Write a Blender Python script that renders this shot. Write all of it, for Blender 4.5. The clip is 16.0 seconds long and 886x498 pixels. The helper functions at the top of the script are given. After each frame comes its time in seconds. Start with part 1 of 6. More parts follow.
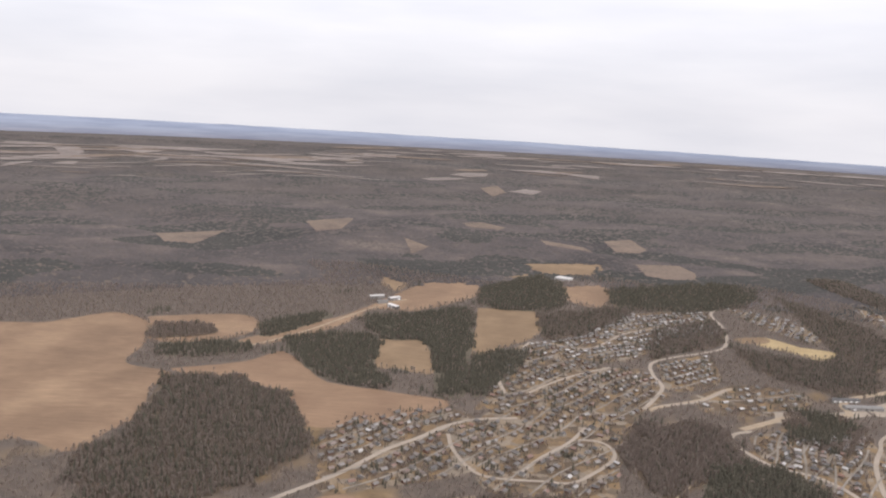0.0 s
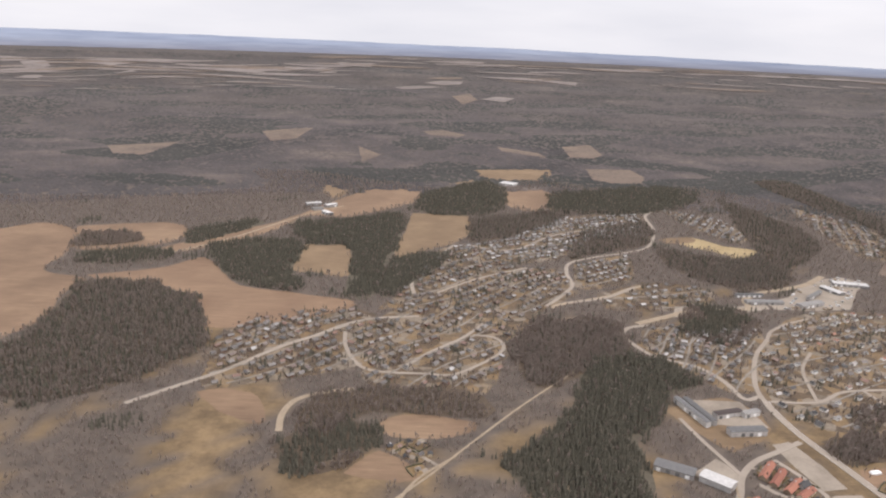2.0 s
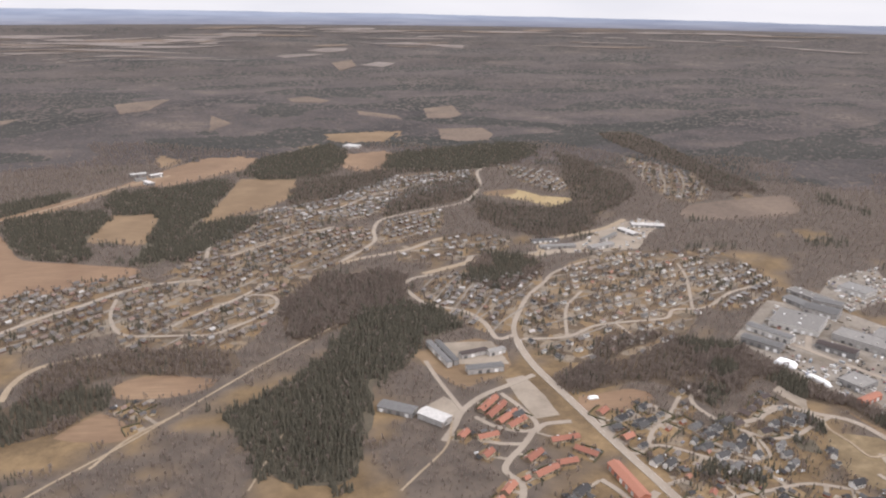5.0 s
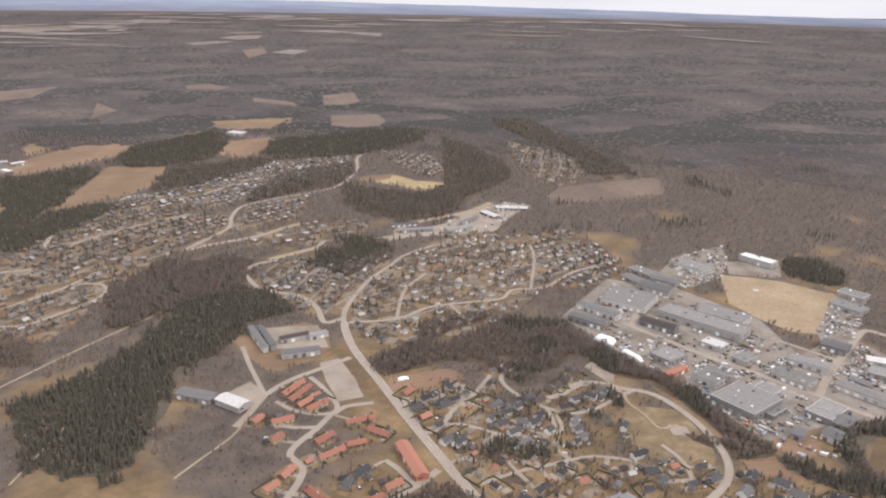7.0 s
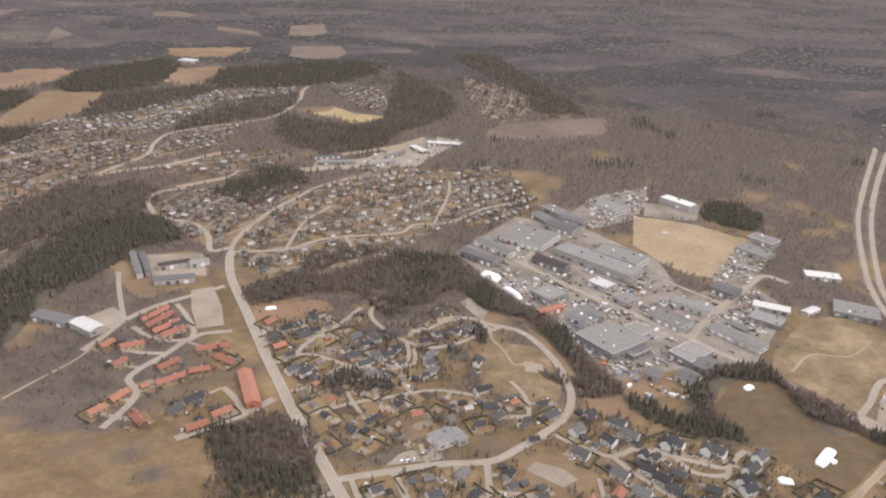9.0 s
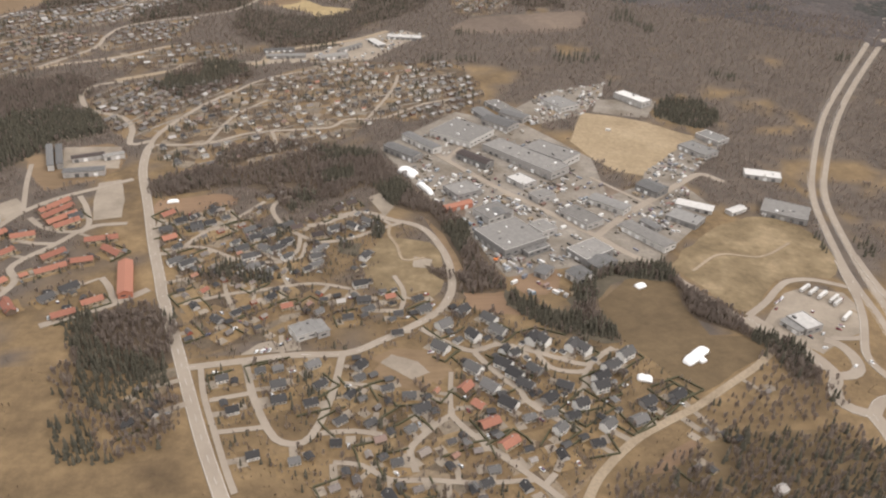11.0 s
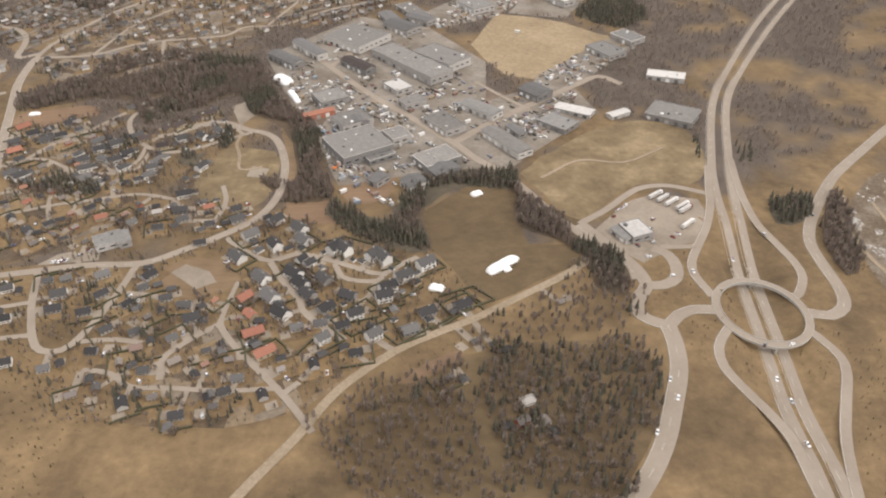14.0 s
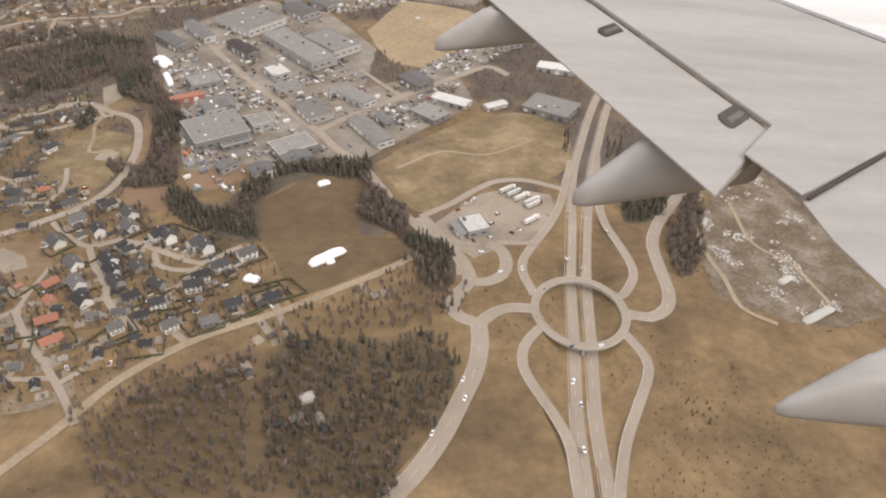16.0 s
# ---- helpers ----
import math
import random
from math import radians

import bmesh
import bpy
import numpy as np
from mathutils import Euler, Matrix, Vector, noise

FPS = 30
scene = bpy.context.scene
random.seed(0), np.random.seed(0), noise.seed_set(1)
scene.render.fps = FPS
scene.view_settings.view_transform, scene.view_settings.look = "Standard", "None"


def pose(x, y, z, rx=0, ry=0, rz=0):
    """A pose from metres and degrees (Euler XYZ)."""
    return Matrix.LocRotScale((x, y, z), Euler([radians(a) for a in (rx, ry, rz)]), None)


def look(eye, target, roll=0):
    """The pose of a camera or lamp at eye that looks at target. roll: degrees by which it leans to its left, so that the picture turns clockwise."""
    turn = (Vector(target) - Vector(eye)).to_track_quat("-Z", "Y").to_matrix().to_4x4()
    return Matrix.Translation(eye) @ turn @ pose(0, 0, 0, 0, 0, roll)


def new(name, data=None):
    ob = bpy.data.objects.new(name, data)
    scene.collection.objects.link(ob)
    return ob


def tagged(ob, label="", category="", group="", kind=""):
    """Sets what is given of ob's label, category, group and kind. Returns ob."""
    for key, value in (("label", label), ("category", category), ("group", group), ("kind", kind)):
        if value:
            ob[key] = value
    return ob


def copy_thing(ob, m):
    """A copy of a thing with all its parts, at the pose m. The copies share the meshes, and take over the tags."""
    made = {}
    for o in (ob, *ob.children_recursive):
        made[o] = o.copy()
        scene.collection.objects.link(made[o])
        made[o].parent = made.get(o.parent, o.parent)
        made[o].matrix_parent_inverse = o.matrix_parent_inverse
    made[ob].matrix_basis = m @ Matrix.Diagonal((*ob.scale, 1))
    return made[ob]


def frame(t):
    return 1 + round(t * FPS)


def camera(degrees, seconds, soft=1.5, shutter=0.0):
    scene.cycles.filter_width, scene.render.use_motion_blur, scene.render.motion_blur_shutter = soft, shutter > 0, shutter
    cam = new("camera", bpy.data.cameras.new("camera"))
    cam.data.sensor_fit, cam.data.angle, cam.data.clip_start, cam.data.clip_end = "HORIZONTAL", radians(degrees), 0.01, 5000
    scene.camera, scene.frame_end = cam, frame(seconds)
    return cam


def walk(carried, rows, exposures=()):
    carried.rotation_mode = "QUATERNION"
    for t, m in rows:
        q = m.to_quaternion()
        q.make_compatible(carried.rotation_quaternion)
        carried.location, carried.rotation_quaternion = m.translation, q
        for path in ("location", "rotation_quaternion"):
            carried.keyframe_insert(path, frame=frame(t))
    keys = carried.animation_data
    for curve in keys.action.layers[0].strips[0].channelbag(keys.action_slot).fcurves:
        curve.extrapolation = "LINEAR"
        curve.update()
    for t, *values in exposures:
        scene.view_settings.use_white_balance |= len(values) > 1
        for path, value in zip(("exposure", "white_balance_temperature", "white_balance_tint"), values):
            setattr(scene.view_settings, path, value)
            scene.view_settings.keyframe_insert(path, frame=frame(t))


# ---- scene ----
from mathutils.geometry import delaunay_2d_cdt

cam = camera(58.8, 16.0, soft=2.1)
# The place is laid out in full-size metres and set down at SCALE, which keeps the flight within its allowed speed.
SCALE = 0.5714
METRES, EYE, TILT, LEAN, TURN = 1050.0, 404.6, -9.43, -2.97, 0.0
ROWS = [
    (0.0, 0.0009, -0.0005, 0.0005, 0.03, -0.02, 0.01),
    (0.5, 0.0332, -0.0037, -0.0029, -1.18, -2.56, 0.40),
    (1.0, 0.0655, -0.0066, -0.0066, -1.51, -5.36, 0.71),
    (1.5, 0.0978, -0.0093, -0.0104, -1.08, -6.24, 0.73),
    (2.0, 0.1300, -0.0117, -0.0144, -0.28, -6.40, 0.91),
    (2.5, 0.1622, -0.0140, -0.0186, 0.16, -6.79, 1.47),
    (3.0, 0.1943, -0.0162, -0.0229, 0.02, -8.31, 2.14),
    (3.5, 0.2264, -0.0182, -0.0273, -0.82, -9.65, 2.44),
    (4.0, 0.2584, -0.0202, -0.0318, -4.29, -10.80, 1.85),
    (4.5, 0.2903, -0.0221, -0.0365, -3.70, -10.89, 1.20),
    (5.0, 0.3221, -0.0239, -0.0412, -6.07, -8.81, 3.42),
    (7.5, 0.4794, -0.0328, -0.0655, -10.86, -10.25, 3.27),
    (8.0, 0.5104, -0.0345, -0.0704, -10.63, -11.07, 2.84),
    (10.5, 0.6638, -0.0423, -0.0940, -8.12, -19.22, 1.91),
    (11.0, 0.6940, -0.0435, -0.0985, -7.29, -20.75, 2.30),
    (11.5, 0.7241, -0.0446, -0.1028, -8.64, -22.40, 1.82),
    (12.0, 0.7540, -0.0456, -0.1070, -7.54, -23.68, 1.74),
    (12.5, 0.7838, -0.0462, -0.1110, -5.93, -24.86, 2.62),
    (13.0, 0.8134, -0.0467, -0.1148, -5.00, -25.67, 2.59),
    (13.5, 0.8429, -0.0468, -0.1184, -3.80, -26.31, 3.50),
    (14.0, 0.8722, -0.0465, -0.1218, -3.62, -26.58, 4.43),
    (14.5, 0.9014, -0.0459, -0.1249, -5.12, -26.88, 3.59),
    (15.0, 0.9304, -0.0447, -0.1278, -4.08, -27.05, 3.81),
    (15.5, 0.9592, -0.0431, -0.1304, -4.25, -27.43, 3.88),
    (16.0, 0.9879, -0.0409, -0.1328, -3.09, -27.37, 3.05),
]
LEVEL = pose(0, 0, EYE * SCALE, TILT, LEAN, TURN)
POSES = [(t, LEVEL @ pose(SCALE * METRES * x, SCALE * METRES * y, SCALE * METRES * z, 90 + pitch, roll, yaw)) for t, x, y, z, yaw, pitch, roll in ROWS]
walk(cam, POSES, [(0, 0.08, 6200, 14), (3, 0.16, 6180, 14), (8, 0.17, 6150, 15), (11, 0.08, 6500, 11), (13.5, 0.04, 6550, 11), (16, 0.04, 6550, 12)])

# ---- light: a bright, thinly clouded spring day ----
SUN_UP, SUN_AZ = radians(42), radians(125)   # clockwise from +y
world = bpy.data.worlds.new("sky")
scene.world = world
world.use_nodes = True
wt = world.node_tree
wt.nodes.clear()
w_out = wt.nodes.new("ShaderNodeOutputWorld")
w_bg = wt.nodes.new("ShaderNodeBackground")
w_sky = wt.nodes.new("ShaderNodeTexSky")
w_sky.sky_type, w_sky.sun_disc = "NISHITA", False
w_sky.sun_elevation, w_sky.sun_rotation = SUN_UP, SUN_AZ
w_sky.dust_density, w_sky.air_density = 3.0, 1.0
w_co = wt.nodes.new("ShaderNodeTexCoord")
w_map = wt.nodes.new("ShaderNodeMapping")
w_map.inputs["Scale"].default_value = (1.2, 1.2, 7.0)
w_noise = wt.nodes.new("ShaderNodeTexNoise")
w_noise.inputs["Scale"].default_value, w_noise.inputs["Detail"].default_value = 2.2, 7
w_ramp = wt.nodes.new("ShaderNodeValToRGB")
w_ramp.color_ramp.elements[0].position, w_ramp.color_ramp.elements[0].color = 0.32, (8.6, 8.5, 8.6, 1)
w_ramp.color_ramp.elements[1].position, w_ramp.color_ramp.elements[1].color = 0.66, (10.2, 9.9, 9.7, 1)
w_mix = wt.nodes.new("ShaderNodeMix")
w_mix.data_type = "RGBA"
w_mix.inputs["Factor"].default_value = 0.9
wt.links.new(w_co.outputs["Generated"], w_map.inputs["Vector"])
wt.links.new(w_map.outputs["Vector"], w_noise.inputs["Vector"])
wt.links.new(w_noise.outputs["Fac"], w_ramp.inputs["Fac"])
wt.links.new(w_sky.outputs["Color"], w_mix.inputs["A"])
wt.links.new(w_ramp.outputs["Color"], w_mix.inputs["B"])
w_sep = wt.nodes.new("ShaderNodeSeparateXYZ")
w_up = wt.nodes.new("ShaderNodeMapRange")       # an overcast sky is brightest overhead
w_up.inputs["From Min"].default_value, w_up.inputs["From Max"].default_value = 0.02, 0.7
w_up.inputs["To Min"].default_value, w_up.inputs["To Max"].default_value = 0.8, 1.5
w_mul = wt.nodes.new("ShaderNodeVectorMath")
w_mul.operation = "SCALE"
wt.links.new(w_co.outputs["Generated"], w_sep.inputs["Vector"])
wt.links.new(w_sep.outputs["Z"], w_up.inputs["Value"])
wt.links.new(w_mix.outputs["Result"], w_mul.inputs[0])
wt.links.new(w_up.outputs["Result"], w_mul.inputs["Scale"])
wt.links.new(w_mul.outputs["Vector"], w_bg.inputs["Color"])
wt.links.new(w_bg.outputs["Background"], w_out.inputs["Surface"])
w_bg.inputs["Strength"].default_value = 0.115

sun = new("sun", bpy.data.lights.new("sun", "SUN"))
sun.data.energy, sun.data.angle, sun.data.color = 1.35, radians(12.0), (1.0, 0.94, 0.87)
sun_dir = Vector((math.sin(SUN_AZ) * math.cos(SUN_UP), math.cos(SUN_AZ) * math.cos(SUN_UP), math.sin(SUN_UP)))
sun.matrix_world = look((0, 0, 900), Vector((0, 0, 900)) - sun_dir)


# ---- materials ----
def node_mat(name, rough=0.9, metallic=0.0):
    m = bpy.data.materials.new(name)
    m.use_nodes = True
    b = m.node_tree.nodes["Principled BSDF"]
    b.inputs["Roughness"].default_value, b.inputs["Metallic"].default_value = rough, metallic
    b.inputs["Specular IOR Level"].default_value = 0.2
    return m, m.node_tree, b


def ramp(nt, fac, stops):
    r = nt.nodes.new("ShaderNodeValToRGB")
    el = r.color_ramp.elements
    while len(el) < len(stops):
        el.new(0.5)
    for e, (p, c) in zip(el, stops):
        e.position, e.color = p, (*c, 1)
    nt.links.new(fac, r.inputs["Fac"])
    return r.outputs["Color"]


def noise_fac(nt, scale, detail=5, rough=0.6, stretch=None):
    g = nt.nodes.new("ShaderNodeNewGeometry")
    n = nt.nodes.new("ShaderNodeTexNoise")
    n.inputs["Scale"].default_value, n.inputs["Detail"].default_value, n.inputs["Roughness"].default_value = scale / SCALE, detail, rough
    if stretch:
        mp = nt.nodes.new("ShaderNodeMapping")
        mp.inputs["Scale"].default_value, mp.inputs["Rotation"].default_value = stretch[:3], (0, 0, stretch[3])
        nt.links.new(g.outputs["Position"], mp.inputs["Vector"])
        nt.links.new(mp.outputs["Vector"], n.inputs["Vector"])
    else:
        nt.links.new(g.outputs["Position"], n.inputs["Vector"])
    return n.outputs["Fac"]


def blend(nt, a, b, fac, how="MIX"):
    x = nt.nodes.new("ShaderNodeMix")
    x.data_type, x.blend_type = "RGBA", how
    for k, v in (("A", a), ("B", b), ("Factor", fac)):
        if hasattr(v, "links"):
            nt.links.new(v, x.inputs[k])
        elif k == "Factor":
            x.inputs[k].default_value = v
        else:
            x.inputs[k].default_value = (*v, 1)
    return x.outputs["Result"]


def land(name, dark, mid, light, coarse=0.006, fine=0.12, stretch=None, rough=0.95, vary=1.0):
    """Soil and grass: broad patches with a finer grain over them."""
    m, nt, b = node_mat(name, rough)
    big = ramp(nt, noise_fac(nt, coarse, 6, 0.6), [(0.3, dark), (0.5, mid), (0.72, light)])
    fin = ramp(nt, noise_fac(nt, fine, 6, 0.7, stretch), [(0.25, (1 - 0.28 * vary,) * 3), (0.75, (1 + 0.22 * vary, 1 + 0.2 * vary, 1 + 0.18 * vary))])
    nt.links.new(blend(nt, big, fin, 1.0, "MULTIPLY"), b.inputs["Base Color"])
    bp = nt.nodes.new("ShaderNodeBump")
    bp.inputs["Strength"].default_value, bp.inputs["Distance"].default_value = 0.4 * vary, 0.6
    nt.links.new(noise_fac(nt, fine * 3, 5, 0.7), bp.inputs["Height"])
    nt.links.new(bp.outputs["Normal"], b.inputs["Normal"])
    return m


def island(name, stops, rough=0.85, grain=0.8, by_object=False, metallic=0.0):
    """One colour for each separate piece, with a little grain."""
    m, nt, b = node_mat(name, rough, metallic)
    if by_object:
        fac = nt.nodes.new("ShaderNodeObjectInfo").outputs["Random"]
    else:
        fac = nt.nodes.new("ShaderNodeNewGeometry").outputs["Random Per Island"]
    col = ramp(nt, fac, stops)
    fin = ramp(nt, noise_fac(nt, grain, 4, 0.7), [(0.3, (0.8, 0.8, 0.8)), (0.7, (1.15, 1.15, 1.15))])
    nt.links.new(blend(nt, col, fin, 1.0, "MULTIPLY"), b.inputs["Base Color"])
    return m


MAT = {
    "ground": land("dry_grassland", (0.1, 0.07, 0.041), (0.168, 0.117, 0.065), (0.245, 0.17, 0.092), 0.02, 0.13),
    "stubble": land("stubble", (0.15, 0.1, 0.065), (0.2, 0.133, 0.085), (0.265, 0.182, 0.115), 0.008, 0.10, (0.25, 2.0, 1, 0.6)),
    "ploughed": land("ploughed_soil", (0.17, 0.108, 0.07), (0.205, 0.135, 0.086), (0.25, 0.165, 0.105), 0.01, 0.12, (0.2, 2.2, 1, 0.3)),
    "hay": land("hay_meadow", (0.155, 0.106, 0.064), (0.19, 0.132, 0.08), (0.235, 0.165, 0.1), 0.01, 0.1, (0.3, 1.8, 1, 1.2)),
    "turf": land("yellow_turf", (0.26, 0.195, 0.105), (0.31, 0.235, 0.125), (0.36, 0.28, 0.155), 0.02, 0.12),
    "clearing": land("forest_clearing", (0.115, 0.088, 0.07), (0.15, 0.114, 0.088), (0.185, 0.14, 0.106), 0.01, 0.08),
    # Far field soil, paled and greyed so that its colour carries the haze.
    "fallow": land("hazed_soil", (0.15, 0.126, 0.112), (0.19, 0.16, 0.142), (0.235, 0.2, 0.176), 0.006, 0.05),
    "gravel": land("gravel", (0.235, 0.178, 0.112), (0.285, 0.218, 0.138), (0.335, 0.26, 0.17), 0.02, 0.2),
    "meadow": land("brown_meadow", (0.098, 0.07, 0.041), (0.122, 0.087, 0.05), (0.15, 0.108, 0.062), 0.015, 0.12, (0.7, 1.2, 1, 0.9)),
    "sand": land("sandy_waste", (0.13, 0.097, 0.057), (0.185, 0.138, 0.081), (0.29, 0.221, 0.136), 0.028, 0.15),
    # Floor of the far hills, its brown cooled to carry the distance haze.
    "upland": land("upland_floor", (0.07, 0.058, 0.052), (0.086, 0.072, 0.063), (0.11, 0.09, 0.077), 0.004, 0.03),
    "floor": land("forest_floor", (0.078, 0.059, 0.043), (0.1, 0.075, 0.053), (0.135, 0.099, 0.067), 0.03, 0.2),
    "asphalt": land("asphalt", (0.25, 0.207, 0.165), (0.28, 0.235, 0.188), (0.31, 0.262, 0.212), 0.03, 0.3, rough=0.9, vary=0.3),
    "lot": land("trodden_yard", (0.142, 0.117, 0.09), (0.215, 0.187, 0.155), (0.29, 0.26, 0.224), 0.022, 0.25, rough=0.95),
    "yard": land("yard_asphalt", (0.20, 0.165, 0.128), (0.265, 0.222, 0.175), (0.32, 0.27, 0.213), 0.03, 0.3, rough=0.9, vary=0.5),
    "dirt": land("dirt_road", (0.25, 0.195, 0.135), (0.29, 0.23, 0.162), (0.33, 0.265, 0.19), 0.03, 0.4),
    "rock": land("rubble", (0.12, 0.09, 0.062), (0.17, 0.134, 0.098), (0.27, 0.234, 0.193), 0.045, 0.35, vary=1.6),
    "spruce": island("spruce_needles", [(0.0, (0.062, 0.057, 0.043)), (0.5, (0.076, 0.069, 0.051)), (1.0, (0.092, 0.082, 0.06))], 0.95),
    "scrub": island("brown_scrub", [(0.0, (0.12, 0.09, 0.065)), (0.5, (0.15, 0.112, 0.079)), (1.0, (0.185, 0.138, 0.096))], 0.95),
    "twigs": island("bare_twigs", [(0.0, (0.222, 0.18, 0.153)), (0.5, (0.26, 0.213, 0.18)), (1.0, (0.31, 0.255, 0.215))], 0.95),
    "bark": island("bark", [(0.0, (0.08, 0.06, 0.045)), (1.0, (0.13, 0.10, 0.08))], 0.95),
    "dark_floor": land("needle_floor", (0.085, 0.073, 0.053), (0.1, 0.085, 0.062), (0.12, 0.1, 0.072), 0.03, 0.2),
    "box_paint": island("container_paint", [(0.0, (0.6, 0.585, 0.56)), (0.35, (0.66, 0.64, 0.61)), (0.5, (0.32, 0.3, 0.28)), (0.65, (0.2, 0.11, 0.08)), (0.8, (0.16, 0.2, 0.24)), (1.0, (0.5, 0.47, 0.43))], 0.6, 1.0, True),
    "white_wall": island("white_boards", [(0.0, (0.62, 0.60, 0.56)), (1.0, (0.8, 0.78, 0.74))], 0.6, 2.0, True),
    "grey_wall": island("grey_boards", [(0.0, (0.22, 0.21, 0.2)), (1.0, (0.45, 0.43, 0.4))], 0.7, 2.0, True),
    "brown_wall": island("brown_boards", [(0.0, (0.12, 0.085, 0.065)), (0.5, (0.26, 0.2, 0.14)), (1.0, (0.5, 0.42, 0.3))], 0.7, 2.0, True),
    "red_wall": island("red_boards", [(0.0, (0.30, 0.10, 0.07)), (1.0, (0.42, 0.17, 0.11))], 0.7, 2.0, True),
    "dark_roof": island("dark_tiles", [(0.0, (0.038, 0.036, 0.036)), (0.5, (0.056, 0.053, 0.052)), (0.8, (0.082, 0.078, 0.075)), (1.0, (0.15, 0.142, 0.135))], 0.75, 1.5, True),
    "brown_roof": island("brown_tiles", [(0.0, (0.045, 0.036, 0.034)), (1.0, (0.085, 0.064, 0.056))], 0.75, 1.5, True),
    "red_roof": island("red_tiles", [(0.0, (0.235, 0.10, 0.07)), (1.0, (0.34, 0.155, 0.105))], 0.8, 1.5, True),
    "mixed_roof": island("weathered_tiles", [(0.0, (0.08, 0.073, 0.07)), (0.4, (0.15, 0.13, 0.117)), (0.6, (0.22, 0.19, 0.165)), (0.72, (0.3, 0.15, 0.10)), (0.85, (0.18, 0.155, 0.14)), (1.0, (0.4, 0.37, 0.34))], 0.7, 1.5, True),
    "hall_roof": island("grey_felt_roof", [(0.0, (0.155, 0.144, 0.132)), (0.6, (0.205, 0.192, 0.177)), (1.0, (0.265, 0.248, 0.228))], 0.8, 0.25, True),
    "steel_roof": island("coated_steel_roof", [(0.0, (0.145, 0.137, 0.128)), (1.0, (0.23, 0.219, 0.205))], 0.75, 0.3, True),
    "slate_roof": island("dark_sheet_roof", [(0.0, (0.09, 0.086, 0.083)), (1.0, (0.15, 0.144, 0.138))], 0.7, 0.3, True),
    "white_roof": island("white_sheet_roof", [(0.0, (0.4, 0.38, 0.355)), (1.0, (0.6, 0.575, 0.545))], 0.6, 0.3, True),
    "clad": island("ribbed_cladding", [(0.0, (0.17, 0.163, 0.156)), (0.6, (0.33, 0.31, 0.29)), (1.0, (0.55, 0.525, 0.49))], 0.6, 0.5, True),
    "far_wall": island("village_walls", [(0.0, (0.36, 0.34, 0.31)), (0.2, (0.27, 0.24, 0.2)), (0.5, (0.17, 0.14, 0.113)), (0.75, (0.19, 0.105, 0.08)), (0.85, (0.27, 0.225, 0.165)), (1.0, (0.4, 0.375, 0.34))], 0.8, 2.0),
    "far_roof": island("village_roofs", [(0.0, (0.085, 0.079, 0.076)), (0.35, (0.13, 0.117, 0.107)), (0.65, (0.2, 0.18, 0.163)), (0.75, (0.2, 0.115, 0.085)), (0.82, (0.16, 0.135, 0.12)), (0.95, (0.26, 0.242, 0.225)), (1.0, (0.42, 0.4, 0.375))], 0.65, 1.5),
    "pale_roof": island("village_pale_roofs", [(0.0, (0.12, 0.112, 0.107)), (0.4, (0.19, 0.178, 0.168)), (0.75, (0.27, 0.254, 0.24)), (1.0, (0.42, 0.4, 0.378))], 0.7, 1.5),
    "glass": island("window_glass", [(0.0, (0.03, 0.035, 0.04)), (1.0, (0.06, 0.065, 0.07))], 0.15, 1.0, True),
    "paint": island("car_paint", [(0.0, (0.75, 0.75, 0.74)), (0.4, (0.8, 0.8, 0.8)), (0.55, (0.35, 0.36, 0.38)), (0.75, (0.05, 0.05, 0.055)), (0.9, (0.3, 0.05, 0.04)), (1.0, (0.08, 0.12, 0.22))], 0.3, 3.0, True),
    "white": island("white_coat", [(0.0, (0.74, 0.73, 0.71)), (1.0, (0.82, 0.81, 0.79))], 0.5, 0.6, True),
    "plastic": island("white_plastic_sheet", [(0.0, (0.78, 0.77, 0.75)), (1.0, (0.82, 0.81, 0.79))], 0.45, 0.5, True),
    "tyre": island("rubber", [(0.0, (0.025, 0.025, 0.025)), (1.0, (0.04, 0.04, 0.04))], 0.9, 3.0, True),
    "line": island("road_marking", [(0.0, (0.5, 0.48, 0.45)), (1.0, (0.6, 0.58, 0.55))], 0.7, 2.0),
    "concrete": island("concrete", [(0.0, (0.36, 0.34, 0.31)), (1.0, (0.45, 0.43, 0.39))], 0.85, 0.8, True),
    "orange": island("orange_paint", [(0.0, (0.6, 0.17, 0.05)), (1.0, (0.7, 0.25, 0.07))], 0.5, 1.0, True),
    "stone": island("broken_rock", [(0.0, (0.2, 0.178, 0.155)), (0.5, (0.34, 0.312, 0.28)), (1.0, (0.5, 0.47, 0.43))], 0.9, 1.0),
    "goods": island("yard_goods_paint", [(0.0, (0.62, 0.6, 0.57)), (0.22, (0.5, 0.48, 0.45)), (0.35, (0.12, 0.105, 0.09)), (0.55, (0.2, 0.165, 0.125)), (0.7, (0.07, 0.065, 0.062)), (0.82, (0.3, 0.27, 0.235)), (0.92, (0.17, 0.2, 0.25)), (1.0, (0.28, 0.12, 0.08))], 0.7, 1.0),
    "hedge": island("hedge_leaves", [(0.0, (0.06, 0.06, 0.035)), (1.0, (0.10, 0.09, 0.055))], 0.95, 1.0),
}


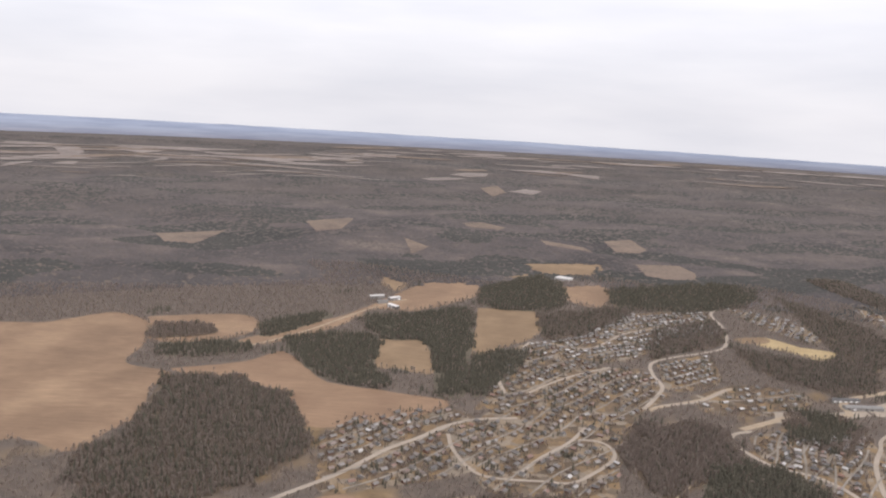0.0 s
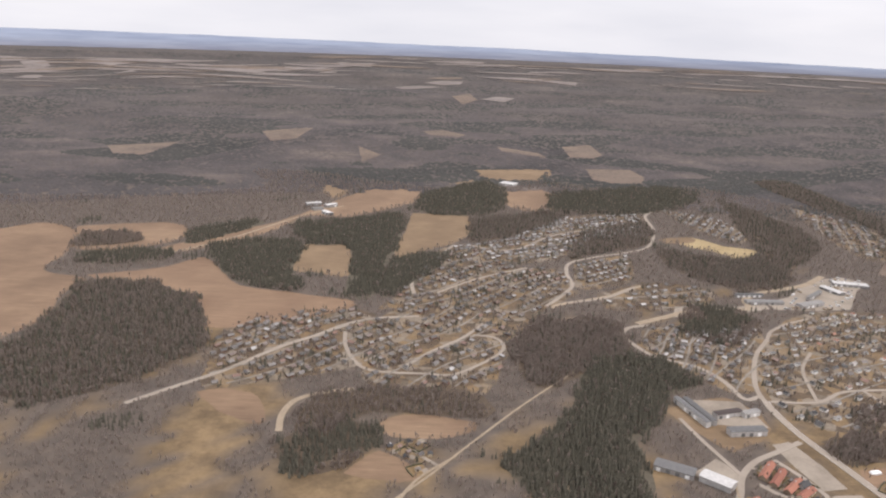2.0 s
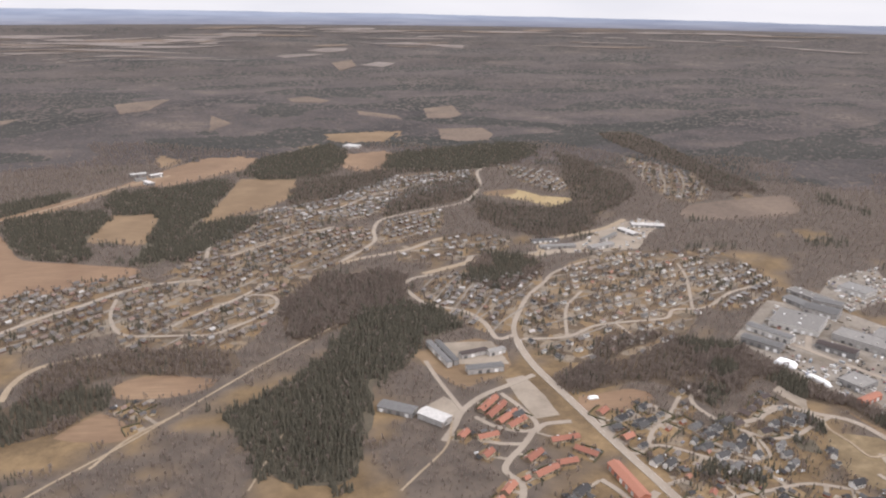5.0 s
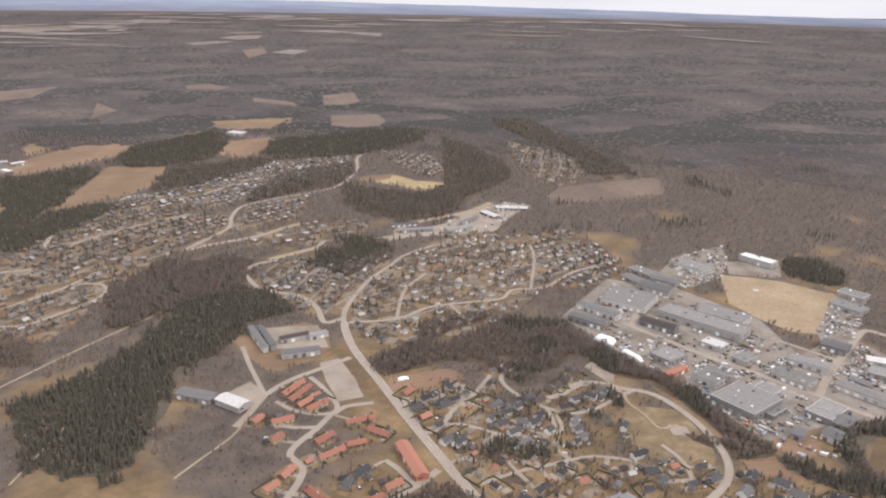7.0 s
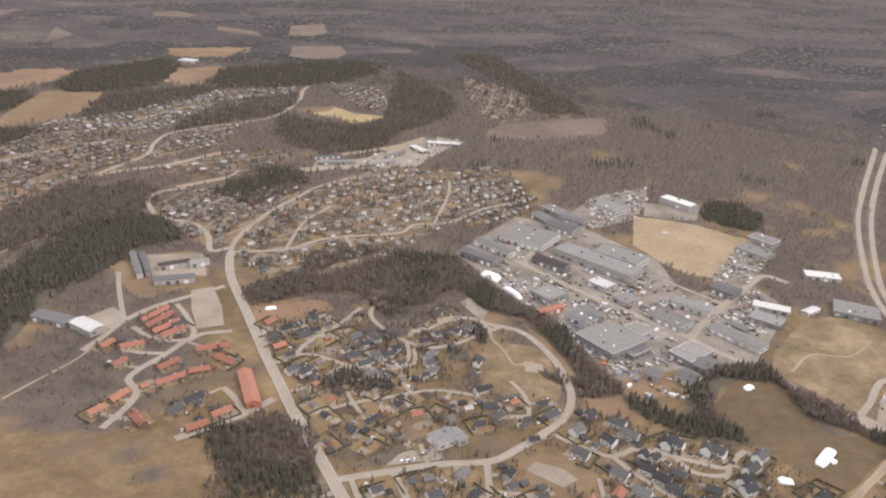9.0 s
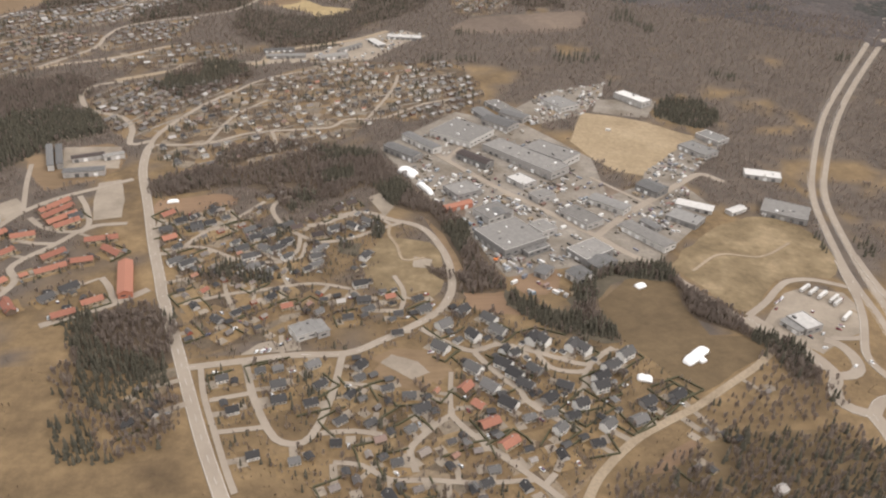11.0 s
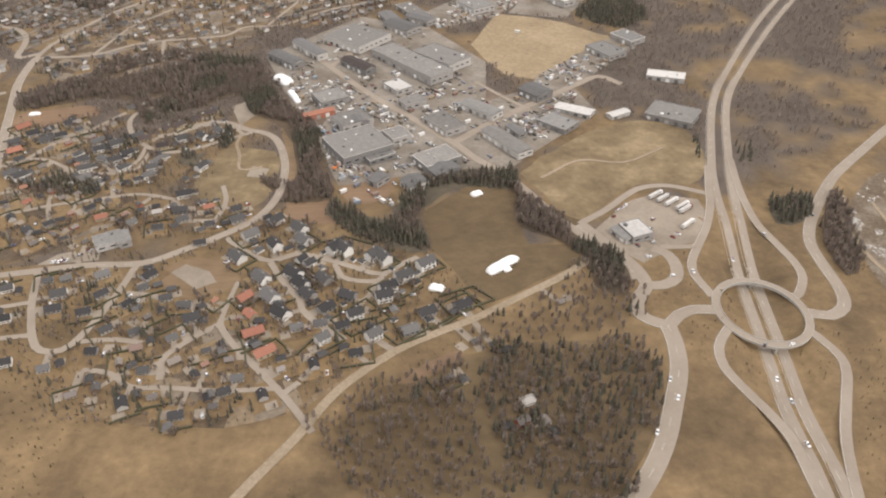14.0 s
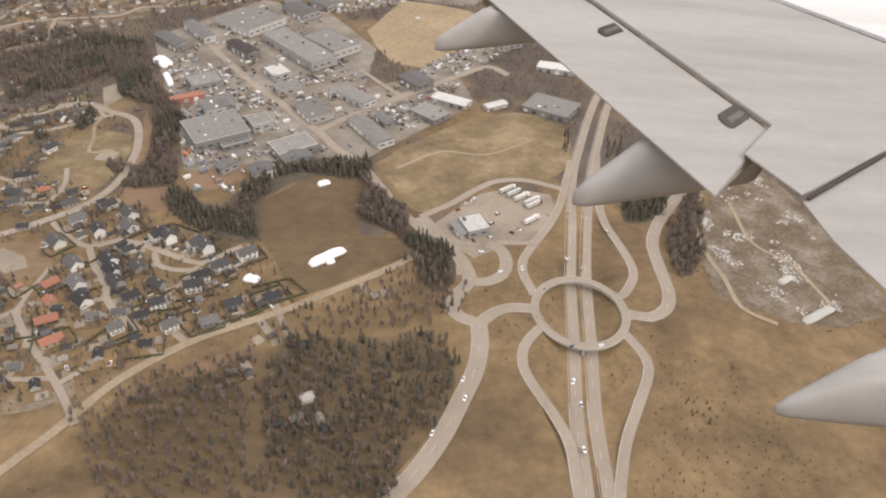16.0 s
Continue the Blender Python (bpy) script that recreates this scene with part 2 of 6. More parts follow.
def plots_mat():
    """Gardens, yards and lanes of an old village, plot by plot."""
    m, nt, b = node_mat("village_plots", 0.95)
    g = nt.nodes.new("ShaderNodeNewGeometry")
    vo = nt.nodes.new("ShaderNodeTexVoronoi")
    vo.inputs["Scale"].default_value = 0.07 / SCALE
    nt.links.new(g.outputs["Position"], vo.inputs["Vector"])
    sx = nt.nodes.new("ShaderNodeSeparateColor")
    nt.links.new(vo.outputs["Color"], sx.inputs["Color"])
    col = ramp(nt, sx.outputs["Red"], [(0.0, (0.085, 0.064, 0.046)), (0.3, (0.13, 0.093, 0.06)), (0.55, (0.2, 0.138, 0.076)), (0.75, (0.22, 0.182, 0.14)), (1.0, (0.11, 0.085, 0.06))])
    fin = ramp(nt, noise_fac(nt, 0.25, 6, 0.75), [(0.25, (0.55, 0.55, 0.55)), (0.75, (1.35, 1.32, 1.28))])
    nt.links.new(blend(nt, col, fin, 1.0, "MULTIPLY"), b.inputs["Base Color"])
    return m


MAT["plots"] = plots_mat()


def lawn_mat():
    m, nt, b = node_mat("garden_lawn", 0.95)
    col = ramp(nt, nt.nodes.new("ShaderNodeObjectInfo").outputs["Random"], [(0.0, (0.15, 0.104, 0.06)), (0.3, (0.185, 0.128, 0.07)), (0.6, (0.225, 0.155, 0.082)), (0.8, (0.175, 0.126, 0.073)), (1.0, (0.25, 0.178, 0.1))])
    fin = ramp(nt, noise_fac(nt, 0.2, 6, 0.7), [(0.25, (0.62, 0.62, 0.62)), (0.75, (1.25, 1.22, 1.18))])
    nt.links.new(blend(nt, col, fin, 1.0, "MULTIPLY"), b.inputs["Base Color"])
    return m


MAT["lawn"] = lawn_mat()


def far_wood_mat(name, stops):
    """Forest seen from afar: broad dark and brown stretches, a little change from crown to crown."""
    m, nt, b = node_mat(name, 0.95)
    big = ramp(nt, noise_fac(nt, 0.0028, 6, 0.62), stops)
    each = ramp(nt, nt.nodes.new("ShaderNodeNewGeometry").outputs["Random Per Island"], [(0.0, (0.95, 0.95, 0.95)), (1.0, (1.05, 1.05, 1.05))])
    nt.links.new(blend(nt, big, each, 1.0, "MULTIPLY"), b.inputs["Base Color"])
    return m


# Stops lean blue-grey: haze over the far trees is put into their colour.
MAT["farwood"] = far_wood_mat("far_woodland", [(0.36, (0.054, 0.048, 0.046)), (0.46, (0.07, 0.061, 0.058)), (0.55, (0.09, 0.076, 0.071)), (0.66, (0.14, 0.113, 0.096))])
MAT["farspruce"] = far_wood_mat("far_spruce", [(0.35, (0.043, 0.042, 0.038)), (0.65, (0.06, 0.056, 0.05))])


def wooded_ground():
    """Dry grass that turns to brown leaf litter where scrub and trees stand."""
    nt = MAT["ground"].node_tree
    b = next(n for n in nt.nodes if n.type == "BSDF_PRINCIPLED")
    grass = b.inputs["Base Color"].links[0].from_socket
    litter = ramp(nt, noise_fac(nt, 0.05, 6, 0.65), [(0.3, (0.08, 0.065, 0.054)), (0.5, (0.105, 0.084, 0.068)), (0.72, (0.14, 0.109, 0.084))])
    at = nt.nodes.new("ShaderNodeAttribute")
    at.attribute_name = "wooded"
    nt.links.new(blend(nt, grass, litter, at.outputs["Fac"]), b.inputs["Base Color"])


wooded_ground()


def thin_twigs(name):
    """Sprays of bare twigs let part of the light through."""
    nt = MAT[name].node_tree
    b = next(n for n in nt.nodes if n.type == "BSDF_PRINCIPLED")
    out = next(n for n in nt.nodes if n.type == "OUTPUT_MATERIAL")
    tr, mx = nt.nodes.new("ShaderNodeBsdfTranslucent"), nt.nodes.new("ShaderNodeMixShader")
    nt.links.new(b.inputs["Base Color"].links[0].from_socket, tr.inputs["Color"])
    mx.inputs["Fac"].default_value = 0.45
    nt.links.new(b.outputs[0], mx.inputs[1])
    nt.links.new(tr.outputs[0], mx.inputs[2])
    nt.links.new(mx.outputs[0], out.inputs["Surface"])


thin_twigs("twigs")
thin_twigs("scrub")


# Distance haze is put into the ridge's colour: bluer with height, part glowing.
def haze_hills():
    m, nt, b = node_mat("blue_distance", 1.0)
    g = nt.nodes.new("ShaderNodeNewGeometry")
    s = nt.nodes.new("ShaderNodeSeparateXYZ")
    nt.links.new(g.outputs["Position"], s.inputs["Vector"])
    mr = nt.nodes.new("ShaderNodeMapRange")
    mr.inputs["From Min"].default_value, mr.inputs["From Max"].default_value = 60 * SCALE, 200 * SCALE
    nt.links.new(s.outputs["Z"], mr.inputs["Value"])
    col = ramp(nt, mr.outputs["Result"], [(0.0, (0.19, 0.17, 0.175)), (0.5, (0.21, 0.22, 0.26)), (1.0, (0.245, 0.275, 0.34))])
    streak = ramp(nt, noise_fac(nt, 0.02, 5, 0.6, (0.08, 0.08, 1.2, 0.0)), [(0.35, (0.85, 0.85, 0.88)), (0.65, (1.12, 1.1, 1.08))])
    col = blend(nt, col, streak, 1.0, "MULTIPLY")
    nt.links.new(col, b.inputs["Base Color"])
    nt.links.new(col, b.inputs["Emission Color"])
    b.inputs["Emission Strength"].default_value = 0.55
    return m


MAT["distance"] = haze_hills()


# ---- mesh helpers ----
def mesh_of(name, verts, faces, mats, index=None):
    me = bpy.data.meshes.new(name)
    me.from_pydata(verts, [], faces)
    for m in mats:
        me.materials.append(MAT[m])
    if index is not None:
        me.polygons.foreach_set("material_index", index)
    me.update()
    return me


def part(name, me, parent, label=""):
    ob = new(name, me)
    ob.parent = parent
    return tagged(ob, label)


def box(cx, cy, z0, sx, sy, sz, v=None, f=None):
    v, f = ([], []) if v is None else (v, f)
    n = len(v)
    v += [(cx + sx * a / 2, cy + sy * b / 2, z0 + sz * c) for c in (0, 1) for a, b in ((-1, -1), (1, -1), (1, 1), (-1, 1))]
    f += [tuple(n + i for i in q) for q in ((3, 2, 1, 0), (4, 5, 6, 7), (0, 1, 5, 4), (1, 2, 6, 5), (2, 3, 7, 6), (3, 0, 4, 7))]
    return v, f


def inside(px, py, poly):
    """Which of the points lie in the polygon."""
    res = np.zeros(len(px), bool)
    for (x1, y1), (x2, y2) in zip(poly, poly[1:] + poly[:1]):
        cross = ((y1 > py) != (y2 > py)) & (px < (x2 - x1) * (py - y1) / ((y2 - y1) or 1e-9) + x1)
        res ^= cross
    return res


def spline(pts, step):
    """Points along a smooth line through pts."""
    p = [Vector((*q, 0)) for q in pts]
    p = [2 * p[0] - p[1]] + p + [2 * p[-1] - p[-2]]
    out = []
    for a, b, c, d in zip(p, p[1:], p[2:], p[3:]):
        n = max(2, int((c - b).length / step))
        for i in range(n):
            t = i / n
            out.append(0.5 * (2 * b + (c - a) * t + (2 * a - 5 * b + 4 * c - d) * t * t + (3 * b - a - 3 * c + d) * t ** 3))
    out.append(p[-2])
    return out


# ---- the lie of the land ----
HUB, R0, REACH, RISE = Vector((200, -10)), 3600.0, 4300.0, 395.0
ROUND = Vector((1159, 317))      # middle of the roundabout
CUT = [(134, 1134), (175, 1138.5), (226, 1144.5), (286, 1154.5), (354, 1165.5), (415, 1178), (472, 1190.5), (529, 1208), (645, 1251)]


def base_z(x, y):
    """The valley floor, which falls away gently towards the motorway."""
    x, y = np.asarray(x, float), np.asarray(y, float)
    return -13.0 * np.clip((x - 850) / 350, 0, 1.7) ** 1.2 * np.clip((1200 - y) / 500, 0, 1)


def hills(x, y, r):
    """Low wooded ridges beyond the valley."""
    swell = 9.0 * np.sin(x / 330 + 1.3 * np.sin(y / 520)) * np.sin(y / 250 + 0.8 + 0.9 * np.sin(x / 610)) + 6.0 * np.sin((x + 1.7 * y) / 390 + 2.0)
    return swell * np.clip((r - 2100) / 700, 0, 1) * np.clip((6500 - r) / 800, 0, 1)


def ground_z(x, y):
    """Level valley floor, low hills far off, and the cutting of the motorway."""
    x, y = np.asarray(x, float), np.asarray(y, float)
    r = np.minimum(np.hypot(x - HUB.x, y - HUB.y), 6900.0)
    k = np.clip(r - R0, 0, None)
    d = R0 - REACH * np.log(np.clip(1 - k / REACH, 1e-4, 1))
    z = np.where(k > 0, RISE * (1 - r / np.maximum(d, 1.0)), 0.0)
    mid = np.interp(y, [c[0] for c in CUT], [c[1] for c in CUT])
    side = np.clip((26 - np.abs(x - mid)) / 12, 0, 1)
    along = np.clip((y - 190) / 50, 0, 1) * np.clip((430 - y) / 60, 0, 1)
    return z + base_z(x, y) + hills(x, y, r) - 5.5 * side * along


def wild(x, y):
    """How wooded the untended land is; above the limit trees stand."""
    return noise.noise((x * 0.008, y * 0.008, 7)) + 0.5 * noise.noise((x * 0.04, y * 0.04, 8)) - float(np.interp(y, [420, 640, 800, 1000, 1250], [0.1, 0.0, -0.16, -0.3, -0.6]))


def build_ground():
    xs = sorted(set(range(-7800, 8400, 60)) | set(range(-1300, 2400, 20)) | set(range(1080, 1260, 4)))
    ys = sorted(set(range(-2400, 8000, 60)) | set(range(60, 2700, 20)) | set(range(150, 480, 6)))
    gx, gy = np.meshgrid(xs, ys)
    gz = ground_z(gx, gy)
    nx = len(xs)
    verts = np.stack([gx, gy, gz], -1).reshape(-1, 3).tolist()
    faces, idx = [], []
    for j in range(len(ys) - 1):
        for i in range(nx - 1):
            faces.append((j * nx + i, j * nx + i + 1, (j + 1) * nx + i + 1, (j + 1) * nx + i))
            x, y = xs[i] + 10, ys[j] + 10
            far = math.hypot(x - HUB.x, y - HUB.y) > 2100 + 250 * noise.noise((x * 0.004, y * 0.004, 2))
            idx.append(1 if far else 0)
    me = mesh_of("ground", verts, faces, ["ground", "upland"], idx)
    cover = me.attributes.new("wooded", "FLOAT", "POINT")
    cover.data.foreach_set("value", [min(1.0, max(0.0, (wild(x, y) + 0.16) * 4.5)) if 400 < y < 2700 and -1600 < x < 2500 else 0.0 for y in ys for x in xs])
    me.shade_smooth()
    tagged(new("ground", me), "dry tan spring grassland and scrub", "ground", kind="structure")


build_ground()


def build_backdrop():
    v, f = [], []
    n = 240
    for i in range(n + 1):
        a = radians(-75 + 150 * i / n)
        top = 226 - 72 * math.sin(a) + 7 * noise.noise((i * 0.09, 0, 0)) + 3.5 * noise.noise((i * 0.4, 3, 0))
        for z, r in ((20, 7568), (top - 40, 7575), (top, 7582), (top - 25, 7610)):
            v.append((HUB.x + r * math.sin(a), HUB.y + r * math.cos(a), z))
    for i in range(n):
        for j in range(3):
            f.append((i * 4 + j, i * 4 + 4 + j, i * 4 + 5 + j, i * 4 + 1 + j))
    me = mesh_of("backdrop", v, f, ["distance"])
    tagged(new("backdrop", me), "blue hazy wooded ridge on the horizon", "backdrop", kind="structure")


build_backdrop()

KEEP_OUT = []      # fields, yards and villages that stay clear of the wild trees
ROAD_LINES = []    # (x, y, half width) along every road
LAYER = [0.0]      # each patch lies a little above the last


def sheet(poly, step, z):
    """A flat polygon as a mesh with inner points, so that it can follow the ground."""
    xs, ys = [p[0] for p in poly], [p[1] for p in poly]
    gx, gy = np.meshgrid(np.arange(min(xs), max(xs), step), np.arange(min(ys), max(ys), step))
    k = inside(gx.ravel(), gy.ravel(), poly)
    pts = [Vector(p) for p in poly] + [Vector((x, y)) for x, y in zip(gx.ravel()[k], gy.ravel()[k])]
    vs, _, fs, *_ = delaunay_2d_cdt(pts, [], [list(range(len(poly)))], 1, 0.01)
    zs = ground_z([q.x for q in vs], [q.y for q in vs])
    return [(q.x, q.y, float(h) + z) for q, h in zip(vs, zs)], [tuple(t) for t in fs]


def field(name, mat, poly, lift=0.0, guard=True, sharp=False):
    sharp = sharp or name in ("far_field", "clearing")
    if guard:
        KEEP_OUT.append(poly)
    LAYER[0] += 0.0012
    rng = random.Random(len(poly) * 31 + int(poly[0][0]))
    fray = 0.5 if sharp else 2.0
    p = [(q.x + rng.uniform(-fray, fray), q.y + rng.uniform(-fray, fray)) for q in (spline(poly + poly[:1], 14)[:-1] if not sharp else [Vector(a).lerp(Vector(b), k / 4) for a, b in zip(poly, poly[1:] + poly[:1]) for k in range(4)])]
    c = Vector((sum(q[0] for q in p) / len(p), sum(q[1] for q in p) / len(p)))
    far = (c - HUB).length
    v, f = sheet(p, 40 if far < 4500 else 70, (0.05 + LAYER[0] if mat != "plots" else LAYER[0] * 0.1) + max(0, far - 3000) / 1500 + lift + (1.2 if far > 2200 else 0))
    words = {"stubble": "pale brown stubble field between woods", "ploughed": "reddish brown ploughed field by the wood", "hay": "straw-coloured hay field between dark woods",
             "turf": "yellowed grass sports field", "clearing": "brown felled clearing in the forest", "gravel": "wide tan gravel yard", "meadow": "brown winter meadow beside the tree belt",
             "sand": "rough sandy waste ground with tracks", "rock": "waste ground with pale broken stone"}
    ob = tagged(new(name, mesh_of(name, v, f, [mat])), words.get(mat, "patchwork of village gardens and yards" if mat == "plots" else "far field with haze in its grey-brown colour" if mat == "fallow" else "bare brown forest floor under trees"), "field", kind="structure")
    return ob


def paved(name, poly):
    ob = field(name, "lot" if name == "works_yard" else "yard", poly, 0.06, sharp=True)
    return tagged(ob, "worn grey-brown asphalt and gravel yard", "pavement")


def ribbon(pts, width, z, thick=0.25):
    """A band of constant width along pts, with its sides."""
    v, f = [], []
    for i, p in enumerate(pts):
        d = (pts[min(i + 1, len(pts) - 1)] - pts[max(i - 1, 0)]).normalized()
        s = Vector((d.y, -d.x, 0)) * width / 2
        zz = z(p) if callable(z) else z
        for q, h in ((p - s * 1.04, -thick), (p - s, 0), (p + s, 0), (p + s * 1.04, -thick)):
            v.append((q.x, q.y, zz + h))
    for i in range(len(pts) - 1):
        f += [(i * 4 + j, i * 4 + 1 + j, i * 4 + 5 + j, i * 4 + 4 + j) for j in range(3)]
    return v, f


def road(name, width, pts):
    LAYER[0] += 0.0012
    width *= {"curve_road": 0.75, "estate_street": 0.78, "grid_street": 0.85, "new_street": 0.88, "old_street": 0.82, "estate_road": 0.85, "school_road": 0.8, "village_road": 0.85, "works_road": 0.9, "side_lane": 0.8}.get(name, 1.0)
    line = spline(pts, 6)
    ROAD_LINES.extend((p.x, p.y, width / 2) for p in line)
    lift = 0.42 + LAYER[0] * 0.3
    if name == "motorway":
        z = lambda p: float(ground_z(p.x, p.y)) + 0.12
    else:
        z = lambda p: (float(base_z(p.x, p.y)) if (p.xy - HUB).length < R0 else float(ground_z(p.x, p.y)) + 0.5) + lift
    v, f = ribbon(line, width, z)
    dirt = name in ("gravel_lane", "gravel_strip", "farm_track", "railway_bed", "forest_road")
    ob = tagged(new(name, mesh_of(name, v, f, ["dirt" if dirt else "lot" if name == "village_lane" else "asphalt"])),
                "pale gravel track across dry grass" if dirt else "pale grey asphalt road with worn surface", "road", kind="structure")
    if name in ("motorway", "main_road", "slip_road", "local_road", "south_road", "link_road", "curve_road"):
        for off in ((-width / 2 + 0.5, width / 2 - 0.5) if name != "curve_road" else ()):
            shifted = []
            for i, p in enumerate(line):
                d = (line[min(i + 1, len(line) - 1)] - line[max(i - 1, 0)]).normalized()
                shifted.append(p + Vector((d.y, -d.x, 0)) * off)
            lv, lf = ribbon(shifted, 0.15, lambda p: z(p) + 0.02, 0.01)
            part("edge_line", mesh_of("edge_line", lv, lf, ["line"]), ob, "white painted edge line")
        lv, lf = [], []
        for i in range(0, len(line) - 1, 3):
            a, b = ribbon(line[i:i + 2], 0.15, lambda p: z(p) + 0.02, 0.01)
            n = len(lv)
            lv += a
            lf += [tuple(n + k for k in q) for q in b]
        if name not in ("link_road", "slip_road"):
            part("lane_line", mesh_of("lane_line", lv, lf, ["line"]), ob, "dashed white lane line")
    return ob


# ---- fields, yards and roads ----
field("stubble_field", "stubble", [(-894, 1305), (-783, 1383), (-708, 1398), (-622, 1488), (-533, 1432), (-488, 1291), (-482, 1197), (-410, 1166), (-393, 1142), (-400, 1078), (-380, 983), (-399, 915), (-416, 863), (-498, 894), (-586, 844)])
field("ploughed_field", "ploughed", [(-405, 1175), (-303, 1227), (-252, 1292), (-200, 1214), (-154, 1147), (-66, 1122), (30, 1088), (-13, 1031), (-143, 969), (-175, 1020), (-201, 1078), (-261, 1123), (-371, 1153)])
field("hay_field", "hay", [(-99, 1392), (-20, 1406), (7, 1217), (-56, 1231), (-90, 1237)])
field("hay_field", "hay", [(97, 1677), (219, 1667), (225, 1545), (189, 1448), (141, 1391), (72, 1320), (86, 1510)])
field("hay_field", "stubble", [(-367, 1305), (-305, 1396), (-189, 1544), (-146, 1626), (-13, 1920), (114, 1917), (95, 1787), (-32, 1625), (-127, 1615), (-180, 1472), (-282, 1338)])
field("stubble_field", "stubble", [(-548, 1472), (-389, 1522), (-327, 1460), (-334, 1391), (-381, 1338), (-485, 1319)])
field("hay_field", "hay", [(260, 2242), (483, 2285), (427, 2119), (293, 2108)])
field("hay_field", "stubble", [(284, 1925), (425, 1992), (464, 1902), (375, 1736), (309, 1806)])
field("clearing", "clearing", [(-910, 2515), (-713, 2628), (-722, 2320), (-815, 2322)])
field("clearing", "clearing", [(-484, 2846), (-316, 3010), (-331, 2698), (-410, 2643)])
field("clearing", "clearing", [(-109, 2580), (-22, 2435), (-74, 2315)])
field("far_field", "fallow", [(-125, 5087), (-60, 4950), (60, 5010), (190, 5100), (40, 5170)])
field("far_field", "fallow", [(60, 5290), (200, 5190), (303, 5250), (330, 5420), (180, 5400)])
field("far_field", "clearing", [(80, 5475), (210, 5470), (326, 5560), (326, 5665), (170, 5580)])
field("hay_field", "hay", [(-129, 1962), (-68, 1893), (-91, 1805), (-137, 1890)])
field("hay_field", "hay", [(171, 2023), (261, 2100), (239, 2033)])
field("sports_field", "turf", [(623, 1513), (662, 1545), (689, 1528), (720, 1482), (768, 1465), (765, 1433), (716, 1397), (682, 1444), (647, 1465)])
field("hay_field", "hay", [(601, 1521), (672, 1545), (668, 1505), (610, 1490)])
field("fallow_field", "clearing", [(988, 1390), (1108, 1426), (1225, 1440), (1164, 1306), (1018, 1280), (940, 1308)])
field("gravel_yard", "gravel", [(1055, 896), (1098, 882), (1134, 863), (1167, 827), (1191, 813), (1130, 755), (1070, 701), (1043, 710), (1026, 744), (1013, 797)], sharp=True)
field("meadow", "meadow", [(935, 444), (977, 484), (1013, 493), (1014, 437), (1015, 400), (1054, 400), (1057, 383), (1016, 356), (980, 335), (955, 373), (931, 423)])
field("sandy_lot", "sand", [(1026, 506), (1061, 546), (1110, 583), (1159, 602), (1196, 567), (1177, 488), (1114, 481), (1059, 431)])
field("ball_field", "hay", [(745, 386), (749, 373), (767, 353), (793, 350), (808, 370), (799, 393), (770, 400)], sharp=True)
field("stubble_field", "stubble", [(90, 717), (114, 742), (194, 729), (168, 697), (104, 694)])
field("stubble_field", "stubble", [(65, 625), (94, 667), (138, 630), (119, 613)])
field("stubble_field", "stubble", [(-115, 780), (-88, 792), (-44, 773), (-31, 714), (-81, 739)])
field("stubble_field", "hay", [(815, 613), (841, 582), (845, 520), (831, 493), (822, 542)])
field("ploughed_field", "ploughed", [(830, 476), (855, 472), (882, 453), (891, 431), (857, 437), (834, 446)])
field("ploughed_field", "ploughed", [(560, 658), (622, 667), (635, 644), (602, 626), (561, 628)])
field("construction_lot", "sand", [(770, 564), (812, 556), (822, 520), (815, 475), (796, 460), (761, 479), (754, 525)])
field("wasteland", "rock", [(1264, 381), (1279, 432), (1312, 475), (1356, 499), (1370, 419), (1376, 336), (1364, 312), (1327, 301), (1298, 307), (1277, 321), (1256, 330)])
field("mown_grass", "hay", [(399, 773), (483, 807), (508, 735), (456, 690), (440, 692)])
field("dry_grass", "stubble", [(971, 299), (934, 280), (909, 258), (893, 229), (931, 227), (961, 242), (975, 273)])
field("yard_grass", "clearing", [(1013, 674), (1040, 662), (1025, 636), (1008, 654)])
field("yard_grass", "hay", [(977, 543), (996, 551), (1001, 522), (984, 515)])
field("yard_grass", "clearing", [(965, 689), (1006, 688), (998, 667), (969, 668)])
field("yard_grass", "stubble", [(871, 518), (895, 521), (919, 506), (913, 470), (882, 463)])
field("yard_grass", "clearing", [(847, 610), (868, 627), (874, 580), (856, 586)])
field("clearing", "clearing", [(521, 1804), (556, 1864), (618, 1882), (635, 1831), (580, 1800)])
field("clearing", "clearing", [(595, 2326), (739, 2344), (751, 2217), (718, 2123), (639, 2108), (588, 2156)])
field("clearing", "clearing", [(594, 2769), (708, 2846), (711, 2626), (667, 2535), (586, 2536)])
field("clearing", "clearing", [(359, 2698), (488, 2589), (506, 2501), (436, 2539), (363, 2591)])
field("clearing", "clearing", [(94, 3089), (170, 3145), (264, 3005), (231, 2922), (121, 2953)])
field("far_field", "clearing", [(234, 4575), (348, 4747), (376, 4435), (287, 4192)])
paved("station_yard", [(1067, 416), (1083, 433), (1107, 458), (1131, 468), (1164, 459), (1164, 431), (1146, 401), (1121, 392), (1113, 386), (1095, 374), (1080, 392)])
paved("car_park", [(493, 701), (514, 708), (527, 663), (532, 623), (508, 618), (498, 660)])
paved("car_park", [(659, 400), (671, 413), (700, 420), (703, 403)])
paved("gravel_court", [(767, 392), (758, 383), (779, 362), (792, 369), (785, 382)])
paved("foundation_slab", [(797, 530), (813, 523), (809, 509), (794, 512)])
paved("turning_place", [(763, 649), (775, 661), (787, 628), (777, 606)])
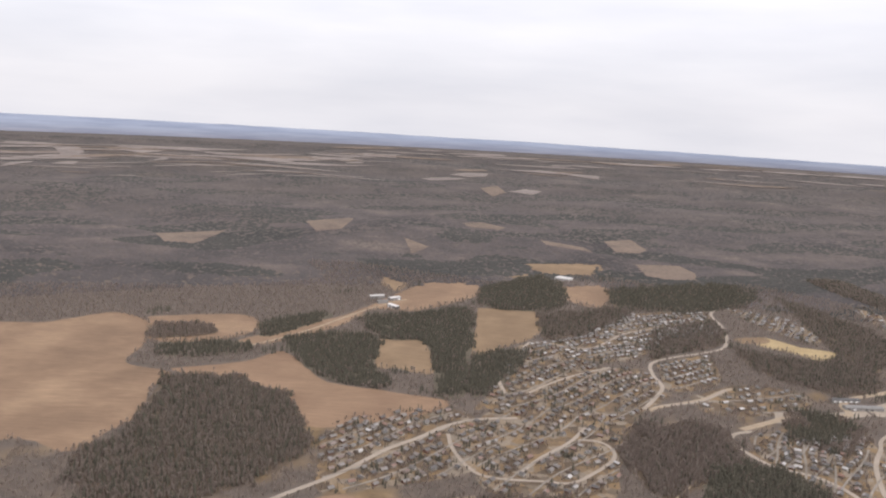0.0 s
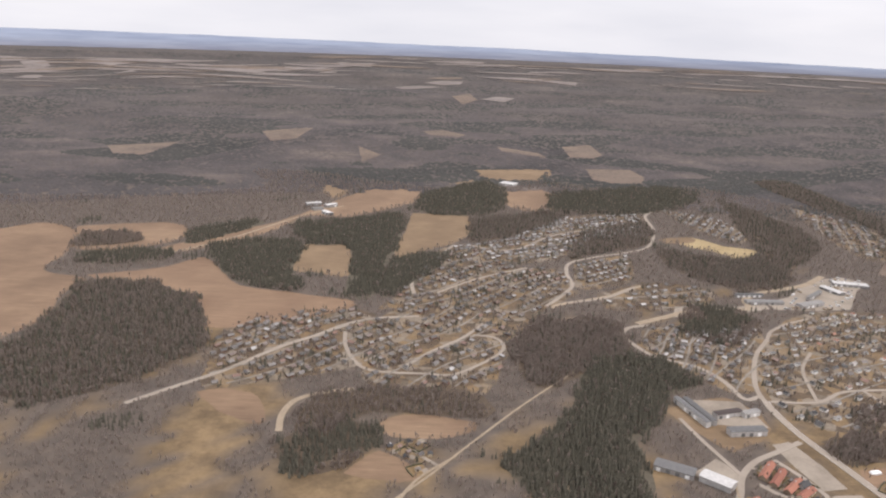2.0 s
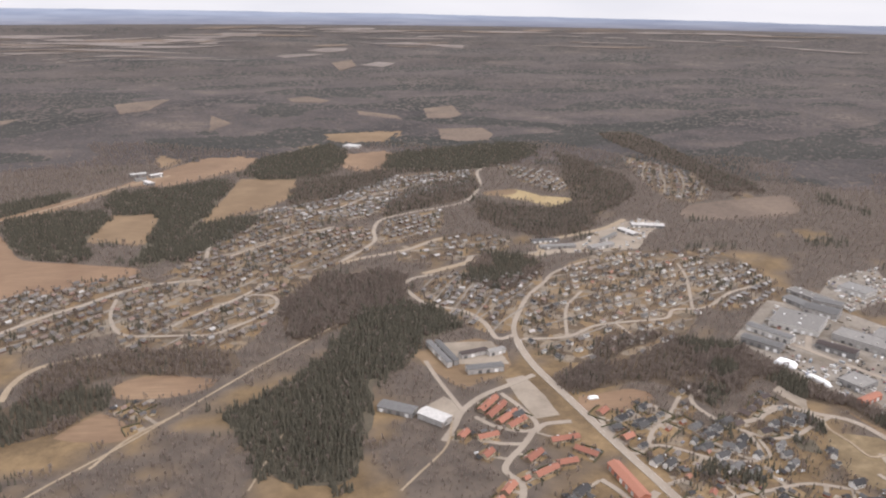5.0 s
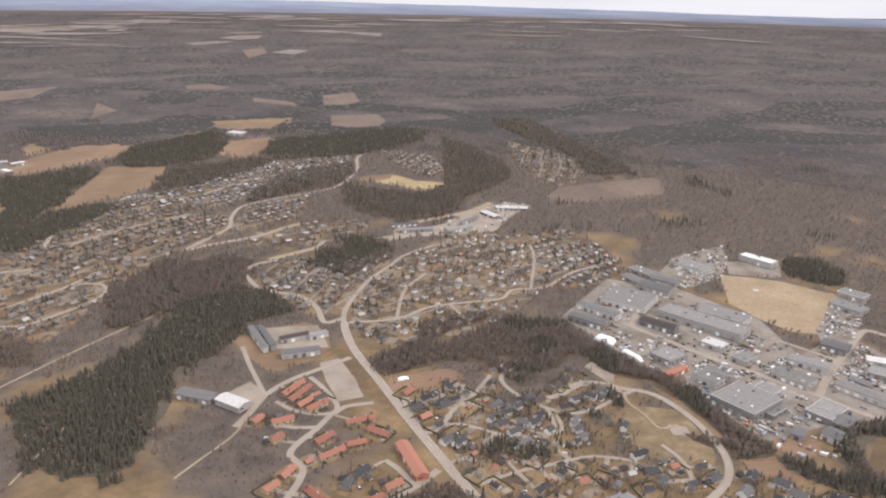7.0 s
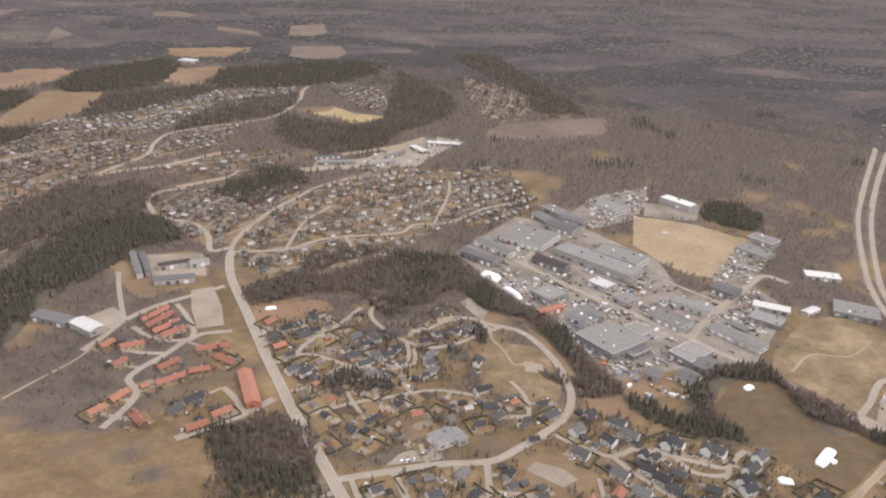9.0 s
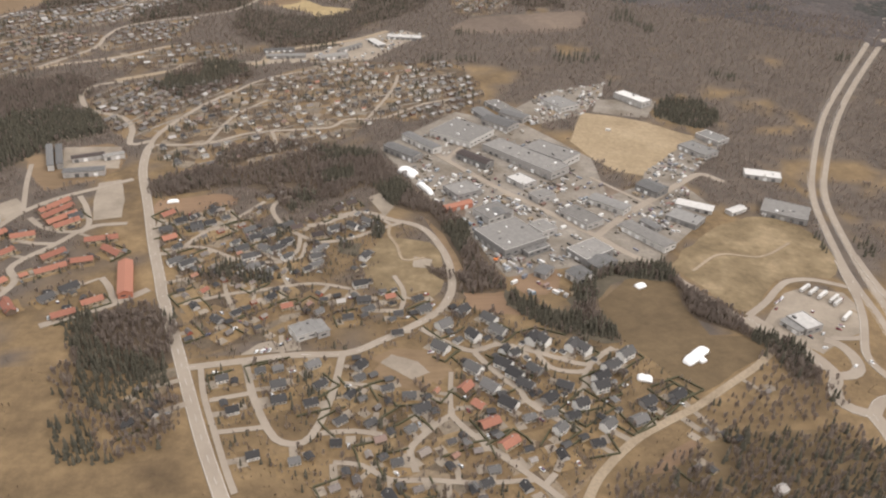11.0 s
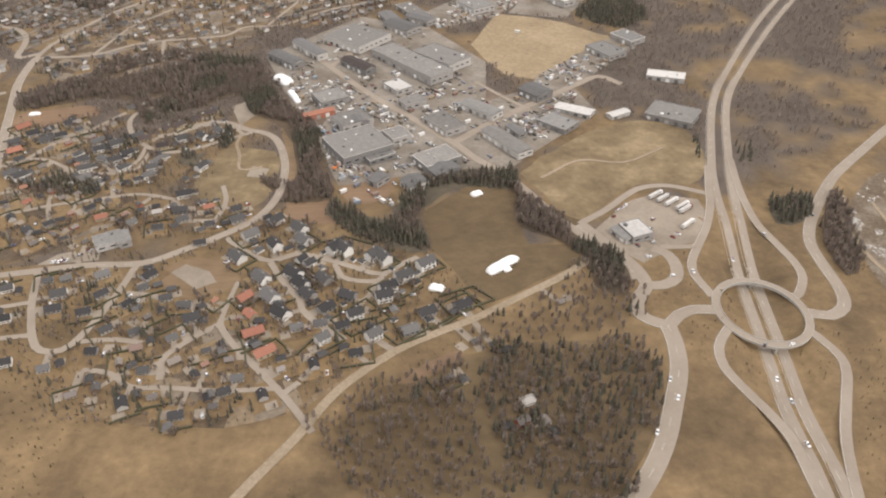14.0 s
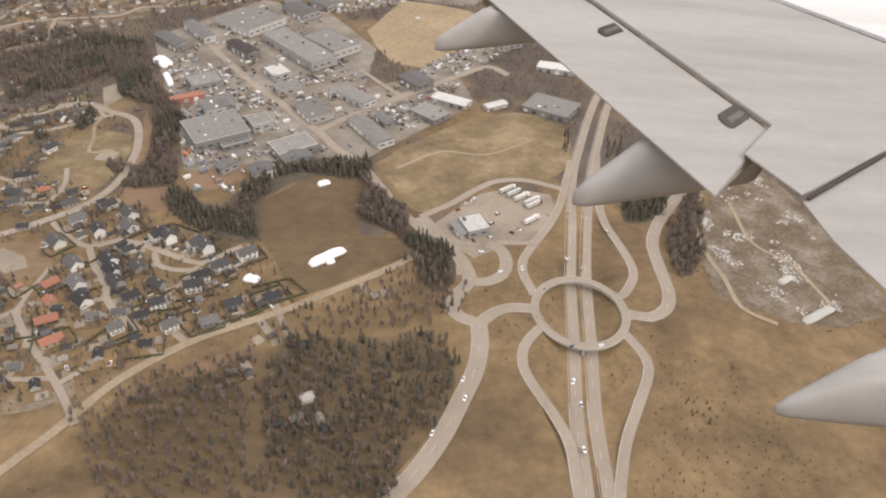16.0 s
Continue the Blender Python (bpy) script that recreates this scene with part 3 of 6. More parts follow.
paved("works_yard", [(782, 777), (887, 894), (969, 851), (1024, 746), (1012, 647), (1103, 701), (1120, 619), (1052, 551), (1016, 512), (967, 513), (948, 509), (872, 490), (849, 570), (827, 630)])
paved("school_yard", [(434, 798), (496, 797), (505, 736), (449, 741)])
paved("warehouse_yard", [(392, 641), (425, 670), (443, 645), (417, 611)])
paved("works_yard", [(1093, 946), (1178, 941), (1139, 876), (1071, 897)])
paved("works_yard", [(963, 902), (1033, 979), (1124, 1012), (1100, 950), (1052, 885), (979, 848)])
paved("works_yard", [(1075, 709), (1164, 799), (1215, 835), (1213, 796), (1096, 669), (1051, 657)])
paved("railway_yard", [(666, 1145), (717, 1178), (794, 1272), (862, 1296), (894, 1265), (854, 1225), (791, 1125), (724, 1114), (671, 1115)])
paved("railway_yard", [(498, 1068), (515, 1115), (583, 1116), (637, 1130), (665, 1139), (662, 1116), (581, 1085), (530, 1067)])
road("motorway", 8.5, [(2021, 1623), (1691, 1236), (1516, 1032), (1401, 892), (1304, 749), (1244, 645), (1200, 529), (1183, 472), (1172, 415), (1160, 354), (1149, 286), (1139, 226), (1133, 175), (1128, 134), (1122, 60)])
road("motorway", 8.5, [(2042, 1595), (1704, 1219), (1528, 1020), (1417, 884), (1320, 747), (1259, 646), (1216, 530), (1198, 472), (1184, 416), (1171, 354), (1160, 286), (1150, 226), (1144, 174), (1140, 134), (1135, 60)])
road("slip_road", 6.5, [(1131, 333), (1131, 337), (1127, 357), (1130, 374), (1143, 396), (1157, 419), (1170, 447), (1181, 481), (1192, 513)])
road("slip_road", 6.5, [(1187, 331), (1193, 335), (1204, 353), (1206, 370), (1202, 398), (1199, 417), (1200, 443), (1206, 481), (1216, 524)])
road("local_road", 9, [(1189, 309), (1192, 314), (1204, 311), (1217, 319), (1224, 336), (1226, 367), (1229, 394), (1241, 420), (1260, 447), (1279, 472), (1301, 497), (1346, 538), (1412, 596), (1492, 658), (1600, 736)])
road("slip_road", 6.5, [(1131, 302), (1126, 297), (1117, 284), (1114, 267), (1119, 248), (1127, 226), (1131, 207), (1130, 185), (1129, 166)])
road("slip_road", 6.5, [(1183, 295), (1185, 292), (1191, 273), (1188, 258), (1176, 235), (1163, 210), (1154, 186), (1148, 166)])
road("link_road", 9, [(1128, 320), (1127, 320), (1114, 321), (1102, 316), (1091, 305)])
road("link_road", 9.5, [(1091, 306), (1080, 312), (1075, 322), (1081, 337), (1089, 348), (1087, 368), (1078, 388), (1066, 413), (1059, 426)])
road("south_road", 11, [(1091, 306), (1090, 287), (1085, 265), (1074, 240), (1062, 215), (1048, 193), (1034, 176), (1020, 158), (992, 115), (960, 60)])
road("station_loop", 9, [(1089, 348), (1101, 348), (1112, 355), (1117, 369), (1115, 384), (1106, 392)])
road("station_road", 6, [(1059, 426), (1084, 445), (1106, 466), (1123, 478), (1147, 480), (1175, 467)])
road("station_road", 5, [(1113, 393), (1136, 393), (1144, 398)])
road("gravel_lane", 6, [(790, 120), (815, 165), (835, 195), (856, 223), (880, 260), (913, 290), (941, 306), (970, 321), (1003, 342), (1034, 362), (1060, 383)])
road("village_road", 7, [(605, 988), (570, 936), (543, 875), (528, 826), (526, 777)])
road("main_road", 8.8, [(527, 800), (526, 777), (532, 725), (550, 652), (569, 573), (586, 509), (592, 485), (611, 424), (627, 371), (644, 316), (659, 273), (670, 243), (683, 210), (696, 174), (712, 120), (730, 60)])
road("village_road", 8, [(527, 813), (504, 804), (496, 852), (476, 891), (433, 918), (414, 956), (406, 990), (421, 1018), (451, 1031)])
road("gravel_strip", 11, [(437, 1036), (485, 1066), (527, 1092), (582, 1103), (628, 1116), (638, 1155), (671, 1190), (735, 1222), (780, 1250), (828, 1298)])
road("gravel_strip", 9, [(321, 1092), (345, 1112), (390, 1134), (424, 1154), (458, 1188), (488, 1211)])
road("school_road", 8, [(526, 708), (495, 688), (463, 667), (440, 640), (427, 610), (415, 587)])
road("school_road", 6, [(414, 752), (423, 707), (435, 659), (440, 640)])
road("estate_road", 6, [(483, 671), (495, 646), (506, 611), (501, 598), (485, 598), (465, 609), (450, 627)])
road("estate_road", 7, [(501, 598), (485, 572), (469, 552), (462, 535), (472, 516), (468, 495), (455, 468)])
road("estate_road", 6, [(446, 587), (466, 578), (486, 575)])
road("estate_road", 8, [(580, 494), (559, 476), (536, 463), (510, 449)])
road("estate_road", 6, [(557, 477), (549, 499), (539, 515)])
road("estate_road", 7, [(540, 610), (513, 607), (501, 594)])
road("curve_road", 9, [(623, 389), (658, 393), (696, 397), (735, 396), (759, 408), (785, 425), (807, 443), (820, 466), (825, 491), (825, 529), (816, 569), (804, 588), (784, 599), (763, 615), (742, 615), (721, 598), (704, 593)])
road("estate_street", 6, [(790, 593), (768, 581), (742, 566), (718, 562), (697, 576), (678, 603), (670, 632), (678, 651), (698, 662)])
road("estate_street", 5, [(698, 573), (696, 549), (687, 530), (663, 530)])
road("gravel_lane", 3, [(781, 590), (778, 572), (784, 548), (787, 525), (806, 527)])
road("grid_street", 6, [(664, 392), (672, 355), (684, 321), (693, 309), (706, 308), (715, 322), (725, 356), (732, 395)])
road("grid_street", 5, [(644, 353), (670, 358)])
road("grid_street", 5, [(651, 322), (683, 324)])
road("grid_street", 5, [(716, 315), (737, 315), (755, 310)])
road("side_lane", 5, [(634, 388), (640, 358), (650, 325), (661, 290), (668, 270)])
road("new_street", 5.5, [(791, 422), (809, 402), (827, 390), (845, 397), (859, 392), (874, 385), (890, 376), (906, 369), (920, 380), (932, 388)])
road("new_street", 5, [(873, 383), (878, 368), (890, 362), (903, 362), (908, 369)])
road("new_street", 4.5, [(902, 362), (898, 347), (892, 340)])
road("new_street", 5.5, [(827, 388), (838, 365), (851, 344), (853, 334), (863, 320), (873, 311), (882, 302)])
road("old_street", 4, [(807, 368), (803, 344), (801, 326)])
road("old_street", 5.5, [(803, 330), (801, 324), (810, 307), (824, 288), (841, 266), (853, 249), (866, 228)])
road("old_street", 5.5, [(801, 324), (789, 315), (777, 303), (771, 294), (773, 276)])
road("old_street", 4.5, [(724, 289), (741, 285), (757, 272), (780, 269), (810, 264), (845, 263)])
road("old_street", 5, [(848, 259), (856, 267)])
road("works_road", 8, [(839, 766), (865, 721), (900, 663), (933, 618), (957, 582), (974, 559), (991, 529), (1008, 509), (1023, 481), (1043, 436), (1064, 401), (1083, 375), (1084, 355)])
road("works_road", 9, [(974, 562), (1000, 588), (1031, 617), (1070, 650), (1112, 686), (1141, 706), (1160, 686)])
road("works_road", 8, [(855, 740), (888, 792), (928, 843), (969, 851)])
road("works_road", 5, [(1007, 694), (1031, 657), (1054, 625)])
road("village_road", 8, [(-182, 749), (-144, 791), (-98, 841), (-50, 911), (-10, 954), (27, 999), (70, 1026), (125, 1038)])
road("village_road", 6, [(28, 971), (33, 927), (50, 876), (75, 850), (137, 846), (170, 846), (203, 877), (231, 913), (238, 942), (227, 967), (200, 973)])
road("village_road", 6, [(112, 866), (144, 913), (185, 962), (216, 1016)])
road("village_road", 7, [(115, 1135), (112, 1213), (147, 1331), (184, 1424)])
road("village_road", 6, [(150, 1141), (192, 1193), (247, 1247), (307, 1291)])
road("hill_road", 6.5, [(315, 1097), (344, 1144), (372, 1202), (373, 1266), (389, 1329), (446, 1375), (504, 1407), (563, 1459), (609, 1590), (624, 1719), (671, 1799)])
road("village_road", 7, [(351, 1116), (416, 1145), (475, 1204)])
road("forest_road", 7, [(-9, 699), (-12, 739), (0, 773), (39, 795), (57, 800)])
road("farm_track", 5, [(-316, 1314), (-269, 1372), (-220, 1452), (-177, 1538), (-128, 1629), (-60, 1724)])
road("cross_road", 7, [(709, 2815), (715, 3012), (747, 3199)])
road("village_road", 6, [(532, 799), (587, 801), (631, 830), (674, 838), (726, 845), (748, 871), (793, 875), (847, 922), (893, 946)])
road("village_road", 5, [(658, 837), (670, 773)])
road("village_road", 6, [(605, 988), (625, 1022), (662, 1054), (705, 1079)])
road("village_road", 5, [(774, 874), (813, 986), (826, 1050)])
road("village_road", 5, [(587, 801), (610, 889), (647, 948)])
road("village_road", 6, [(205, 1429), (291, 1402), (386, 1521), (487, 1586), (595, 1651)])
road("estate_street", 5, [(580, 557), (612, 560), (648, 536), (661, 553)])
road("estate_street", 5, [(610, 470), (642, 481), (671, 486), (710, 492), (742, 481)])
road("estate_street", 5, [(777, 440), (783, 472), (777, 499)])
road("railway_bed", 2.7, [(10, 440), (45, 492), (78, 541), (102, 572), (139, 619), (191, 695), (256, 786), (352, 906)])
road("estate_street", 5, [(782, 589), (764, 615), (751, 614), (735, 606), (716, 600)])
road("estate_street", 4.5, [(703, 562), (701, 541), (696, 533), (677, 534), (660, 559), (652, 571)])
road("grid_street", 4, [(732, 363), (748, 359)])
road("farm_track", 4, [(18, 1962), (68, 1997), (86, 2083), (119, 2049), (171, 2062), (192, 2112)])
road("forest_road", 4, [(618, 3446), (745, 3363), (962, 3372)])
road("estate_road", 5, [(540, 515), (550, 495), (558, 478)])
road("estate_road", 5, [(568, 615), (573, 563), (582, 550), (595, 559), (612, 587), (632, 605), (662, 647)])
road("farm_track", 1.8, [(249, 528), (259, 568), (270, 612), (279, 626)])
road("farm_track", 2.2, [(372, 516), (388, 538), (417, 579), (428, 627)])
road("farm_track", 3, [(112, 572), (133, 619), (169, 661)])
road("gravel_lane", 3.5, [(1289, 461), (1271, 426), (1266, 381), (1269, 353), (1270, 321), (1288, 304)])
road("gravel_lane", 3, [(1308, 449), (1306, 395), (1325, 368), (1334, 324)])
road("gravel_lane", 3, [(1041, 496), (1080, 525), (1119, 521), (1162, 547)])


def roundabout():
    ring = tagged(new("roundabout"), "oval asphalt roundabout bridging the motorway", "roundabout", kind="structure")
    n = 72
    def band(w0, w1, z0, z1, mat, name, label=""):
        v, f = [], []
        for i in range(n):
            a = 2 * math.pi * i / n
            for w, z in ((w0, z0), (w0, z1), (w1, z1), (w1, z0)):
                v.append((ROUND.x + (29.6 + w) * math.cos(a), ROUND.y + (33.4 + w) * math.sin(a), z + float(base_z(ROUND.x + 29.6 * math.cos(a), ROUND.y))))
        for i in range(n):
            j = (i + 1) % n
            f.extend([(i * 4 + k, j * 4 + k, j * 4 + (k + 1) % 4, i * 4 + (k + 1) % 4) for k in range(4)])
        part(name, mesh_of(name, v, f, [mat]), ring, label)
    band(-2.5, 2.5, -0.9, 0.8, "asphalt", "deck", "grey asphalt carriageway ring")
    band(-2.8, -2.5, -0.9, 1.25, "concrete", "parapet", "pale concrete parapet")
    band(2.5, 2.7, -0.5, 0.88, "concrete", "kerb", "low concrete kerb")
    for y in (283.6, 350.4):
        for x, sx in ((0, 1.0),):
            mid = float(np.interp(y, [c[0] for c in CUT], [c[1] for c in CUT]))
            v, f = box(mid + x, y, -5.6 + float(base_z(mid, y)), sx, 5, 4.75)
            part("pier", mesh_of("pier", v, f, ["concrete"]), ring, "concrete bridge pier")


roundabout()


# ---- woods ----
def soup(tmpl_v, tmpl_f, pos, scl, rot):
    """Many copies of a small template in one array."""
    tv = np.array(tmpl_v)
    c, s = np.cos(rot)[:, None], np.sin(rot)[:, None]
    x, y, z = tv[None, :, 0] * scl[:, :1], tv[None, :, 1] * scl[:, :1], tv[None, :, 2] * scl[:, 1:2]
    v = np.stack([x * c - y * s + pos[:, :1], x * s + y * c + pos[:, 1:2], z + pos[:, 2:3]], -1).reshape(-1, 3)
    f = (np.array(tmpl_f)[None] + (np.arange(len(pos)) * len(tv))[:, None, None]).reshape(-1, 3)
    return v, f


def tri_mesh(name, v, f, mats, index=None, soft_shade=False):
    me = bpy.data.meshes.new(name)
    me.vertices.add(len(v))
    me.vertices.foreach_set("co", np.asarray(v, np.float32).ravel())
    me.loops.add(len(f) * 3)
    me.loops.foreach_set("vertex_index", np.asarray(f, np.int32).ravel())
    me.polygons.add(len(f))
    me.polygons.foreach_set("loop_start", np.arange(0, len(f) * 3, 3, dtype=np.int32))
    for m in mats:
        me.materials.append(MAT[m])
    if index is not None:
        me.polygons.foreach_set("material_index", np.asarray(index, np.int32))
    me.update()
    me.validate()
    if soft_shade:
        me.shade_smooth()
    return me


def spruce_shape(seed, sides=6, tiers=3):
    """Ragged stacked skirts of branches, 1 high and about 0.4 wide."""
    rng = random.Random(seed)
    v, f = [], []
    for k in range(tiers):
        z0, z1, r = 0.04 + k * 0.28, min(1.0, 0.46 + k * 0.28), 0.17 * (1 - k * 0.27)
        n = len(v)
        v.append((rng.uniform(-0.02, 0.02), rng.uniform(-0.02, 0.02), z1))
        for i in range(sides):
            a = 2 * math.pi * (i + rng.uniform(-0.25, 0.25)) / sides
            q = r * rng.uniform(0.7, 1.25)
            v.append((q * math.cos(a), q * math.sin(a), z0 + rng.uniform(-0.05, 0.05)))
        f += [(n, n + 1 + i, n + 1 + (i + 1) % sides) for i in range(sides)]
    return v, f


def bare_shape(seed, sprays=30):
    """A leafless crown: a thin trunk and many narrow upright sprays of twigs, 1 high."""
    rng = random.Random(seed)
    v = [(-0.02, 0, 0), (0.02, 0, 0), (0, 0.02, 0), (0, 0, 0.7)]
    f = [(0, 1, 3), (1, 2, 3), (2, 0, 3)]
    for _ in range(sprays):
        a, h, n = rng.uniform(0, 6.283), rng.uniform(0.15, 0.7), len(v)
        out = rng.uniform(0.05, 0.26) * (1.15 - abs(h - 0.4))
        w = rng.uniform(0.05, 0.1) * (30 / sprays) ** 0.7
        tip = (out * math.cos(a), out * math.sin(a), h + rng.uniform(0.15, 0.34))
        foot = (out * 0.5 * math.cos(a + 0.4), out * 0.5 * math.sin(a + 0.4), h - 0.05)
        v += [foot, tip, (foot[0] - w * math.sin(a), foot[1] + w * math.cos(a), foot[2] + rng.uniform(0.05, 0.2))]
        f.append((n, n + 1, n + 2))
    return v, f


SPRUCES, BARES = [spruce_shape(i) for i in range(5)], [bare_shape(i) for i in range(6)]
THIN_BARES = [bare_shape(i + 20, 13) for i in range(6)]      # for woods seen from afar
RNG = np.random.default_rng(5)


def plant(name, kind, px, py, height, label, mat=None):
    """One body of trees standing on the given points."""
    vs, fs, base = [], [], 0
    shapes = {"conifer": SPRUCES, "bare": BARES, "thin": THIN_BARES}[kind]
    pick = RNG.integers(0, len(shapes), len(px))
    for k, (tv, tf) in enumerate(shapes):
        m = pick == k
        if not m.any():
            continue
        n = int(m.sum())
        h = RNG.uniform(height[0], height[1], n) * (1 + 0.25 * RNG.standard_normal(n).clip(-1, 1))
        scl = np.stack([h * RNG.uniform(0.85, 1.25, n), h], -1)
        pos = np.stack([px[m], py[m], ground_z(px[m], py[m]) - 0.1], -1)
        v, f = soup(tv, tf, pos, scl, RNG.uniform(0, 6.28, n))
        vs.append(v)
        fs.append(f + base)
        base += len(v)
    ob = new(name, tri_mesh(name, np.concatenate(vs), np.concatenate(fs), [mat or ("spruce" if kind == "conifer" else "twigs")], None, kind == "conifer"))
    return tagged(ob, label, "trees", kind="stuff")


def scatter(poly, spacing):
    xs, ys = [p[0] for p in poly], [p[1] for p in poly]
    gx, gy = np.meshgrid(np.arange(min(xs), max(xs), spacing), np.arange(min(ys), max(ys), spacing))
    px, py = gx.ravel() + RNG.uniform(-0.5, 0.5, gx.size) * spacing, gy.ravel() + RNG.uniform(-0.5, 0.5, gx.size) * spacing
    k = inside(px, py, poly)
    return px[k], py[k]


def wood(kind, spacing, poly):
    if spacing < 8.2:
        field("forest_floor", "dark_floor" if kind == "conifer" else "floor", poly)
    poly = [(q.x, q.y) for q in spline(poly + poly[:1], 14)[:-1]]
    c = Vector((sum(p[0] for p in poly) / len(poly), sum(p[1] for p in poly) / len(poly)))
    wide = [((p[0] - c.x) * 1.1 + c.x, (p[1] - c.y) * 1.1 + c.y) for p in poly]
    px, py = scatter(wide, spacing * (0.5 if kind != "bare" else 0.55))
    # the edge frays: outside the line, and in thin places, only some trees stand
    thin = np.array([noise.noise((x * 0.03, y * 0.03, 5)) for x, y in zip(px, py)])
    sway = np.array([(noise.noise((x * 0.022, y * 0.022, 31)) + 0.5 * noise.noise((x * 0.07, y * 0.07, 32)), noise.noise((x * 0.022, y * 0.022, 41)) + 0.5 * noise.noise((x * 0.07, y * 0.07, 42))) for x, y in zip(px, py)]) * 2.4 * spacing
    keep = np.where(inside(px + sway[:, 0], py + sway[:, 1], poly), thin > -0.62, thin > 0.4)
    px, py = px[keep], py[keep]
    con = np.array([noise.noise((x * 0.02, y * 0.02, 0)) for x, y in zip(px, py)]) > (-0.02)
    if kind == "conifer":
        con = RNG.random(len(px)) < 0.9
    elif kind == "bare":
        con = RNG.random(len(px)) < 0.07
    elif kind == "thicket":
        con = RNG.random(len(px)) < 0.35
    if con.any():
        plant("conifer_wood", "conifer", px[con], py[con], (6, 10.5), "dense dark spruce wood")
    if (~con).any():
        plant("bare_wood", "bare", px[~con], py[~con], (5, 8.5), "leafless grey-brown birch and alder wood")


wood("thicket", 7, [(-400, 1136), (-311, 1154), (-199, 1067), (-157, 963), (-142, 895), (-188, 815), (-261, 756), (-355, 771), (-406, 857), (-372, 936), (-386, 1034)])
wood("conifer", 7.5, [(-266, 1358), (-173, 1420), (-95, 1389), (-92, 1246), (-60, 1153), (-137, 1147), (-200, 1214)])
wood("conifer", 7.5, [(-144, 1544), (-19, 1603), (78, 1663), (78, 1428), (64, 1256), (53, 1114), (10, 1113), (6, 1232), (-16, 1392), (-87, 1398)])
wood("conifer", 8, [(112, 1884), (288, 2068), (318, 1868), (265, 1686), (116, 1691)])
wood("conifer", 8, [(446, 1949), (778, 2078), (807, 1916), (636, 1748), (429, 1747)])
wood("conifer", 7.5, [(76, 1321), (170, 1371), (150, 1269), (87, 1124), (59, 1140)])
wood("thicket", 8, [(227, 1629), (426, 1736), (399, 1615), (308, 1510), (217, 1453)])
wood("conifer", 8, [(-330, 1464), (-236, 1553), (-200, 1542), (-300, 1374)])
wood("conifer", 8, [(-463, 1302), (-331, 1336), (-315, 1271), (-435, 1235)])
wood("bare", 8, [(-525, 1413), (-433, 1444), (-393, 1380), (-488, 1333)])
wood("conifer", 7, [(325, 856), (390, 910), (452, 880), (456, 832), (404, 804), (375, 748), (320, 665), (341, 596), (331, 535), (275, 541), (235, 606), (213, 654), (252, 695), (295, 762)])
wood("bare", 7, [(251, 953), (316, 1035), (398, 1052), (407, 939), (325, 870), (266, 825), (248, 895)])
wood("bare", 8, [(26, 795), (166, 811), (207, 781), (202, 740), (86, 746), (56, 714), (16, 690), (3, 739)])
wood("mixed", 8, [(-11, 667), (30, 726), (86, 714), (92, 678), (62, 635), (19, 620)])
wood("bare", 7, [(550, 711), (613, 729), (669, 748), (716, 791), (729, 769), (720, 655), (676, 660), (636, 682), (563, 671)])
wood("mixed", 6, [(716, 786), (778, 759), (788, 709), (814, 655), (834, 626), (854, 558), (837, 500), (832, 549), (817, 598), (785, 634), (764, 678), (723, 651)])
wood("bare", 6, [(845, 553), (856, 553), (862, 507), (866, 471), (824, 470), (837, 500)])
wood("conifer", 6, [(866, 471), (882, 453), (910, 436), (933, 415), (941, 396), (927, 394), (892, 415), (866, 446)])
wood("mixed", 6, [(917, 441), (946, 482), (981, 505), (1015, 506), (1025, 479), (1011, 477), (984, 489), (955, 473), (937, 444), (943, 398), (923, 405)])
wood("mixed", 5.5, [(1015, 493), (1029, 474), (1051, 424), (1079, 379), (1082, 357), (1070, 359), (1055, 383), (1035, 405), (1010, 425), (1015, 466)])
field("thicket_floor", "meadow", [(878, 228), (905, 262), (930, 262), (952, 283), (1003, 293), (1050, 292), (1072, 270), (1066, 240), (1048, 205), (1020, 170), (985, 150), (930, 158), (905, 185)])
wood("thicket", 8.3, [(966, 293), (962, 251), (975, 205), (985, 178), (1020, 170), (1048, 205), (1066, 240), (1075, 272), (1052, 297), (1003, 297)])
wood("bare", 11, [(945, 291), (967, 310), (1016, 348), (1051, 378), (1078, 360), (1073, 313), (1017, 300)])
wood("bare", 9, [(867, 235), (915, 272), (955, 285), (958, 245), (972, 205), (981, 175), (887, 178)])
wood("conifer", 6, [(1225, 456), (1263, 467), (1241, 426), (1214, 420)])
wood("bare", 6, [(1257, 434), (1286, 466), (1261, 374), (1238, 354), (1240, 394)])
wood("bare", 6, [(1053, 386), (1072, 393), (1080, 366), (1072, 336), (1054, 348)])
wood("conifer", 7, [(346, 886), (385, 923), (434, 903), (451, 828), (417, 808), (396, 749), (357, 704), (351, 617), (307, 552), (273, 649), (317, 777)])
wood("bare", 7, [(241, 938), (299, 1038), (382, 1027), (403, 957), (392, 918), (342, 887), (296, 825), (260, 830)])
wood("mixed", 8, [(532, 1128), (615, 1089), (609, 1024), (542, 961), (497, 1013)])
wood("thicket", 8, [(580, 1459), (625, 1418), (714, 1388), (757, 1421), (750, 1307), (668, 1238), (605, 1253), (565, 1340)])
wood("thicket", 8, [(447, 1556), (608, 1652), (567, 1480), (461, 1406), (392, 1354)])
wood("thicket", 8, [(860, 1944), (929, 1722), (912, 1493), (813, 1362), (724, 1218), (629, 1228), (662, 1356), (756, 1412), (802, 1610)])
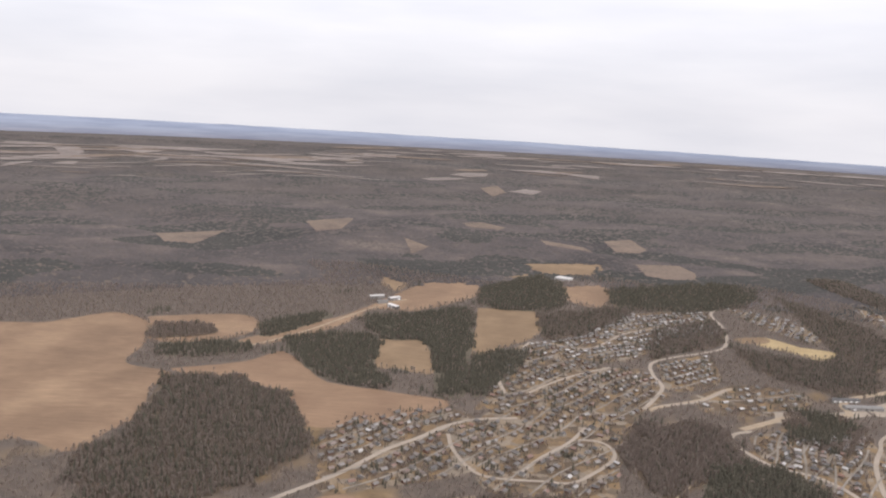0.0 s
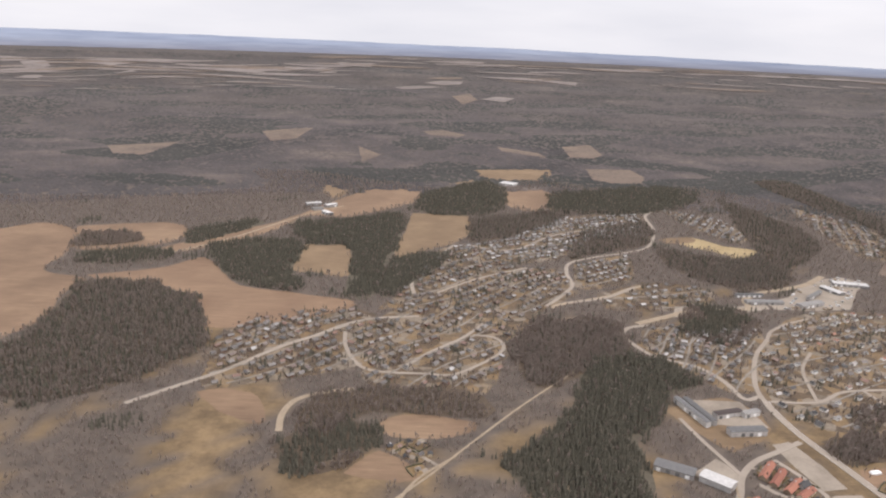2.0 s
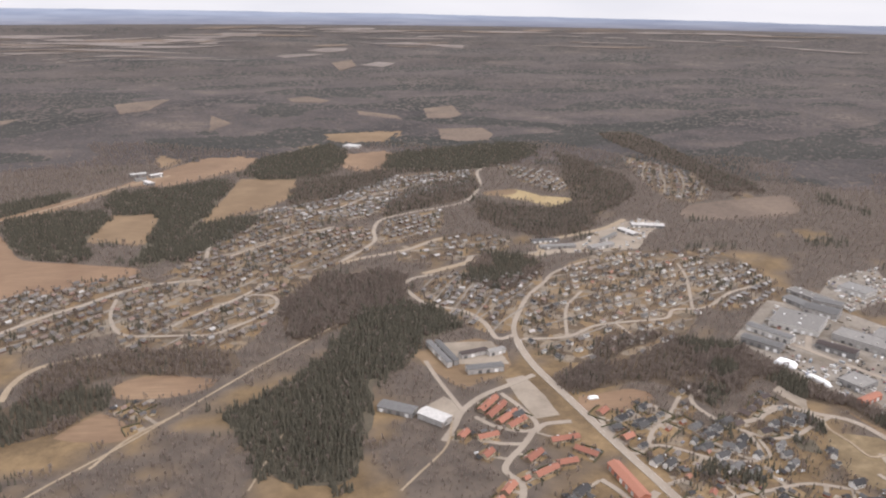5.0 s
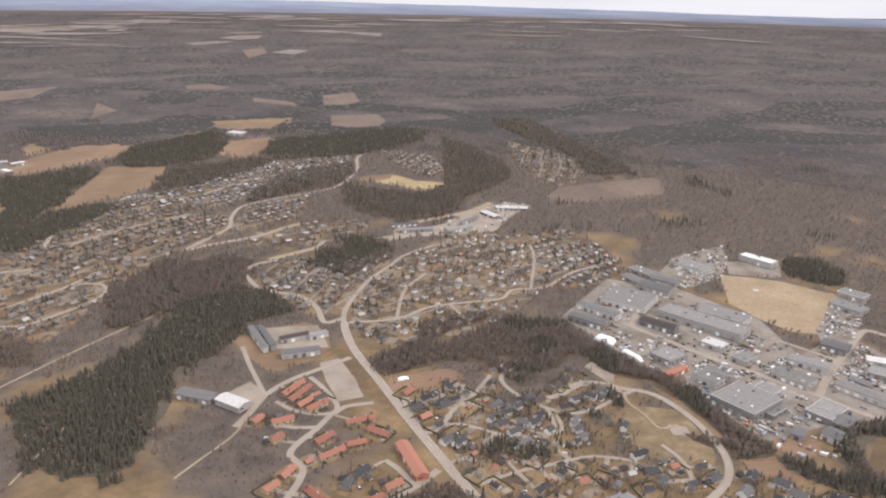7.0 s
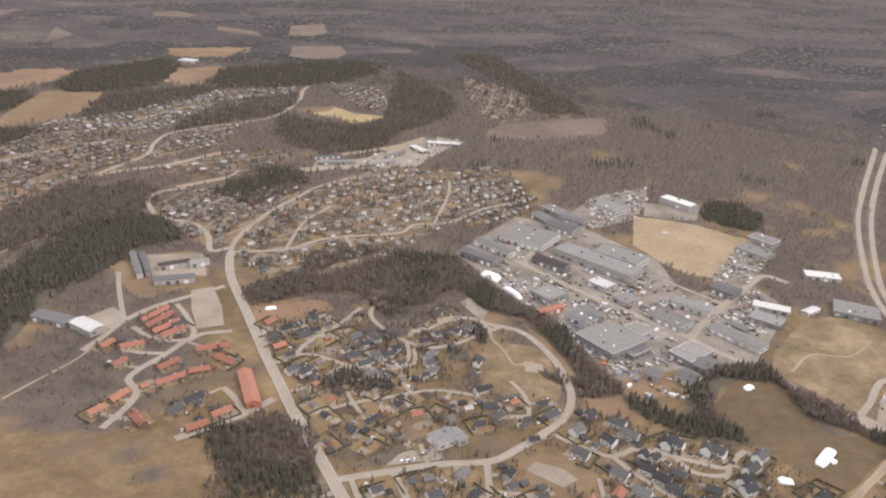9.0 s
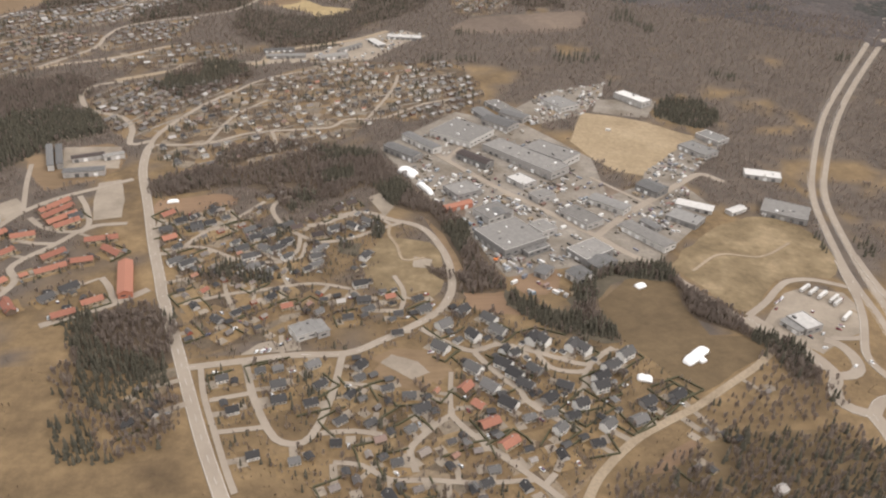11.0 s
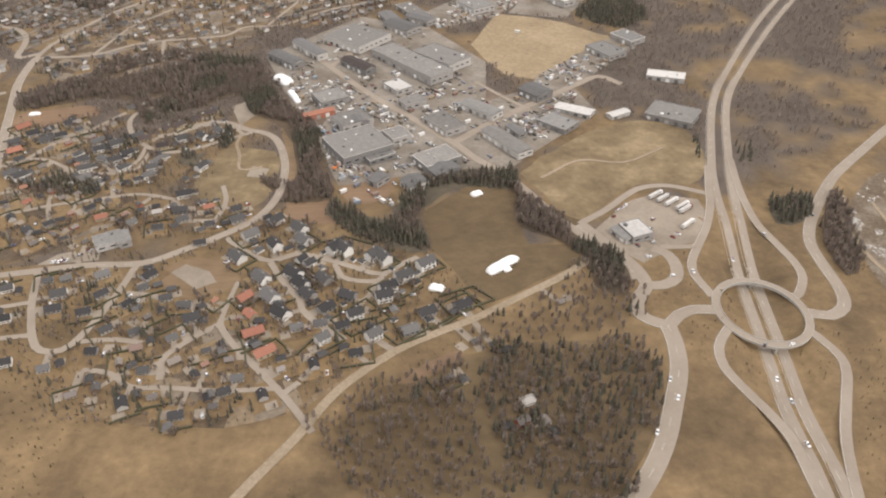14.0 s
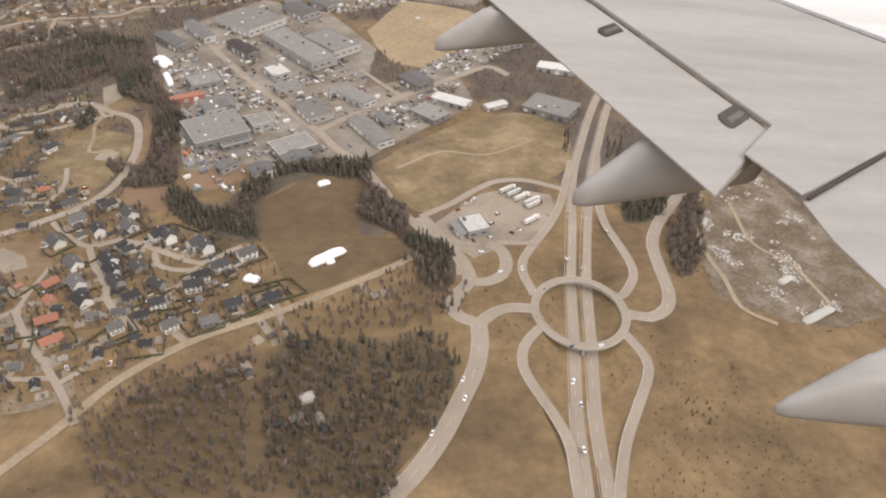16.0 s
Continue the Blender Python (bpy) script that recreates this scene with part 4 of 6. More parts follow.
wood("conifer", 6, [(944, 495), (979, 509), (1014, 504), (1022, 484), (1000, 480), (972, 485), (944, 459), (923, 439), (914, 452)])
wood("mixed", 7, [(532, 460), (550, 465), (590, 470), (608, 438), (616, 397), (586, 387), (547, 397)])
wood("bare", 7, [(534, 700), (584, 722), (615, 779), (690, 803), (693, 786), (629, 746), (600, 686), (558, 664)])
wood("thicket", 7, [(1058, 2205), (1160, 2201), (1183, 1773), (1197, 1522), (1099, 1503), (1115, 1742), (1064, 1973)])
wood("conifer", 7, [(1185, 945), (1237, 931), (1244, 875), (1197, 846), (1155, 890)])
wood("mixed", 7, [(613, 522), (644, 525), (675, 509), (673, 496), (633, 497)])
wood("bare", 7, [(804, 516), (832, 500), (842, 477), (833, 473), (807, 502)])
wood("conifer", 7, [(735, 560), (733, 540), (748, 535), (752, 555)])
wood("conifer", 6, [(764, 600), (775, 590), (772, 566), (762, 572)])
wood("mixed", 6, [(665, 670), (680, 658), (694, 626), (689, 620), (676, 640)])
wood("conifer", 6, [(688, 667), (704, 668), (712, 636), (697, 636)])
wood("mixed", 8.4, [(535, 395), (575, 397), (606, 388), (625, 330), (605, 299), (565, 308)])


def far_from_roads(px, py, gap):
    lx, ly, lw = (np.array(c) for c in zip(*ROAD_LINES))
    keep = np.ones(len(px), bool)
    for i in range(0, len(px), 2000):
        s = slice(i, i + 2000)
        keep[s] = (np.hypot(px[s, None] - lx, py[s, None] - ly) - lw).min(1) > gap
    return keep


def wild_trees():
    """Scrub and loose woods that fill the valley between fields, roads and houses."""
    area = [(-1300, 120), (1750, 60), (2300, 1400), (2000, 2600), (-1500, 2600)]
    for name, y0, y1, gap, high in (("scrub", 60, 520, 5.5, (1.0, 2.8)), ("roadside_wood", 520, 1000, 6.0, (3, 8)), ("valley_wood", 1000, 2700, 9.0, (6, 10))):
        px, py = scatter(area, gap)
        k = (py > y0) & (py <= y1)
        px, py = px[k], py[k]
        n = np.array([wild(x, y) for x, y in zip(px, py)])
        k = n > 0
        if y0 >= 1000:
            k &= np.hypot(px - HUB.x, py - HUB.y) < 2050 + 350 * np.array([noise.noise((x * 0.003, y * 0.003, 4)) for x, y in zip(px, py)])
        for poly in KEEP_OUT:
            k &= ~inside(px, py, poly)
        px, py, n = px[k], py[k], n[k]
        k = far_from_roads(px, py, 4.0)
        hx, hy = (np.array(c) for c in zip(*HOUSES))
        for i in range(0, len(px), 2000):
            s = slice(i, i + 2000)
            k[s] &= np.hypot(px[s, None] - hx, py[s, None] - hy).min(1) > 11
        for x, y, r in HALLS:
            k &= np.hypot(px - x, py - y) > r + 3
        px, py = px[k], py[k]
        con = np.array([noise.noise((x * 0.012, y * 0.012, 15)) for x, y in zip(px, py)]) > (0.62 if y0 < 500 else 0.47)
        plant(name, "thin", px[~con], py[~con], high, "leafless brown scrub and loose birch wood", "scrub" if y0 < 500 else None)
        plant(name + "_spruces", "conifer", px[con], py[con], (high[0] + 2, high[1] + 2), "scattered dark spruces")


def far_forest():
    """The woods that cover the hills, thinned where the fields lie."""
    px, py = [], []
    for r0, r1, gap in ((1900, 2700, 11.5), (2700, 3600, 15.0), (3600, 5000, 21.0), (5000, 6900, 30.0)):
        n = int(radians(102) * (r1 * r1 - r0 * r0) / 2 / gap ** 2)
        a, r = RNG.uniform(radians(-47), radians(55), n), np.sqrt(RNG.uniform(r0 * r0, r1 * r1, n))
        px.append(HUB.x + r * np.sin(a))
        py.append(HUB.y + r * np.cos(a))
    px, py = np.concatenate(px), np.concatenate(py)
    keep = np.ones(len(px), bool)
    for poly in KEEP_OUT:
        keep &= ~inside(px, py, poly)
    px, py = px[keep], py[keep]
    r = np.hypot(px - HUB.x, py - HUB.y)
    con = np.array([noise.noise((x * 0.0022, y * 0.004, 9.0)) + 0.1 * noise.noise((x * 0.008, y * 0.011, 2.0)) for x, y in zip(px, py)]) > 0.06
    # a low crown of six faces, shaded as one rounded top
    tv = [(0, 0, 0.95)] + [((0.2 + 0.05 * (i % 2)) * math.cos(1.047 * i), (0.22 - 0.04 * (i % 3)) * math.sin(1.047 * i), 0.15 + 0.12 * (i % 2)) for i in range(6)]
    tf = [(0, 1 + i, 1 + (i + 1) % 6) for i in range(6)]
    for name, m, mat, label in (("far_conifer_forest", con, "farspruce", "distant dark spruce forest on the hills"), ("far_bare_forest", ~con, "farwood", "distant leafless brown-grey forest on the hills")):
        n = int(m.sum())
        h = RNG.uniform(7.0, 9.5, n)
        wide = np.interp(r[m], [2000, 3800], [2.3, 1.35]) * h * RNG.uniform(1.9, 2.6, n) * np.clip(r[m] / 2500, 1, 2.6)
        h = h * np.interp(r[m], [1900, 3200], [0.75, 0.4])     # crowns close into a low canopy further off
        v, f = soup(tv, tf, np.stack([px[m], py[m], ground_z(px[m], py[m]) - 0.2 * h], -1), np.stack([wide, h], -1), RNG.uniform(0, 6.28, n))
        tagged(new(name, tri_mesh(name, v, f, [mat], None, True)), label, "forest", kind="stuff")


def far_farmland():
    """Pale fields in long streaks towards the horizon."""
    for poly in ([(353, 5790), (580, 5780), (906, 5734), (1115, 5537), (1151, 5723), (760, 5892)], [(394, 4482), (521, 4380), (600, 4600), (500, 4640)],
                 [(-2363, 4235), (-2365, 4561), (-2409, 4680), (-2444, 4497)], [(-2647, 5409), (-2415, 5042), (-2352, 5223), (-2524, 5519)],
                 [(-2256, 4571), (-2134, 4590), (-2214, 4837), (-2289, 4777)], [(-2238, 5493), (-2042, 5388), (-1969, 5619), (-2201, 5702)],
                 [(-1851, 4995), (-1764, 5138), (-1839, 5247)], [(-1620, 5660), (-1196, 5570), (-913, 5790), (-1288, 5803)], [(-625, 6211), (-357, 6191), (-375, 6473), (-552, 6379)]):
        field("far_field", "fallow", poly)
    rng = random.Random(21)
    for _ in range(150):
        a, u = radians(rng.uniform(-36, 34) if rng.random() < 0.6 else rng.uniform(-33, -6)), rng.random()
        r = (4700 if a < radians(-8) else 5400) + 1700 * u ** 0.7
        if a > radians(14) and r < 5200:
            continue
        l, w = rng.uniform(70, 420), rng.uniform(18, 60) * (0.5 + u)
        c = Vector((HUB.x + r * math.sin(a), HUB.y + r * math.cos(a)))
        tilt = -a + rng.uniform(-0.25, 0.25)
        poly = []
        for i in range(7):
            b = 6.283 * i / 7
            p, q = l * math.cos(b) * rng.uniform(0.7, 1.2), w * math.sin(b) * rng.uniform(0.7, 1.2)
            poly.append((round(c.x + p * math.cos(tilt) - q * math.sin(tilt)), round(c.y + p * math.sin(tilt) + q * math.cos(tilt))))
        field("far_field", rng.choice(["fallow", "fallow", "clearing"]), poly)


# ---- buildings ----
HOUSES, NEAR = [], []


def house_mesh(length, width, eave, ridge):
    """Meshes of a gabled house, long side along x, standing on z = 0."""
    a, b = length / 2, width / 2
    wv = [(-a, -b, -0.3), (a, -b, -0.3), (a, b, -0.3), (-a, b, -0.3), (-a, -b, eave), (a, -b, eave), (a, b, eave), (-a, b, eave), (-a, 0, ridge), (a, 0, ridge)]
    wf = [(0, 1, 5, 4), (2, 3, 7, 6), (1, 2, 6, 9, 5), (3, 0, 4, 8, 7)]
    o, th, g = 0.55, 0.28, 0.5
    drop = o * (ridge - eave) / b
    rv, rf = [], []
    for s in (-1, 1):
        n = len(rv)
        for z in (0.0, th):
            rv += [(-a - g, s * (b + o), eave - drop + z), (a + g, s * (b + o), eave - drop + z), (a + g, 0, ridge + z), (-a - g, 0, ridge + z)]
        rf += [tuple(n + i for i in q) for q in ((0, 1, 2, 3), (4, 5, 6, 7), (0, 1, 5, 4), (1, 2, 6, 5), (3, 0, 4, 7))]
    return (wv, wf), (rv, rf)


def house_template(label, wall, roof, length, width, eave, ridge, garage):
    h = tagged(new("house"), label, "house")
    (wv, wf), (rv, rf) = house_mesh(length, width, eave, ridge)
    w = part("wall", mesh_of("wall", wv, wf, [wall]), h)
    part("roof", mesh_of("roof", rv, rf, [roof]), h, "tiled gable roof")
    v, f = box(length * 0.18, 0.6, ridge - 0.8, 0.8, 0.8, 1.7)
    part("chimney", mesh_of("chimney", v, f, ["concrete"]), h, "short chimney")
    if garage:
        (gv, gf), (qv, qf) = house_mesh(6, 5, 2.4, 3.6)
        for name, vv, ff, mt in (("garage_wall", gv, gf, wall), ("garage_roof", qv, qf, roof)):
            g = part(name, mesh_of(name, [(x + length / 2 + 2.2, y + width / 2 - 1.0, z) for x, y, z in vv], ff, [mt]), h)
    for s in (-1, 1):
        for x in (-0.28, 0.05, 0.32):
            v, f = box(x * length, s * (width / 2 + 0.03), 1.0, 1.5, 0.1, 1.2)
            part("window", mesh_of("window", v, f, ["glass"]), w, "dark window panes")
            if eave > 4.5:
                v, f = box(x * length, s * (width / 2 + 0.03), 3.4, 1.5, 0.1, 1.1)
                part("window", mesh_of("window", v, f, ["glass"]), w, "dark window panes")
    v, f = box(-0.1 * length, -width / 2 - 0.04, 0.0, 1.0, 0.1, 2.1)
    part("door", mesh_of("door", v, f, ["brown_wall"]), w, "wooden front door")
    return h


STYLES = [
    house_template("white-walled house with a dark tiled roof", "white_wall", "dark_roof", 11, 9, 3.9, 7.2, False),
    house_template("tall white house with a dark gable roof", "white_wall", "dark_roof", 9.5, 8, 5.6, 8.6, False),
    house_template("house with a red tiled roof", "brown_wall", "red_roof", 12, 8.5, 3.6, 6.4, False),
    house_template("grey-walled house with a dark roof", "grey_wall", "dark_roof", 12, 8.5, 3.4, 6.0, False),
    house_template("dark brown house with a brown tiled roof", "brown_wall", "brown_roof", 12, 8.5, 3.6, 6.2, False),
    house_template("older house with a weathered tiled roof", "brown_wall", "mixed_roof", 11, 8, 3.6, 6.3, False),
    house_template("red wooden house with a weathered roof", "red_wall", "mixed_roof", 11, 7.5, 3.6, 6.2, False),
]
# plainer houses for the quarters across the valley
def far_template(label, wall, roof, eave, ridge):
    h = tagged(new("house"), label, "house")
    (wv, wf), (rv, rf) = house_mesh(10, 7.5, eave, ridge)
    part("wall", mesh_of("wall", wv, wf, [wall]), h)
    part("roof", mesh_of("roof", rv, rf, [roof]), h, "tiled gable roof")
    v, f = box(1.8, 0.6, ridge - 0.8, 0.8, 0.8, 1.6)
    part("chimney", mesh_of("chimney", v, f, ["concrete"]), h, "short chimney")
    return h


STYLES += [
    far_template("older house with pale walls and a grey roof", "white_wall", "mixed_roof", 3.6, 6.0),
    far_template("older brown wooden house with a weathered roof", "brown_wall", "mixed_roof", 3.2, 5.6),
    far_template("older house with a dark tiled roof", "grey_wall", "dark_roof", 3.4, 5.8),
    far_template("older house with a light sheet roof", "white_wall", "steel_roof", 3.2, 5.4),
]
STYLES += [
    far_template("low garage with pale walls and a dark roof", "white_wall", "dark_roof", 2.5, 4.2),
    house_template("pale wooden house with a dark roof and garage", "white_wall", "dark_roof", 10, 7.5, 4.0, 6.6, True),
]
STYLE_LEN = [11, 9.5, 12, 12, 12, 11, 11, 10, 10, 10, 10, 10, 10]
USED = [False] * len(STYLES)


def put_house(style, x, y, turn, length, group):
    k = length / STYLE_LEN[style]
    m = pose(x, y, 0.12 + float(base_z(x, y)), 0, 0, turn) @ Matrix.Diagonal((k, min(max(k, 0.68), 1.0), min(max(k, 0.75), 1.0), 1))
    if USED[style]:
        ob = copy_thing(STYLES[style], m)
    else:
        ob, USED[style] = STYLES[style], True
        ob.matrix_basis = m
    tagged(ob, group="houses")
    HOUSES.append((x, y))
    NEAR.append((x, y, turn, style))


def street(group, style, rows):
    for i, (x, y, turn, length) in enumerate(rows):
        put_house(style, x, y, turn, min(max(length * (1.0 if group == "red_rows" else 0.87), 5 if style == 11 else 7.5), 7.5 if style == 11 else 36 if group == "red_rows" else 15 if style == 2 else 11.5), group)


street("estate", 0, [(809, 422, 34, 15), (826, 440, 43, 12), (845, 427, -50, 18), (849, 411, -49, 18), (803, 394, -45, 22), (849, 388, 49, 8), (855, 383, 38, 9), (823, 368, -48, 20), (831, 347, -49, 22), (840, 329, -44, 16), (845, 371, -42, 14), (851, 359, -47, 14)])
street("estate", 3, [(856, 348, -44, 20), (866, 364, -52, 19), (883, 345, -31, 17), (869, 333, 38, 13), (851, 315, 14, 10), (866, 318, 9, 10), (889, 289, 8, 10), (923, 308, 21, 15), (935, 325, 24, 15), (959, 331, 29, 15), (880, 315, 20, 11)])
street("estate", 1, [(829, 405, -58, 12), (872, 398, 50, 11), (879, 397, -53, 14), (900, 388, 48, 11), (907, 385, -55, 13), (921, 362, 28, 13), (937, 376, 33, 15), (910, 350, 27, 12), (907, 341, 15, 11), (888, 324, 23, 10), (900, 303, 36, 10), (868, 302, 37, 9)])
street("estate", 11, [(817, 403, 43, 8), (864, 378, -61, 7), (864, 396, 46, 6), (886, 386, -54, 6), (892, 384, -51, 8), (913, 374, -40, 7), (930, 368, 42, 8), (919, 348, 32, 6), (936, 318, 21, 10), (913, 319, 45, 7), (871, 324, 15, 7), (859, 347, -42, 6), (842, 325, -46, 7), (880, 337, 32, 6)])
street("red_roofs", 2, [(814, 348, 45, 12), (820, 330, -49, 12), (824, 312, 22, 20), (833, 293, 32, 17), (690, 458, 17, 12), (771, 465, 20, 11)])
street("grid", 3, [(687, 381, 19, 9), (675, 380, 17, 6), (711, 383, 31, 12), (716, 361, 39, 11), (744, 379, 50, 12), (743, 366, 28, 9), (736, 349, 49, 9), (761, 353, 16, 10), (748, 320, 31, 9), (782, 330, 23, 17), (773, 312, 33, 8), (729, 324, 33, 10)])
street("grid", 5, [(753, 304, 17, 8), (753, 334, 42, 8), (797, 298, 19, 10), (798, 286, 36, 6), (779, 290, 31, 13), (794, 347, 54, 8)])
street("brown_row", 4, [(711, 605, -55, 17), (720, 611, 48, 16), (732, 621, 54, 16), (745, 634, 27, 16), (694, 587, 24, 13), (713, 571, 18, 13)])
street("brown_row", 12, [(728, 582, 31, 11), (746, 586, -49, 14), (760, 594, -42, 15), (717, 549, 27, 9), (712, 542, 33, 9), (712, 532, 21, 11), (712, 519, 29, 10), (705, 513, 30, 8)])
street("brown_row", 11, [(751, 613, 48, 9), (760, 618, 51, 7), (770, 580, -54, 9), (752, 517, 28, 7), (775, 476, 19, 8), (733, 567, -48, 9), (744, 570, -56, 8)])
street("west_cluster", 12, [(685, 559, 38, 12), (668, 581, 29, 11), (658, 570, 19, 10), (668, 550, -35, 12), (687, 534, 39, 10), (641, 562, 45, 8), (672, 510, 26, 10), (754, 529, 58, 12), (748, 485, 16, 14)])
street("west_cluster", 5, [(646, 544, 39, 8), (657, 525, 43, 7), (685, 509, 48, 9), (657, 620, 53, 10), (666, 653, 28, 14), (677, 661, 35, 10), (598, 614, 32, 11), (622, 627, 29, 12), (650, 490, 35, 7), (707, 460, 45, 9), (732, 461, 14, 12)])
street("west_cluster", 3, [(750, 462, 2, 13), (753, 449, 29, 11), (793, 461, 25, 10), (796, 445, 29, 16), (825, 439, 50, 14), (603, 600, 27, 12), (628, 612, 31, 8), (650, 524, 39, 6)])
street("block", 0, [(650, 373, 18, 9), (660, 340, 16, 9), (676, 298, 14, 8), (688, 363, 13, 11)])
street("block", 3, [(689, 348, 13, 12), (710, 343, 15, 11)])
street("block", 3, [(775, 344, 0, 11), (726, 304, -3, 8), (762, 284, 10, 8), (701, 291, 14, 7), (813, 262, 22, 9)])
street("curve", 3, [(776, 441, 7, 8), (773, 416, 9, 10), (737, 440, 9, 10)])
street("curve", 2, [(624, 486, 52, 10)])
street("lane_side", 5, [(963, 295, 39, 8), (974, 292, 23, 9), (944, 264, 27, 7), (1025, 331, 25, 7)])
street("farmstead", 7, [(988, 243, 20, 9), (996, 228, 110, 8)])
street("farmstead", 6, [(983, 228, 30, 8)])
street("red_rows", 2, [(466, 647, 53, 36), (472, 635, 52, 36), (480, 621, 45, 32), (487, 610, 40, 26), (434, 593, 54, 16), (456, 589, 17, 22), (451, 560, 48, 15), (491, 553, 43, 23), (496, 529, 30, 27), (477, 521, 35, 7), (517, 541, 11, 21)])
street("red_rows", 2, [(525, 578, 10, 30), (539, 555, -41, 24), (541, 477, 30, 18), (524, 461, 26, 19), (447, 490, 44, 16), (460, 508, 53, 19), (480, 475, -58, 24)])
street("red_rows", 3, [(518, 499, 39, 15), (505, 485, 47, 12), (491, 624, 38, 12)])
street("east_side", 3, [(588, 608, 31, 17), (599, 616, 46, 11), (577, 592, 24, 13), (592, 560, 33, 10), (604, 594, 24, 16), (616, 626, 38, 16), (615, 602, 23, 12), (652, 586, 29, 14), (657, 571, 31, 14), (648, 552, 31, 15), (686, 593, 34, 16)])
street("east_side", 12, [(670, 578, 32, 11), (655, 536, 21, 15), (677, 548, 32, 15), (660, 518, 29, 14), (594, 533, 34, 13), (604, 528, 39, 14)])
street("east_side", 2, [(574, 622, 44, 17), (583, 575, 30, 16)])
street("farm", 5, [(114, 674, 41, 9), (135, 660, 45, 11), (132, 680, 48, 8), (123, 665, 48, 6), (133, 634, 26, 7)])


def lanes(gap, turn, poly, paths=True):
    """Back-to-back rows of plots along slightly winding lanes: the lanes, and the house plots as (x, y, heading)."""
    a = radians(turn)
    c, s = math.cos(a), math.sin(a)
    mx, my = sum(p[0] for p in poly) / len(poly), sum(p[1] for p in poly) / len(poly)
    reach = max(math.hypot(p[0] - mx, p[1] - my) for p in poly)

    def at(u, v):
        bend = 0.14 * gap * math.sin(u / 61 + v) + 14 * noise.noise((u * 0.007, v * 0.004, turn))
        return mx + u * c - (v + bend) * s, my + u * s + (v + bend) * c

    strips, plots = [], []
    pitch = 2.55 * gap
    for k in range(-int(reach / pitch) - 1, int(reach / pitch) + 2):
        line = []
        for u in np.arange(-reach, reach, 9.0):
            p = at(u, k * pitch)
            if inside(np.array([p[0]]), np.array([p[1]]), poly)[0]:
                line.append(p)
            else:
                if len(line) > 4:
                    strips.append(line)
                line = []
        if len(line) > 4:
            strips.append(line)
        for side in (-0.62, 0.62):
            for u in np.arange(-reach, reach, gap):
                p = at(u + RNG.uniform(-0.2, 0.2) * gap, k * pitch + side * gap + RNG.uniform(-1.5, 1.5))
                q = at(u + 6, k * pitch)
                o = at(u - 6, k * pitch)
                plots.append((p[0], p[1], math.degrees(math.atan2(q[1] - o[1], q[0] - o[0]))))
    keep = inside(np.array([p[0] for p in plots]), np.array([p[1] for p in plots]), poly)
    plots = [p for p, k in zip(plots, keep) if k]
    for line in strips if paths else ():
        road("village_lane", 2.8, line)
    free = far_from_roads(np.array([p[0] for p in plots]), np.array([p[1] for p in plots]), 4.2)
    return [p for p, k in zip(plots, free) if k]


def quarter(gap, styles, poly, turn):
    """Houses of an old quarter, in rows along its lanes."""
    field("village_gardens", "plots", poly)
    rng = random.Random(int(gap * 10 + poly[0][0]))
    for x, y, head in lanes(gap, turn, poly, gap == 17 and len(poly) > 10):
        if rng.random() < 0.06 or any(math.hypot(x - a, y - b) < 11.5 for a, b in HOUSES):
            continue
        put_house(rng.choice(styles), x, y, head + rng.choice((0, 0, 90)) + rng.uniform(-8, 8), rng.uniform(7.0, 10.0), "")


quarter(17, (7, 7, 8, 9, 10), [(569, 915), (625, 1022), (723, 1106), (851, 1106), (896, 1016), (833, 902), (783, 866), (708, 768), (630, 732), (556, 743), (535, 808)], 27)
quarter(17, (5, 6, 3), [(568, 634), (627, 630), (679, 560), (683, 512), (734, 457), (722, 428), (656, 413), (621, 423)], 32)
quarter(15.5, (3, 5), [(741, 304), (792, 322), (849, 297), (883, 275), (849, 241), (780, 238), (722, 268)], 15)
quarter(20, (5, 3), [(576, 382), (618, 390), (629, 348), (609, 319), (583, 342)], 30)


VILLAGE = {"mixed": ([], [], []), "pale": ([], [], [])}


def settlement(gap, look_kind, poly, turn):
    """Far houses of a village, too many to tell apart, in rows along their lanes."""
    if poly not in KEEP_OUT:
        field("village_gardens", "plots", poly)
    rng = random.Random(int(gap * 10 + poly[0][0]))
    v, f, idx = VILLAGE[look_kind]
    for x, y, head in lanes(gap, turn, poly):
        if rng.random() < 0.07 or any(abs(x - a) < 8.5 and abs(y - b) < 8.5 for a, b in HOUSES):
            continue
        l, w, e, up = rng.uniform(5.4, 9.4), rng.uniform(4.6, 6.2), rng.uniform(2.0, 3.2), rng.uniform(1.1, 1.8)
        a = radians(head + rng.choice((0, 0, 90)) + rng.uniform(-9, 9))
        c, s = math.cos(a), math.sin(a)
        for (hv, hf), k in zip(house_mesh(l, w, e, e + up), (0, 1)):
            n = len(v)
            v += [(p * c - q * s + x, p * s + q * c + y, z + float(base_z(x, y))) for p, q, z in hv]
            for q in hf:
                f.append(tuple(n + i for i in q))
                idx.append(k)
        HOUSES.append((x, y))


